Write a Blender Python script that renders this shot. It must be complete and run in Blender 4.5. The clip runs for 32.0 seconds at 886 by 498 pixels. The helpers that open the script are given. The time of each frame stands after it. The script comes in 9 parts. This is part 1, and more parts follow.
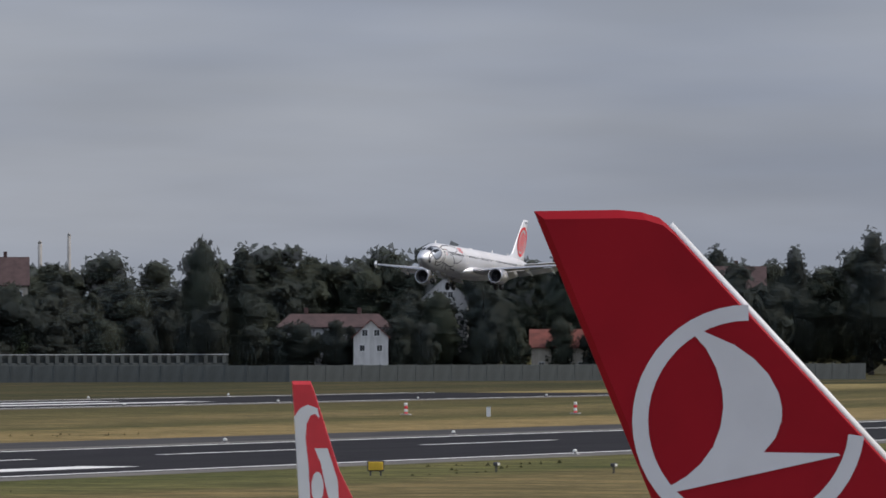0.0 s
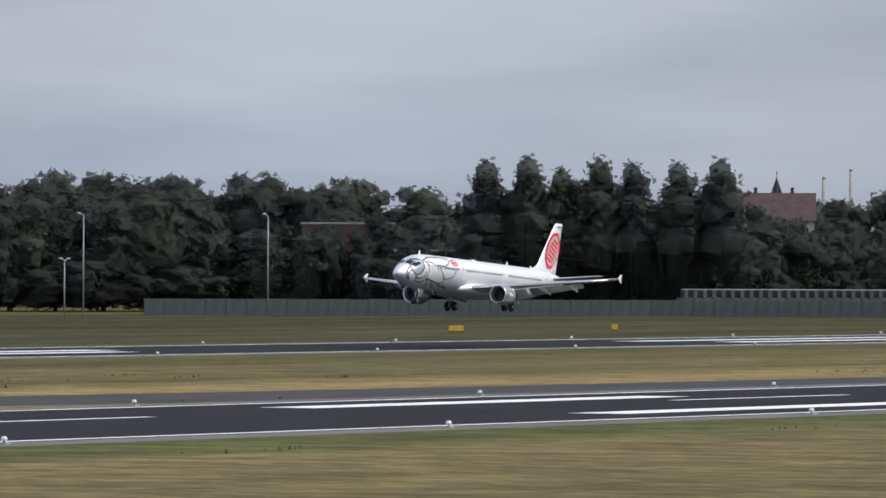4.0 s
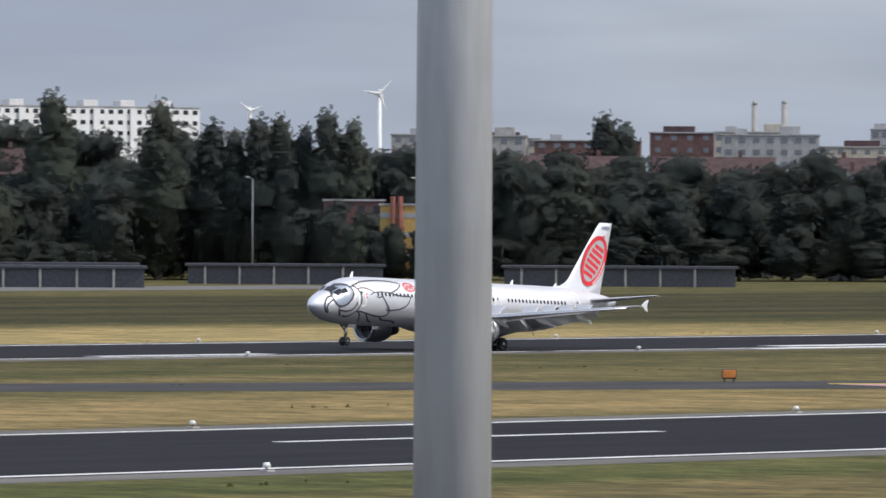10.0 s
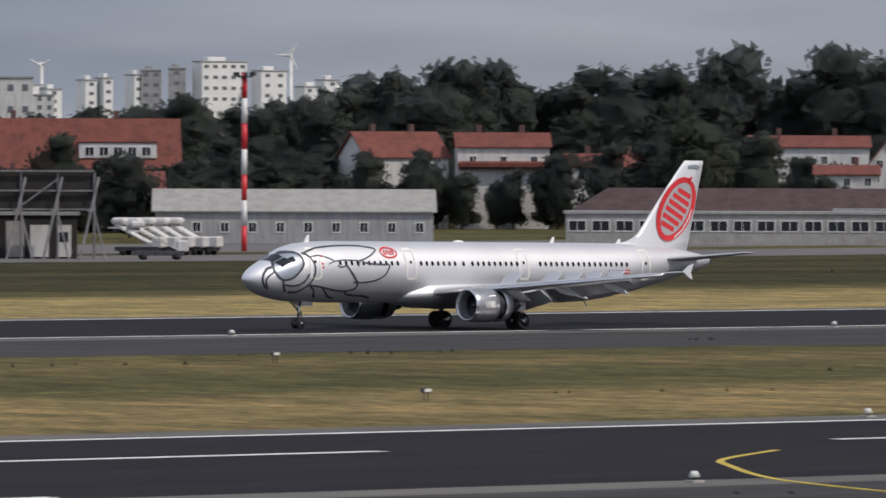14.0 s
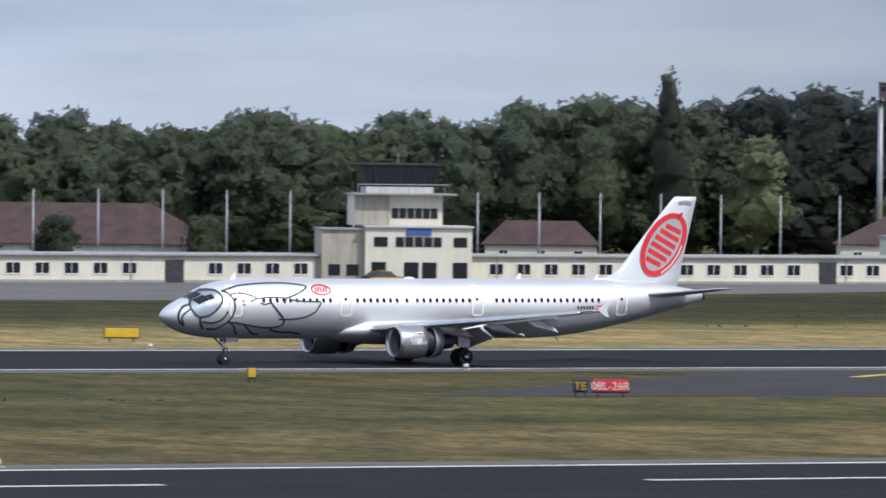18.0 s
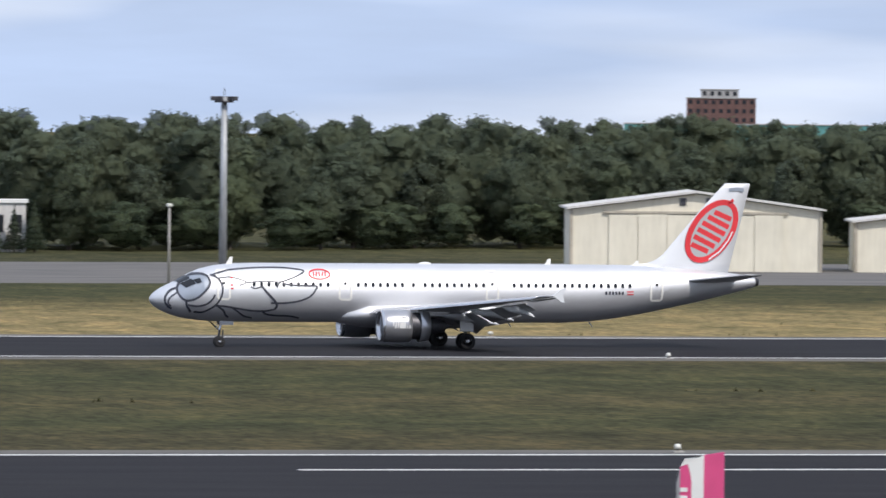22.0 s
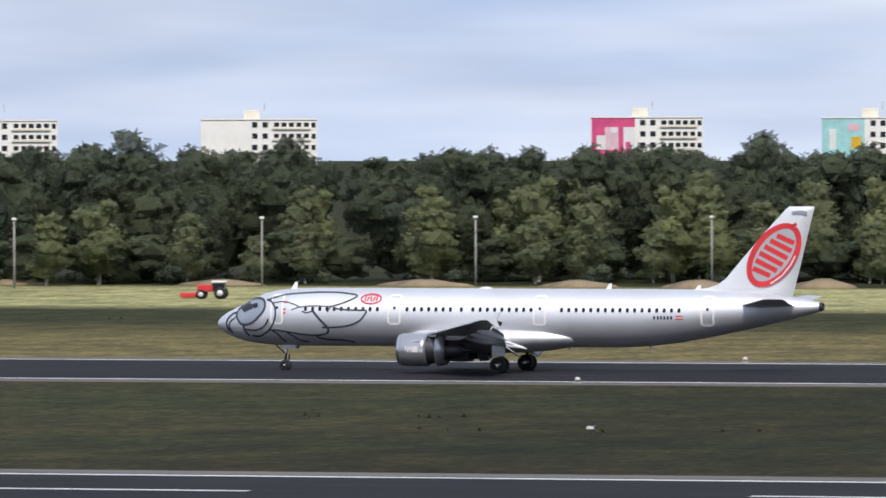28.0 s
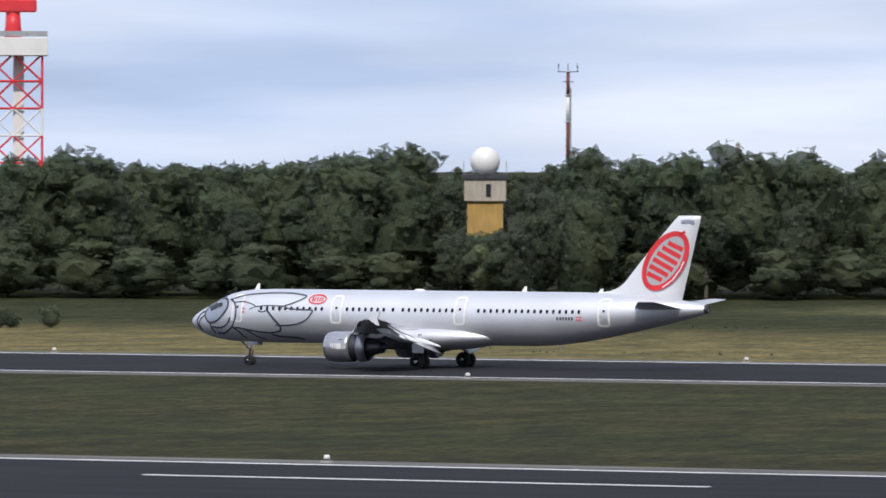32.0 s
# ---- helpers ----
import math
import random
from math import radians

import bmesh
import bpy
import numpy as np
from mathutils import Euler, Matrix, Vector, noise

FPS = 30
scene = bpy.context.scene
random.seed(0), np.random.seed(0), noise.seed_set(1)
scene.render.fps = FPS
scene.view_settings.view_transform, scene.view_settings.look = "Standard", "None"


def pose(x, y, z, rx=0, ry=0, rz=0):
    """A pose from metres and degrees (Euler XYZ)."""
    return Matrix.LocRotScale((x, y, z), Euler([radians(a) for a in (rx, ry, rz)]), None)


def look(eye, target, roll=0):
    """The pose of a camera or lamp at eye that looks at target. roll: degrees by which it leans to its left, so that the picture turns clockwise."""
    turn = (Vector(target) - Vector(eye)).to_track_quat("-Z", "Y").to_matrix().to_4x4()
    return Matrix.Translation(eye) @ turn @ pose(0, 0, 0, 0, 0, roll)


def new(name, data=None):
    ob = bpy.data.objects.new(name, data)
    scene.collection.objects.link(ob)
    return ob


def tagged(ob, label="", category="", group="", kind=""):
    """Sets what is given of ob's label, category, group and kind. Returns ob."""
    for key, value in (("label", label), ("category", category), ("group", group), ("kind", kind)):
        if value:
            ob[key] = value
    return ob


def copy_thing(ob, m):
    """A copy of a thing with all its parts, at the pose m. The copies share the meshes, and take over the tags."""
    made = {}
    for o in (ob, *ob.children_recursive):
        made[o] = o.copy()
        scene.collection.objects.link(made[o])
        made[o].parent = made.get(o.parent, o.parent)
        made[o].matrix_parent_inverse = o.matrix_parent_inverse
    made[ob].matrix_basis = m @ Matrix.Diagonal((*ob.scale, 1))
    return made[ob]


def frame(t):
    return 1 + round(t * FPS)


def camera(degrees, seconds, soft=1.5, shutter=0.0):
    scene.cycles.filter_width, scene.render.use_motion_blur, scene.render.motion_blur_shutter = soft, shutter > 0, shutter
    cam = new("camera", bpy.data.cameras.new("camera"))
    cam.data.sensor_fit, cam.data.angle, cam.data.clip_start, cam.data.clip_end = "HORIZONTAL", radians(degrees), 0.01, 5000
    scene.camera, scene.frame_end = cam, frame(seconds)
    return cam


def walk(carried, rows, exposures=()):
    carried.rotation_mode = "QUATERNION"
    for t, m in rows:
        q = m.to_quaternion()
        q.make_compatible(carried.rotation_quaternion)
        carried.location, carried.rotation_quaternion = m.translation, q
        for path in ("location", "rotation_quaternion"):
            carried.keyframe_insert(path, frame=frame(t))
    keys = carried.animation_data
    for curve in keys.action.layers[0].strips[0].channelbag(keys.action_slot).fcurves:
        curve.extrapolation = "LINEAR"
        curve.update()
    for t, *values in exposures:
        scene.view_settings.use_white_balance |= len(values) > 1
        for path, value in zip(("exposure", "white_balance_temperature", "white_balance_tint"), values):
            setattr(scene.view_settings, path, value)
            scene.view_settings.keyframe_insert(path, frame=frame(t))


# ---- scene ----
# ---- the camera and its walk ----


def aim(x, y, z, turn, tilt, lean):
    """The camera's pose from its place, its heading right of north, its tilt and its lean, in degrees."""
    a, b = radians(turn), radians(tilt)
    way = Vector((math.sin(a) * math.cos(b), math.cos(a) * math.cos(b), math.sin(b)))
    eye = Vector((x, y, z))
    return look(eye, eye + 100 * way, lean)


cam = camera(6.2327, 32.0, soft=1.6, shutter=0.12)
PATH = [
    (0.0, 303.22, 132.40, 9.12, 69.494, 0.603, -0.069),
    (0.5, 303.22, 132.40, 9.12, 68.954, 0.566, 0.051),
    (1.0, 303.22, 132.40, 9.12, 68.321, 0.503, 0.164),
    (1.5, 303.22, 132.40, 9.12, 67.690, 0.390, 0.233),
    (2.0, 303.22, 132.40, 9.12, 66.884, 0.274, 0.195),
    (2.5, 303.22, 132.40, 9.12, 66.110, 0.245, 0.218),
    (3.0, 302.65, 132.24, 9.14, 65.327, 0.213, 0.215),
    (3.5, 294.80, 129.93, 9.33, 64.560, 0.160, 0.250),
    (3.80, 285.14, 127.10, 9.58, 64.257, 0.135, 0.236),
    (4.10, 274.29, 123.91, 9.85, 63.963, 0.110, 0.222),
    (4.40, 263.45, 120.72, 10.12, 63.668, 0.085, 0.208),
    (4.70, 252.60, 117.54, 10.39, 63.369, 0.060, 0.194),
    (5.00, 241.75, 114.35, 10.67, 63.067, 0.035, 0.180),
    (5.30, 231.48, 111.33, 10.93, 62.755, 0.010, 0.167),
    (5.5, 225.95, 109.71, 11.06, 62.527, -0.007, 0.157),
    (6.0, 220.24, 108.03, 11.21, 61.462, 0.034, 1.006),
    (6.5, 220.06, 107.98, 11.21, 60.479, 0.083, 1.179),
    (7.0, 220.06, 107.98, 11.21, 59.427, 0.081, 1.088),
    (7.5, 220.06, 107.98, 11.21, 58.336, -0.026, 0.792),
    (8.0, 220.06, 107.98, 11.21, 57.045, -0.034, 0.610),
    (8.5, 220.06, 107.98, 11.21, 55.967, -0.029, 0.461),
    (9.0, 220.06, 107.98, 11.21, 54.587, -0.079, 0.398),
    (9.5, 220.06, 107.98, 11.21, 53.181, -0.118, 0.375),
    (10.0, 220.06, 107.98, 11.21, 51.549, -0.198, 0.330),
    (10.5, 219.79, 108.05, 11.22, 50.010, -0.271, 0.188),
    (11.0, 217.42, 108.68, 11.29, 48.720, -0.299, 0.138),
    (11.5, 213.36, 109.76, 11.41, 47.361, -0.342, -0.159),
    (12.0, 209.18, 110.87, 11.53, 45.930, -0.366, -0.208),
    (12.5, 204.99, 111.98, 11.65, 44.745, -0.489, -0.253),
    (13.0, 200.81, 113.09, 11.77, 43.099, -0.583, 0.196),
    (13.5, 196.62, 114.20, 11.89, 41.284, -0.650, 0.112),
    (14.0, 192.31, 115.20, 12.01, 39.441, -0.673, 0.187),
    (14.5, 184.39, 112.85, 12.23, 37.621, -0.700, 0.150),
    (15.0, 169.86, 104.38, 12.62, 35.836, -0.706, 0.094),
    (15.5, 153.83, 94.53, 13.04, 33.863, -0.686, 0.099),
    (16.00, 137.81, 84.68, 13.47, 32.575, -0.678, 0.268),
    (16.50, 121.78, 74.84, 13.89, 31.336, -0.670, 0.437),
    (17.00, 105.76, 64.99, 14.32, 30.142, -0.663, 0.606),
    (17.5, 89.73, 55.14, 14.74, 28.990, -0.655, 0.775),
    (18.0, 73.71, 45.30, 15.17, 27.409, -0.724, 0.653),
    (18.5, 57.69, 35.45, 15.59, 26.108, -0.844, 0.488),
    (19.0, 41.66, 25.60, 16.02, 24.810, -0.938, 0.283),
    (19.5, 25.64, 15.76, 16.45, 23.325, -0.945, 0.083),
    (20.0, 10.12, 6.22, 16.86, 21.991, -0.934, 0.049),
    (20.5, 1.05, 0.65, 17.10, 20.327, -0.973, 0.012),
    (21.0, 0.00, 0.00, 17.13, 18.087, -1.026, 0.097),
    (21.5, 0.00, 0.00, 17.13, 15.869, -1.028, 0.235),
    (22.0, 0.00, 0.00, 17.13, 13.697, -1.011, 0.585),
    (22.5, 0.00, 0.00, 17.13, 11.308, -0.989, 0.576),
    (23.0, 0.00, 0.00, 17.13, 8.998, -0.996, 0.639),
    (23.5, 0.00, 0.00, 17.13, 7.080, -0.975, 0.552),
    (24.0, 0.00, 0.00, 17.13, 5.169, -0.992, 0.528),
    (24.5, 0.00, 0.00, 17.13, 3.108, -0.987, 0.290),
    (26.5, 0.00, 0.00, 17.13, -9.592, -0.805, 0.054),
    (27.0, 0.00, 0.00, 17.13, -11.558, -0.812, 0.095),
    (27.5, 0.00, 0.00, 17.13, -13.396, -0.835, -0.109),
    (28.0, 0.00, 0.00, 17.13, -15.235, -0.831, -0.087),
    (28.5, 0.00, 0.00, 17.13, -16.681, -0.824, 0.002),
    (29.0, 0.00, 0.00, 17.13, -18.233, -0.800, 0.355),
    (29.5, 0.00, 0.00, 17.13, -19.667, -0.804, 0.365),
    (30.0, 0.00, 0.00, 17.13, -21.024, -0.834, 0.507),
    (30.5, 0.00, 0.00, 17.13, -22.226, -0.856, 0.236),
    (31.0, 0.00, 0.00, 17.13, -23.518, -0.833, 0.251),
    (31.5, 0.00, 0.00, 17.13, -24.783, -0.785, 0.169),
    (32.0, 0.00, 0.00, 17.13, -26.136, -0.737, 0.081),
]
EXPOSURE = [(0.0, -0.25, 6700, 15), (1.0, -0.2, 6700, 15), (3.0, 0.05, 6600, 14), (6.0, 0.2, 6500, 13), (9.0, 0.2, 6500, 13), (12.0, 0.2, 6700, 15), (13.0, -0.1, 6700, 15), (14.0, -0.32, 6800, 15), (15.5, -0.3, 6800, 15),
            (17.5, -0.06, 6300, 12), (19.0, 0.14, 6200, 12), (20.0, 0.03, 6200, 12), (22.0, 0.12, 6550, 13), (24.0, 0.08, 6550, 14), (29.0, 0.0, 6500, 14), (32.0, 0.02, 6500, 14)]
walk(cam, [(t, aim(*row)) for t, *row in PATH], EXPOSURE)

# ---- sky, sun ----
SUN_TURN, SUN_UP = 158.0, 47.0


def sky():
    world = bpy.data.worlds.new("world")
    scene.world = world
    world.use_nodes = True
    n, l = world.node_tree.nodes, world.node_tree.links
    n.clear()
    out = n.new("ShaderNodeOutputWorld")
    back = n.new("ShaderNodeBackground")
    air = n.new("ShaderNodeTexSky")
    air.sky_type, air.sun_disc = "NISHITA", False
    air.sun_elevation, air.sun_rotation = radians(SUN_UP), radians(SUN_TURN)
    air.dust_density, air.ozone_density = 2.0, 1.5
    at = n.new("ShaderNodeTexCoord")
    stretch = n.new("ShaderNodeMapping")
    stretch.inputs["Scale"].default_value = (9.0, 9.0, 60.0)
    puffs = n.new("ShaderNodeTexNoise")
    puffs.inputs["Scale"].default_value, puffs.inputs["Detail"].default_value = 1.6, 6.0
    puffs.inputs["Roughness"].default_value = 0.55
    cover = n.new("ShaderNodeValToRGB")
    cover.color_ramp.elements[0].position, cover.color_ramp.elements[1].position = 0.30, 0.72
    cover.color_ramp.elements[0].color = (0.75, 0.75, 0.75, 1)
    cover.color_ramp.elements[1].color = (0.97, 0.97, 0.97, 1)
    wide = n.new("ShaderNodeTexNoise")
    wide.inputs["Scale"].default_value, wide.inputs["Detail"].default_value = 0.9, 3.0
    shade = n.new("ShaderNodeValToRGB")
    shade.color_ramp.elements[0].color, shade.color_ramp.elements[1].color = (3.62, 4.32, 5.45, 1), (5.35, 6.08, 7.05, 1)
    shade.color_ramp.elements[0].position, shade.color_ramp.elements[1].position = 0.35, 0.65
    bright = n.new("ShaderNodeValToRGB")
    bright.color_ramp.elements[0].color, bright.color_ramp.elements[1].color = (6.2, 7.9, 10.9, 1), (9.9, 11.1, 12.9, 1)
    bright.color_ramp.elements[0].position, bright.color_ramp.elements[1].position = 0.40, 0.60
    split, side = n.new("ShaderNodeSeparateXYZ"), n.new("ShaderNodeMapRange")
    side.inputs["From Min"].default_value, side.inputs["From Max"].default_value = 0.60, 0.20
    side.interpolation_type = "SMOOTHSTEP"
    both = n.new("ShaderNodeMix")
    both.data_type = "RGBA"
    l.new(at.outputs["Generated"], split.inputs["Vector"])
    l.new(split.outputs["X"], side.inputs["Value"])
    l.new(side.outputs["Result"], both.inputs["Factor"])
    l.new(wide.outputs["Fac"], bright.inputs["Fac"])
    l.new(shade.outputs["Color"], both.inputs["A"])
    l.new(bright.outputs["Color"], both.inputs["B"])
    mix = n.new("ShaderNodeMix")
    mix.data_type = "RGBA"
    l.new(at.outputs["Generated"], stretch.inputs["Vector"])
    l.new(stretch.outputs["Vector"], puffs.inputs["Vector"])
    l.new(stretch.outputs["Vector"], wide.inputs["Vector"])
    l.new(puffs.outputs["Fac"], cover.inputs["Fac"])
    l.new(wide.outputs["Fac"], shade.inputs["Fac"])
    l.new(cover.outputs["Color"], mix.inputs["Factor"])
    l.new(air.outputs["Color"], mix.inputs["A"])
    l.new(both.outputs["Result"], mix.inputs["B"])
    l.new(mix.outputs["Result"], back.inputs["Color"])
    back.inputs["Strength"].default_value = 0.085
    l.new(back.outputs["Background"], out.inputs["Surface"])


sky()
sun = new("sun", bpy.data.lights.new("sun", "SUN"))
sun.data.energy, sun.data.angle, sun.data.color = 2.9, radians(0.8), (1.0, 0.95, 0.87)
sun.matrix_world = look((math.sin(radians(SUN_TURN)) * 100, math.cos(radians(SUN_TURN)) * 100, 100 * math.tan(radians(SUN_UP))), (0, 0, 0))

# ---- materials ----
def node_mat(name, rough=0.6, metal=0.0):
    m = bpy.data.materials.new(name)
    m.use_nodes = True
    n, l = m.node_tree.nodes, m.node_tree.links
    b = n["Principled BSDF"]
    b.inputs["Roughness"].default_value, b.inputs["Metallic"].default_value = rough, metal
    return m, n, l, b


def noise_node(n, l, scale, detail=4.0, stretch=(1, 1, 1), space="Object", rough=0.55):
    at, fit = n.new("ShaderNodeTexCoord"), n.new("ShaderNodeMapping")
    fit.inputs["Scale"].default_value = stretch
    tex = n.new("ShaderNodeTexNoise")
    tex.inputs["Scale"].default_value, tex.inputs["Detail"].default_value, tex.inputs["Roughness"].default_value = scale, detail, rough
    l.new(at.outputs[space], fit.inputs["Vector"])
    l.new(fit.outputs["Vector"], tex.inputs["Vector"])
    return tex.outputs["Fac"]


def ramp_node(n, l, fac, stops):
    r = n.new("ShaderNodeValToRGB")
    while len(r.color_ramp.elements) < len(stops):
        r.color_ramp.elements.new(0.5)
    for e, (p, c) in zip(r.color_ramp.elements, stops):
        e.position, e.color = p, (*c, 1)
    l.new(fac, r.inputs["Fac"])
    return r.outputs["Color"]


def blend(n, l, kind, fac, a, b):
    m = n.new("ShaderNodeMix")
    m.data_type, m.blend_type = "RGBA", kind
    for key, v in (("Factor", fac), ("A", a), ("B", b)):
        if isinstance(v, (int, float)):
            m.inputs[key].default_value = v
        elif isinstance(v, tuple):
            m.inputs[key].default_value = (*v, 1)
        else:
            l.new(v, m.inputs[key])
    return m.outputs["Result"]


def bump_node(n, l, b, fac, strength, distance=0.05):
    u = n.new("ShaderNodeBump")
    u.inputs["Strength"].default_value, u.inputs["Distance"].default_value = strength, distance
    l.new(fac, u.inputs["Height"])
    l.new(u.outputs["Normal"], b.inputs["Normal"])


def plain(name, c, rough=0.6, metal=0.0, grain=0.12, size=1.5, wear=0.0, space="Object"):
    """A painted or bare surface: its colour with two scales of mottling, and a little grime."""
    m, n, l, b = node_mat(name, rough, metal)
    dark = tuple(v * (1 - grain * 2) for v in c)
    light = tuple(min(1, v * (1 + grain)) for v in c)
    col = ramp_node(n, l, noise_node(n, l, size, 5.0, space=space), [(0.3, dark), (0.55, c), (0.75, light)])
    if wear:
        col = blend(n, l, "MULTIPLY", wear, col, ramp_node(n, l, noise_node(n, l, size * 7, 3.0, (1, 1, 0.15), space), [(0.35, (0.35, 0.33, 0.3)), (0.6, (1, 1, 1))]))
    l.new(col, b.inputs["Base Color"])
    return m


def vary(n, l, col, spread):
    """Lighter and darker, thing by thing."""
    info = n.new("ShaderNodeObjectInfo")
    r = ramp_node(n, l, info.outputs["Random"], [(0.0, (1 - spread,) * 3), (0.5, (1, 1, 1)), (1.0, (1 + spread, 1 + spread * 0.9, 1 - spread * 0.3))])
    return blend(n, l, "MULTIPLY", 1.0, col, r)


def leaf_mat(name, dark, mid, light, spread=0.13, airy=0.30):
    m, n, l, b = node_mat(name, 0.75)
    geo = n.new("ShaderNodeNewGeometry")
    a = ramp_node(n, l, geo.outputs["Random Per Island"], [(0.0, dark), (0.5, mid), (1.0, light)])
    tone = ramp_node(n, l, noise_node(n, l, 0.12, 4.0), [(0.3, (0.88, 0.92, 0.95)), (0.7, (1.15, 1.12, 1.02))])
    col = blend(n, l, "MULTIPLY", 1.0, a, tone)
    col = blend(n, l, "MULTIPLY", 1.0, col, ramp_node(n, l, noise_node(n, l, 2.4, 5.0, rough=0.75), [(0.36, (0.82, 0.84, 0.87)), (0.64, (1.2, 1.2, 1.14))]))
    col = vary(n, l, col, spread)
    l.new(col, b.inputs["Base Color"])
    b.inputs["Specular IOR Level"].default_value = 0.1
    # a leaf clump is lit as part of its crown, not as one flat leaf
    way, turn, soft = n.new("ShaderNodeAttribute"), n.new("ShaderNodeVectorTransform"), n.new("ShaderNodeMix")
    way.attribute_name = "crown_out"
    turn.vector_type, turn.convert_from, turn.convert_to = "NORMAL", "OBJECT", "WORLD"
    soft.data_type = "VECTOR"
    soft.inputs["Factor"].default_value = 0.86
    l.new(way.outputs["Vector"], turn.inputs["Vector"])
    l.new(geo.outputs["Normal"], soft.inputs[4])
    l.new(turn.outputs["Vector"], soft.inputs[5])
    unit = n.new("ShaderNodeVectorMath")
    unit.operation = "NORMALIZE"
    l.new(soft.outputs[1], unit.inputs[0])
    rough = n.new("ShaderNodeBump")
    rough.inputs["Strength"].default_value, rough.inputs["Distance"].default_value = 0.6, 0.35
    l.new(noise_node(n, l, 2.0, 6.0, rough=0.75), rough.inputs["Height"])
    l.new(unit.outputs["Vector"], rough.inputs["Normal"])
    l.new(rough.outputs["Normal"], b.inputs["Normal"])
    thin, both = n.new("ShaderNodeBsdfTranslucent"), n.new("ShaderNodeMixShader")
    l.new(col, thin.inputs["Color"])
    l.new(unit.outputs["Vector"], thin.inputs["Normal"])
    both.inputs["Fac"].default_value = 0.58
    l.new(b.outputs["BSDF"], both.inputs[1])
    l.new(thin.outputs["BSDF"], both.inputs[2])
    # the gaps between the leaves of a clump
    gaps, open_leaf = n.new("ShaderNodeBsdfTransparent"), n.new("ShaderNodeMixShader")
    open_leaf.inputs["Fac"].default_value = airy
    l.new(both.outputs["Shader"], open_leaf.inputs[1])
    l.new(gaps.outputs["BSDF"], open_leaf.inputs[2])
    l.new(open_leaf.outputs["Shader"], n["Material Output"].inputs["Surface"])
    return m


def grass_mat():
    m, n, l, b = node_mat("grass", 0.9)
    bands = noise_node(n, l, 0.055, 7.0, (0.10, 1, 1), rough=0.6)
    dry = ramp_node(n, l, bands, [(0.30, (0.075, 0.085, 0.030)), (0.43, (0.125, 0.115, 0.045)), (0.52, (0.22, 0.175, 0.08)), (0.62, (0.37, 0.275, 0.14)), (0.76, (0.15, 0.13, 0.055))])
    damp = ramp_node(n, l, bands, [(0.28, (0.052, 0.062, 0.030)), (0.45, (0.075, 0.080, 0.038)), (0.56, (0.105, 0.098, 0.050)), (0.68, (0.15, 0.125, 0.070)), (0.80, (0.08, 0.082, 0.040))])
    at, split, far = n.new("ShaderNodeTexCoord"), n.new("ShaderNodeSeparateXYZ"), n.new("ShaderNodeMapRange")
    l.new(at.outputs["Object"], split.inputs["Vector"])
    l.new(split.outputs["X"], far.inputs["Value"])
    far.inputs["From Min"].default_value, far.inputs["From Max"].default_value = 150.0, 420.0
    base = blend(n, l, "MIX", far.outputs["Result"], damp, dry)
    # mown strips along the runways, their edges wandering
    warp, width = n.new("ShaderNodeMath"), n.new("ShaderNodeMapRange")
    warp.operation = "MULTIPLY_ADD"
    l.new(noise_node(n, l, 0.03, 5.0, (0.25, 1, 1)), warp.inputs[0])
    warp.inputs[1].default_value = 44.0
    l.new(split.outputs["Y"], warp.inputs[2])
    l.new(warp.outputs["Value"], width.inputs["Value"])
    width.inputs["From Min"].default_value, width.inputs["From Max"].default_value = 322.0, 922.0
    # deep: grass under cloud shadow, the shade put into its colour
    green, olive, straw, deep, tan = (0.088, 0.102, 0.038), (0.098, 0.093, 0.043), (0.30, 0.22, 0.11), (0.027, 0.030, 0.018), (0.175, 0.138, 0.070)
    east = ramp_node(n, l, width.outputs["Result"], [((y - 300) / 600, c) for y, c in ((301, tan), (314, tan), (322, green), (385, olive), (400, straw), (428, straw), (446, olive), (474, tan), (492, olive), (530, (0.088, 0.078, 0.039)), (582, (0.42, 0.325, 0.155)), (640, (0.38, 0.29, 0.14)), (662, olive), (690, deep), (860, deep), (895, olive))])
    # towards the eastern end the hay gives way to cloud shade put into the colour
    hay_of = ramp_node(n, l, width.outputs["Result"], [((y - 300) / 600, (v, v, v)) for y, v in ((576, 0.0), (584, 1.0), (700, 1.0), (712, 0.0))])
    mown, less = n.new("ShaderNodeMapRange"), n.new("ShaderNodeMath")
    mown.inputs["From Min"].default_value, mown.inputs["From Max"].default_value = 860.0, 1080.0
    l.new(split.outputs["X"], mown.inputs["Value"])
    less.operation = "MULTIPLY"
    l.new(mown.outputs["Result"], less.inputs[0])
    l.new(hay_of, less.inputs[1])
    east = blend(n, l, "MIX", less.outputs["Value"], east, (0.045, 0.046, 0.026))
    west = ramp_node(n, l, width.outputs["Result"], [((y - 300) / 600, c) for y, c in ((320, (0.062, 0.057, 0.027)), (400, (0.076, 0.064, 0.034)), (430, (0.066, 0.068, 0.032)), (460, (0.088, 0.076, 0.038)), (495, (0.068, 0.070, 0.033)), (530, (0.078, 0.068, 0.036)), (578, (0.36, 0.275, 0.14)), (650, (0.32, 0.245, 0.125)), (690, (0.105, 0.095, 0.046)), (710, (0.068, 0.070, 0.033)), (740, (0.072, 0.074, 0.036)), (872, (0.06, 0.062, 0.035)))])
    # a pale dry strip before the western woods, its sunlight put into the colour
    strip_of = ramp_node(n, l, width.outputs["Result"], [((y - 300) / 600, (v, v, v)) for y, v in ((744, 0.0), (765, 0.9), (850, 1.0), (870, 0.0))])
    reach, both = n.new("ShaderNodeMapRange"), n.new("ShaderNodeMath")
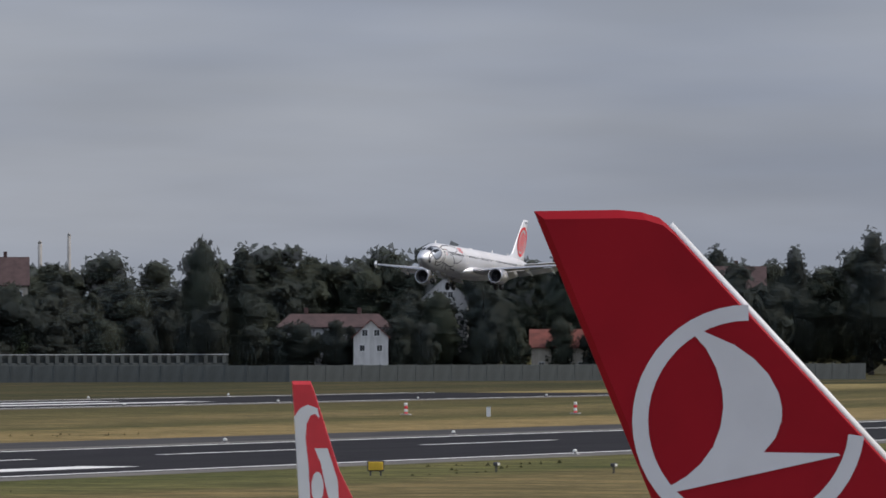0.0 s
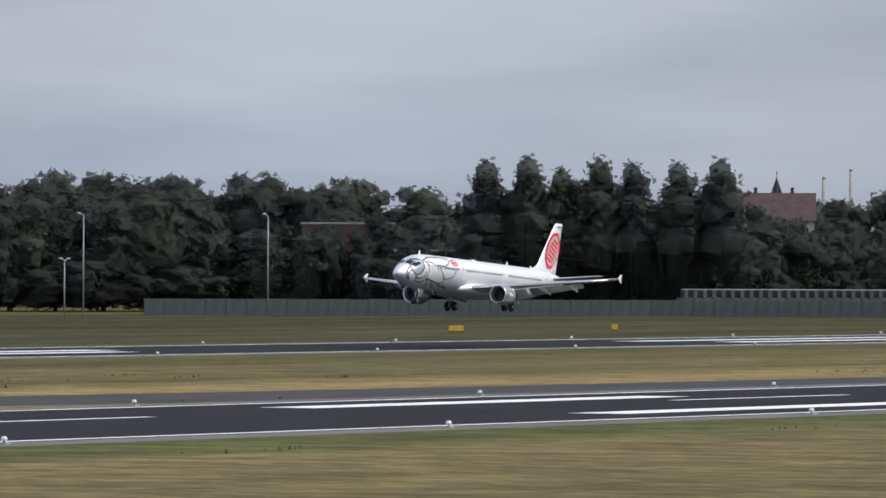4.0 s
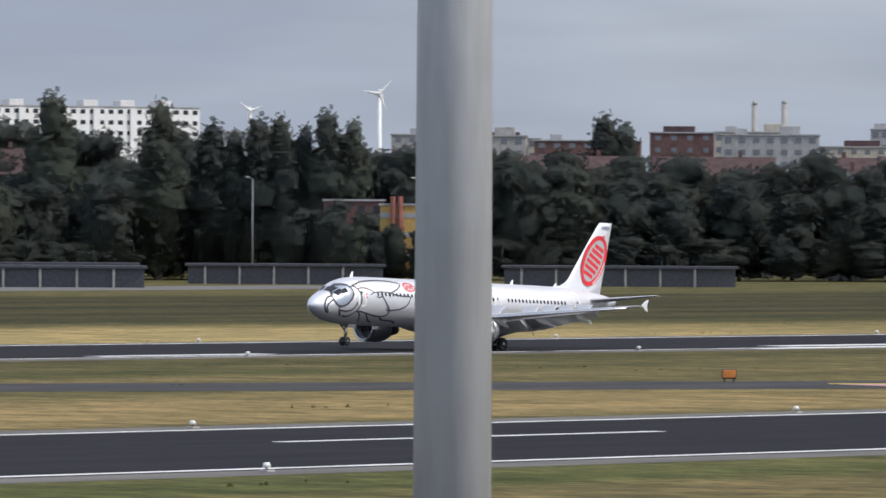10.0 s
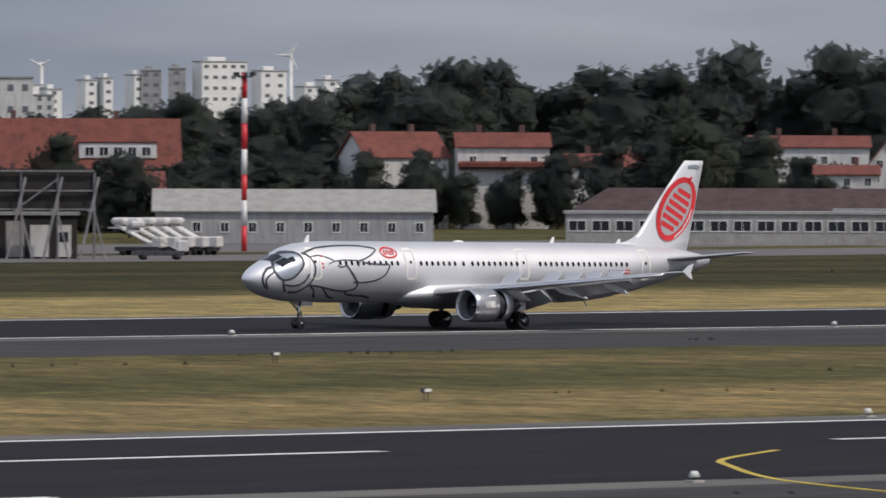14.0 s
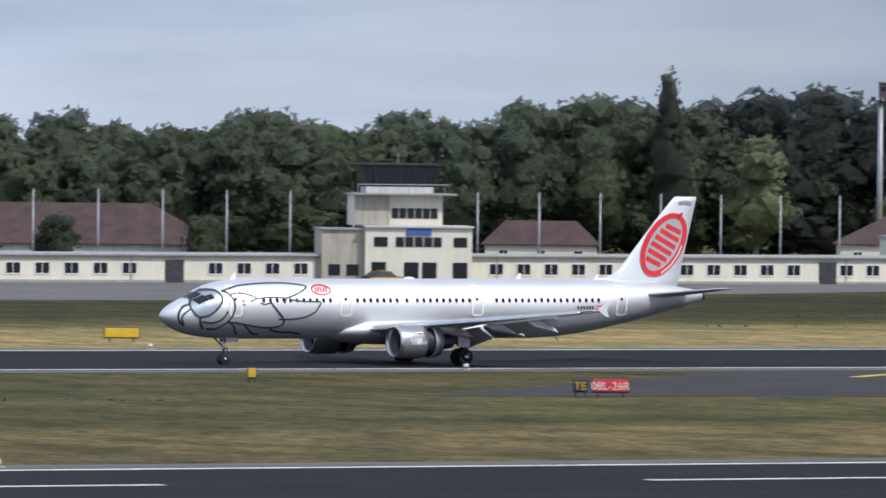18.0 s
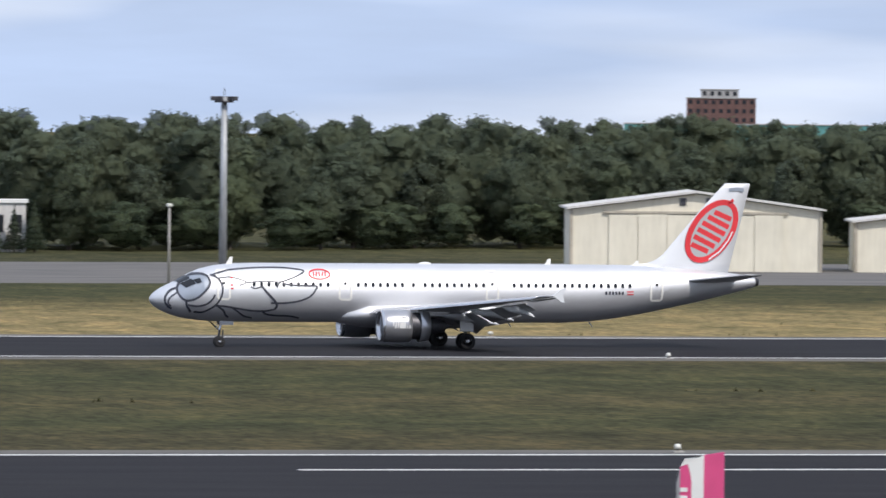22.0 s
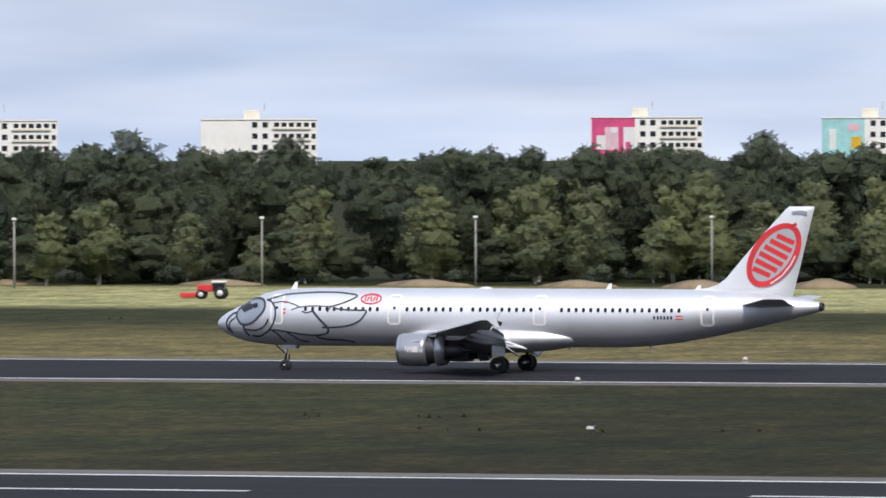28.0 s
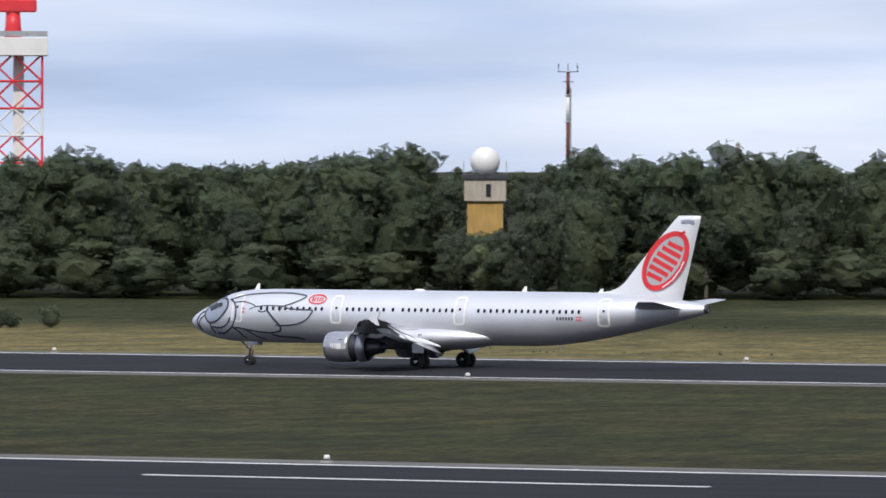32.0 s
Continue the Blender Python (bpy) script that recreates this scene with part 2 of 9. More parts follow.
    reach.inputs["From Min"].default_value, reach.inputs["From Max"].default_value = -10.0, -110.0
    l.new(split.outputs["X"], reach.inputs["Value"])
    both.operation = "MULTIPLY"
    l.new(reach.outputs["Result"], both.inputs[0])
    l.new(strip_of, both.inputs[1])
    ends, both_ends = n.new("ShaderNodeMapRange"), n.new("ShaderNodeMath")
    ends.inputs["From Min"].default_value, ends.inputs["From Max"].default_value = -345.0, -255.0
    l.new(split.outputs["X"], ends.inputs["Value"])
    both_ends.operation = "MULTIPLY"
    l.new(both.outputs["Value"], both_ends.inputs[0])
    l.new(ends.outputs["Result"], both_ends.inputs[1])
    west = blend(n, l, "MIX", both_ends.outputs["Value"], west, (0.85, 0.75, 0.42))
    base = blend(n, l, "MIX", 0.8, base, blend(n, l, "MIX", far.outputs["Result"], west, east))
    patch = ramp_node(n, l, noise_node(n, l, 0.40, 7.0, (0.5, 0.24, 1), rough=0.7), [(0.34, (0.50, 0.55, 0.50)), (0.5, (0.92, 0.94, 0.9)), (0.66, (1.5, 1.40, 1.28))])
    fine = ramp_node(n, l, noise_node(n, l, 2.2, 5.0, (0.7, 0.22, 1), rough=0.7), [(0.36, (0.5, 0.5, 0.5)), (0.64, (1.4, 1.4, 1.4))])
    lush = n.new("ShaderNodeMapRange")
    lush.inputs["From Min"].default_value, lush.inputs["From Max"].default_value = -200.0, 130.0
    l.new(split.outputs["X"], lush.inputs["Value"])
    base = blend(n, l, "MULTIPLY", 1.0, base, ramp_node(n, l, lush.outputs["Result"], [(0.0, (0.68, 0.72, 0.64)), (0.17, (0.72, 0.75, 0.68)), (0.27, (0.47, 0.49, 0.45)), (0.35, (0.54, 0.56, 0.52)), (0.6, (0.96, 0.97, 0.95)), (0.8, (1.06, 1.05, 1.02)), (1.0, (1.08, 1.06, 1.03))]))
    col = blend(n, l, "MULTIPLY", 1.0, blend(n, l, "MULTIPLY", 1.0, base, patch), fine)
    col = blend(n, l, "MULTIPLY", 1.0, col, (0.76, 0.77, 0.76))
    l.new(col, b.inputs["Base Color"])
    bump_node(n, l, b, noise_node(n, l, 0.8, 4.0, (1, 0.25, 1)), 0.3, 0.2)
    b.inputs["Specular IOR Level"].default_value = 0.05
    return m


def asphalt_mat(name, c, streak=0.5):
    m, n, l, b = node_mat(name, 0.8)
    along = ramp_node(n, l, noise_node(n, l, 0.5, 5.0, (0.02, 1, 1)), [(0.3, tuple(v * (1 - 0.45 * streak) for v in c)), (0.6, c), (0.8, tuple(v * (1 + 0.5 * streak) for v in c))])
    spots = ramp_node(n, l, noise_node(n, l, 0.25, 6.0, (0.3, 1, 1)), [(0.35, (0.8, 0.8, 0.82)), (0.65, (1.15, 1.13, 1.1))])
    l.new(blend(n, l, "MULTIPLY", 1.0, along, spots), b.inputs["Base Color"])
    bump_node(n, l, b, noise_node(n, l, 30.0, 2.0), 0.3, 0.01)
    b.inputs["Specular IOR Level"].default_value = 0.07
    return m


def paint_mat(name, c):
    m, n, l, b = node_mat(name, 0.7)
    worn = ramp_node(n, l, noise_node(n, l, 0.9, 6.0, (0.25, 1, 1), rough=0.7), [(0.28, tuple(v * 0.35 for v in c)), (0.45, tuple(v * 0.85 for v in c)), (0.6, c)])
    l.new(worn, b.inputs["Base Color"])
    return m


GRASS = grass_mat()
ASPHALT = asphalt_mat("runway asphalt", (0.022, 0.0215, 0.0245))
TAXI = asphalt_mat("taxiway asphalt", (0.060, 0.059, 0.060), 0.35)
SHOULDER = asphalt_mat("shoulder concrete", (0.15, 0.145, 0.135), 0.3)
APRON = asphalt_mat("apron concrete", (0.16, 0.155, 0.15), 0.3)
WHITE_LINE = paint_mat("white line paint", (0.80, 0.80, 0.78))
YELLOW_LINE = paint_mat("yellow line paint", (0.62, 0.45, 0.06))
PINK_LINE = paint_mat("faded red paint", (0.62, 0.33, 0.31))
# the third is birch: pale by itself, sunlight added into its colour
LEAF = [leaf_mat("leaves dark", (0.116, 0.141, 0.105), (0.136, 0.165, 0.120), (0.156, 0.186, 0.130)),
        leaf_mat("leaves mid", (0.140, 0.170, 0.122), (0.160, 0.194, 0.138), (0.184, 0.218, 0.152)),
        leaf_mat("leaves pale sunlit", (0.300, 0.332, 0.200), (0.340, 0.372, 0.222), (0.380, 0.408, 0.240)),
        leaf_mat("needles", (0.102, 0.132, 0.102), (0.122, 0.156, 0.114), (0.142, 0.178, 0.127))]
# the eastern trees' cloud shade is put into this darker leaf colour
LEAF_EAST = leaf_mat("leaves cloud-shaded green", (0.074, 0.087, 0.085), (0.087, 0.102, 0.097), (0.102, 0.119, 0.108), 0.16)
COPPER_LEAF = leaf_mat("leaves copper beech", (0.012, 0.008, 0.010), (0.026, 0.016, 0.020), (0.045, 0.03, 0.03))
BARK = plain("bark", (0.10, 0.085, 0.07), 0.9, grain=0.25, size=2.0)
PALE_BARK = plain("birch bark", (0.33, 0.31, 0.27), 0.85, grain=0.25, size=1.2)
SILVER = plain("silver paint", (0.765, 0.77, 0.79), 0.55, 0.82, 0.03, 0.25)
FIN_WHITE = plain("pearl white paint", (0.71, 0.73, 0.76), 0.4, 0.1, 0.02, 0.3)
WHITE = plain("white paint", (0.76, 0.76, 0.74), 0.5, 0, 0.04, 0.5)
RED = plain("signal red paint", (0.68, 0.035, 0.045), 0.45, 0, 0.06, 0.6)
DARK_LINE = plain("dark blue-grey line paint", (0.05, 0.055, 0.075), 0.5, 0, 0.1, 1.0)
PALE_FILL = plain("pale silver paint", (0.74, 0.755, 0.775), 0.54, 0.75, 0.03, 0.4)
FIN_GREY = plain("pale grey fin paint", (0.42, 0.44, 0.45), 0.45, 0.1, 0.03, 0.5)
GREY_FILL = plain("slate grey paint", (0.36, 0.40, 0.46), 0.38, 0.45, 0.05, 0.5)
WING_GREY = plain("wing grey paint", (0.50, 0.51, 0.53), 0.4, 0.25, 0.05, 0.4)
COWL_SILVER = plain("engine cowl paint", (0.46, 0.465, 0.49), 0.3, 0.7, 0.04, 0.6)
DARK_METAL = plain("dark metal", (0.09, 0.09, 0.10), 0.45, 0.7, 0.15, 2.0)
BARE_METAL = plain("bare metal", (0.62, 0.62, 0.64), 0.25, 0.9, 0.05, 1.0)
TYRE = plain("tyre rubber", (0.022, 0.022, 0.024), 0.85, 0, 0.15, 3.0)
BLACK_GLASS = plain("dark glass", (0.015, 0.017, 0.022), 0.1, 0, 0.05, 1.0)
GALV = plain("galvanised steel", (0.42, 0.44, 0.46), 0.5, 0.35, 0.08, 0.8, 0.3)
CONCRETE = plain("concrete", (0.36, 0.35, 0.33), 0.85, 0, 0.1, 0.7, 0.35)
CREAM = plain("cream render", (0.73, 0.69, 0.57), 0.8, 0, 0.05, 0.3, 0.10)
# white raised to carry the sun's glow on tower blocks; door outlines share it
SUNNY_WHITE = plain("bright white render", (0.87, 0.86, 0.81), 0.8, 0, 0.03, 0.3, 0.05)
WHITE_WALL = plain("white render", (0.62, 0.61, 0.59), 0.8, 0, 0.05, 0.3, 0.25)
GREY_WALL = plain("grey render", (0.36, 0.36, 0.36), 0.85, 0, 0.08, 0.3, 0.3)
BROWN_WALL = plain("brown brick", (0.13, 0.07, 0.062), 0.85, 0, 0.15, 0.5, 0.3)
BEIGE_WALL = plain("beige render", (0.45, 0.41, 0.34), 0.85, 0, 0.08, 0.3, 0.3)
RED_ROOF = plain("red roof tiles", (0.185, 0.052, 0.038), 0.8, 0, 0.2, 0.6, 0.3)
DARK_ROOF = plain("brown roof tiles", (0.078, 0.046, 0.045), 0.85, 0, 0.2, 0.6, 0.3)
OLD_STEEL = plain("weathered steel", (0.21, 0.205, 0.21), 0.7, 0.2, 0.2, 1.0)
SLATE = plain("slate", (0.026, 0.026, 0.032), 0.8, 0, 0.2, 0.6)
STEEL_BROWN = plain("weathered steel", (0.028, 0.024, 0.023), 0.85, 0.0, 0.2, 0.8, 0.4)
WOOD = plain("weathered boards", (0.30, 0.215, 0.13), 0.85, 0, 0.2, 0.9, 0.5)
ORANGE = plain("orange paint", (0.62, 0.21, 0.03), 0.6, 0, 0.1, 1.5, 0.2)
YELLOW = plain("yellow paint", (0.70, 0.44, 0.03), 0.6, 0, 0.06, 1.5, 0.15)
GLASS_LAMP = plain("lamp glass", (0.75, 0.75, 0.70), 0.2, 0, 0.05, 3.0)
OCHRE = plain("ochre render", (0.48, 0.31, 0.10), 0.85, 0, 0.1, 0.4, 0.3)
EARTH = plain("sandy earth", (0.25, 0.19, 0.115), 0.95, 0, 0.3, 0.3)


def part(name, bm, mat, parent, label=""):
    """One mesh object under a thing or under a part, from a bmesh or a mesh."""
    if isinstance(bm, bpy.types.Mesh):
        me = bm
    else:
        me = bpy.data.meshes.new(name)
        bm.to_mesh(me)
        bm.free()
    if not me.materials:
        for one in mat if isinstance(mat, (list, tuple)) else (mat,):
            me.materials.append(one)
    ob = new(name, me)
    ob.parent = parent
    if label:
        ob["label"] = label
    return ob


def smooth(bm):
    for f in bm.faces:
        f.smooth = True
    return bm


def box(sx, sy, sz, at=(0, 0, 0), turn=0.0, bevel=0.0, bm=None):
    """A box whose base's middle is at the place given."""
    own = bm or bmesh.new()
    m = Matrix.Translation(Vector(at) + Vector((0, 0, sz / 2))) @ Matrix.Rotation(radians(turn), 4, "Z") @ Matrix.Diagonal((sx, sy, sz, 1))
    made = bmesh.ops.create_cube(own, size=1.0, matrix=m)
    if bevel:
        edges = {e for v in made["verts"] for e in v.link_edges}
        bmesh.ops.bevel(own, geom=list(edges), offset=bevel, segments=1, affect="EDGES")
    return own


def rod(a, b, r0, r1=None, seg=10, bm=None, caps=True):
    """A round bar from a to b."""
    own = bm or bmesh.new()
    a, b = Vector(a), Vector(b)
    turn = (b - a).to_track_quat("Z", "Y").to_matrix().to_4x4()
    bmesh.ops.create_cone(own, cap_ends=caps, segments=seg, radius1=r0, radius2=r0 if r1 is None else r1, depth=(b - a).length,
                          matrix=Matrix.Translation((a + b) / 2) @ turn)
    return own


def loft(rings, closed_ends=True, bm=None):
    """A skin over rings of equally many points."""
    own = bm or bmesh.new()
    vs = [[own.verts.new(p) for p in ring] for ring in rings]
    k = len(rings[0])
    for a, b in zip(vs, vs[1:]):
        for i in range(k):
            own.faces.new((a[i], a[(i + 1) % k], b[(i + 1) % k], b[i]))
    if closed_ends:
        own.faces.new(list(reversed(vs[0])))
        own.faces.new(vs[-1])
    bmesh.ops.recalc_face_normals(own, faces=own.faces)
    return own


def thing(name, at=(0, 0, 0), label="", category="", group="", kind="", turn=0.0):
    ob = new(name)
    ob.matrix_basis = pose(*at, 0, 0, turn)
    return tagged(ob, label, category, group, kind)

# ---- ground, runways ----
FAR_Y, NEAR_Y, HALF = 559.0, 364.0, 22.5


def slab(name, x0, x1, y0, y1, z, mat, label, kind="structure", parent=None, category=""):
    bm = box(x1 - x0, y1 - y0, 0.3, ((x0 + x1) / 2, (y0 + y1) / 2, z - 0.3))
    ob = part(name, bm, mat, parent)
    return tagged(ob, label, category, "", kind if parent is None else "")


def ground():
    bm = bmesh.new()
    xs = [-6000, -2500, -1200, -600, -300, 0, 300, 600, 900, 1200, 1500, 1900, 3000, 7000]
    ys = [-3000, -800, -200, 100, 250, 320, 410, 500, 620, 700, 800, 900, 1100, 1500, 2500, 4500]
    grid = [[bm.verts.new((x, y, 0)) for x in xs] for y in ys]
    for a, b in zip(grid, grid[1:]):
        for i in range(len(xs) - 1):
            bm.faces.new((a[i], a[i + 1], b[i + 1], b[i]))
    tagged(part("ground", bm, GRASS, None), "airfield grass, green and dry straw-coloured, in long bands", "grass", "", "structure")


ground()
for name, yc, x0, x1 in (("runway_far", FAR_Y, -700, 1500), ("runway_near", NEAR_Y, -900, 1250)):
    slab(name, x0, x1, yc - HALF - 1.2, yc + HALF + 1.2, 0.04, ASPHALT, "dark asphalt runway with white edge lines", category="runway")
    for side in (-1, 1):
        y = yc + side * (HALF + 1.2 + 2.2)
        slab("runway_shoulder", x0, x1, y - 2.2, y + 2.2, 0.03, SHOULDER, "pale grey concrete shoulder beside the runway", category="shoulder")
        y = yc + side * HALF
        gaps = [(x0, 361.0), (421.0, x1)] if yc == NEAR_Y and side < 0 else [(x0, x1)]
        for a, b in gaps:
            slab("edge_line", a, b, y - 0.45, y + 0.45, 0.05, WHITE_LINE, "white painted runway edge line", category="line")

# ---- the airliner: x aft from the nose, less 21.97 (the main wheels); z up from the wheels' foot ----
AFT = 21.97
HULL = [(0.0, 3.38, 3.34, 0.03), (0.12, 3.62, 3.08, 0.28), (0.35, 3.85, 2.86, 0.50), (0.8, 4.16, 2.58, 0.84), (1.5, 4.50, 2.28, 1.18), (2.1, 4.78, 2.11, 1.38), (2.8, 5.18, 1.98, 1.56), (3.6, 5.52, 1.88, 1.73),
        (4.6, 5.76, 1.82, 1.86), (5.8, 5.88, 1.79, 1.94), (7.5, 5.93, 1.78, 1.975), (18.0, 5.93, 1.78, 1.975), (30.0, 5.93, 1.78, 1.975), (32.0, 5.93, 1.88, 1.965), (34.0, 5.92, 2.12, 1.90),
        (36.0, 5.88, 2.46, 1.78), (38.0, 5.80, 2.87, 1.58), (40.0, 5.66, 3.30, 1.28), (42.0, 5.45, 3.78, 0.92), (43.4, 5.24, 4.12, 0.62), (44.2, 5.08, 4.36, 0.42), (44.5, 4.98, 4.48, 0.28)]


def hull_at(x):
    """Top, bottom and half width of the hull, gliding between its stations."""
    hs = [h[0] for h in HULL]
    return [float(np.interp(x, hs, [h[k] for h in HULL])) for k in (1, 2, 3)]


def skin(x, z, off=0.02):
    """The point of the hull's left side at x and height z, a little proud."""
    top, low, half = hull_at(x)
    mid, h = (top + low) / 2, (top - low) / 2
    s = max(-0.985, min(0.985, (z - mid) / h))
    y = half * math.sqrt(1 - s * s)
    k = 1 + off / half
    return Vector((x - AFT, -y * k, mid + s * h * k))


def ribbon(points, width, off=0.02, closed=False, bm=None):
    """A painted stroke that follows the hull through points (x, z)."""
    own = bm or bmesh.new()
    pts = [Vector(p) for p in points]
    if closed:
        pts = pts + [pts[0]]
    fine = []
    for a, b in zip(pts, pts[1:]):
        k = max(1, int((b - a).length / 0.25))
        fine += [a.lerp(b, i / k) for i in range(k)]
    fine.append(pts[-1])
    rows = []
    for i, p in enumerate(fine):
        d = fine[min(i + 1, len(fine) - 1)] - fine[max(i - 1, 0)]
        side = Vector((-d.y, d.x)).normalized() * width / 2
        rows.append([own.verts.new(skin(q.x, q.y, off)) for q in (p + side, p, p - side)])
    for a, b in zip(rows, rows[1:]):
        own.faces.new((a[0], b[0], b[1], a[1]))
        own.faces.new((a[1], b[1], b[2], a[2]))
    return own


def bow(points, steps=6):
    """A smooth curve through points."""
    p = [Vector(q) for q in points]
    p = [2 * p[0] - p[1]] + p + [2 * p[-1] - p[-2]]
    out = []
    for i in range(1, len(p) - 2):
        for s in range(steps):
            t = s / steps
            out.append(0.5 * (2 * p[i] + (p[i + 1] - p[i - 1]) * t + (2 * p[i - 1] - 5 * p[i] + 4 * p[i + 1] - p[i + 2]) * t * t
                              + (3 * p[i] - p[i - 1] - 3 * p[i + 1] + p[i + 2]) * t * t * t))
    out.append(p[-2])
    return out


def inside(x, z, poly):
    hit = False
    for (ax, az), (bx, bz) in zip(poly, poly[1:] + poly[:1]):
        if (az > z) != (bz > z) and x < (bx - ax) * (z - az) / (bz - az) + ax:
            hit = not hit
    return hit


def patch(poly, off=0.012, cell=0.08):
    """A painted area on the hull, inside a polygon of (x, z)."""
    bm = bmesh.new()
    poly = [tuple(p) for p in poly]
    xs, zs = [p[0] for p in poly], [p[1] for p in poly]
    seen = {}

    def corner(i, j):
        if (i, j) not in seen:
            seen[i, j] = bm.verts.new(skin(min(xs) + i * cell, min(zs) + j * cell, off))
        return seen[i, j]
    for i in range(int((max(xs) - min(xs)) / cell) + 1):
        for j in range(int((max(zs) - min(zs)) / cell) + 1):
            if inside(min(xs) + (i + 0.5) * cell, min(zs) + (j + 0.5) * cell, poly):
                bm.faces.new((corner(i, j), corner(i + 1, j), corner(i + 1, j + 1), corner(i, j + 1)))
    return smooth(bm)


def ring(x, top, low, half, k=48):
    return [(x - AFT, half * math.sin(a), (top + low) / 2 + (top - low) / 2 * math.cos(a)) for a in (2 * math.pi * i / k for i in range(k))]


def aerofoil(le, chord, z, y, thick, twist=0.0, k=12):
    """A wing section's ring at span y."""
    up, dn = [], []
    for i in range(k + 1):
        s = (1 - math.cos(math.pi * i / k)) / 2
        t = 5 * thick * (0.2969 * math.sqrt(s) - 0.126 * s - 0.3516 * s * s + 0.2843 * s ** 3 - 0.1036 * s ** 4) * chord
        up.append((s * chord, t))
        dn.append((s * chord, -t * 0.75))
    out = []
    c, s_ = math.cos(twist), math.sin(twist)
    for px, pz in up + dn[-2:0:-1]:
        out.append((le + px * c + pz * s_ - AFT, y, z - px * s_ + pz * c))
    return out


def stroke_flat(points, width, y, bm=None):
    """A flat stroke in the plane y = const (the fin's side)."""
    own = bm or bmesh.new()
    rows = []
    for i, p in enumerate(points):
        d = Vector(points[min(i + 1, len(points) - 1)]) - Vector(points[max(i - 1, 0)])
        side = Vector((-d.y, d.x)).normalized() * width / 2
        rows.append([own.verts.new((q.x - AFT, y(q.y), q.y)) for q in (Vector(p) + side, Vector(p) - side)])
    for a, b in zip(rows, rows[1:]):
        own.faces.new((a[0], b[0], b[1], a[1]))
    return own


def wheel_parts(parent, at, r, w):
    """A tyre with its rim."""
    bm = bmesh.new()
    prof = [(0.55, 0.5), (0.80, 0.5), (0.94, 0.40), (1.0, 0.2), (1.0, -0.2), (0.94, -0.40), (0.80, -0.5), (0.55, -0.5)]
    k = 28
    rings = [[(r * p * math.cos(2 * math.pi * i / k), w * q, r * p * math.sin(2 * math.pi * i / k)) for i in range(k)] for p, q in prof]
    loft(rings, False, bm)
    for a in (rings[0], rings[-1]):
        bm.faces.new([bm.verts.new(p) for p in a])
    wheel = part("wheel", smooth(bm), TYRE, parent, "black rubber tyre")
    wheel.location = at
    for s in (-1, 1):
        rim = bmesh.new()
        rings = [[(r * p * math.cos(2 * math.pi * i / 20), s * w * q, r * p * math.sin(2 * math.pi * i / 20)) for i in range(20)] for p, q in ((0.56, 0.5), (0.50, 0.42), (0.28, 0.40), (0.22, 0.52), (0.05, 0.54))]
        loft(rings, True, rim)
        part("rim", smooth(rim), BARE_METAL, wheel, "pale grey wheel rim")
    return wheel


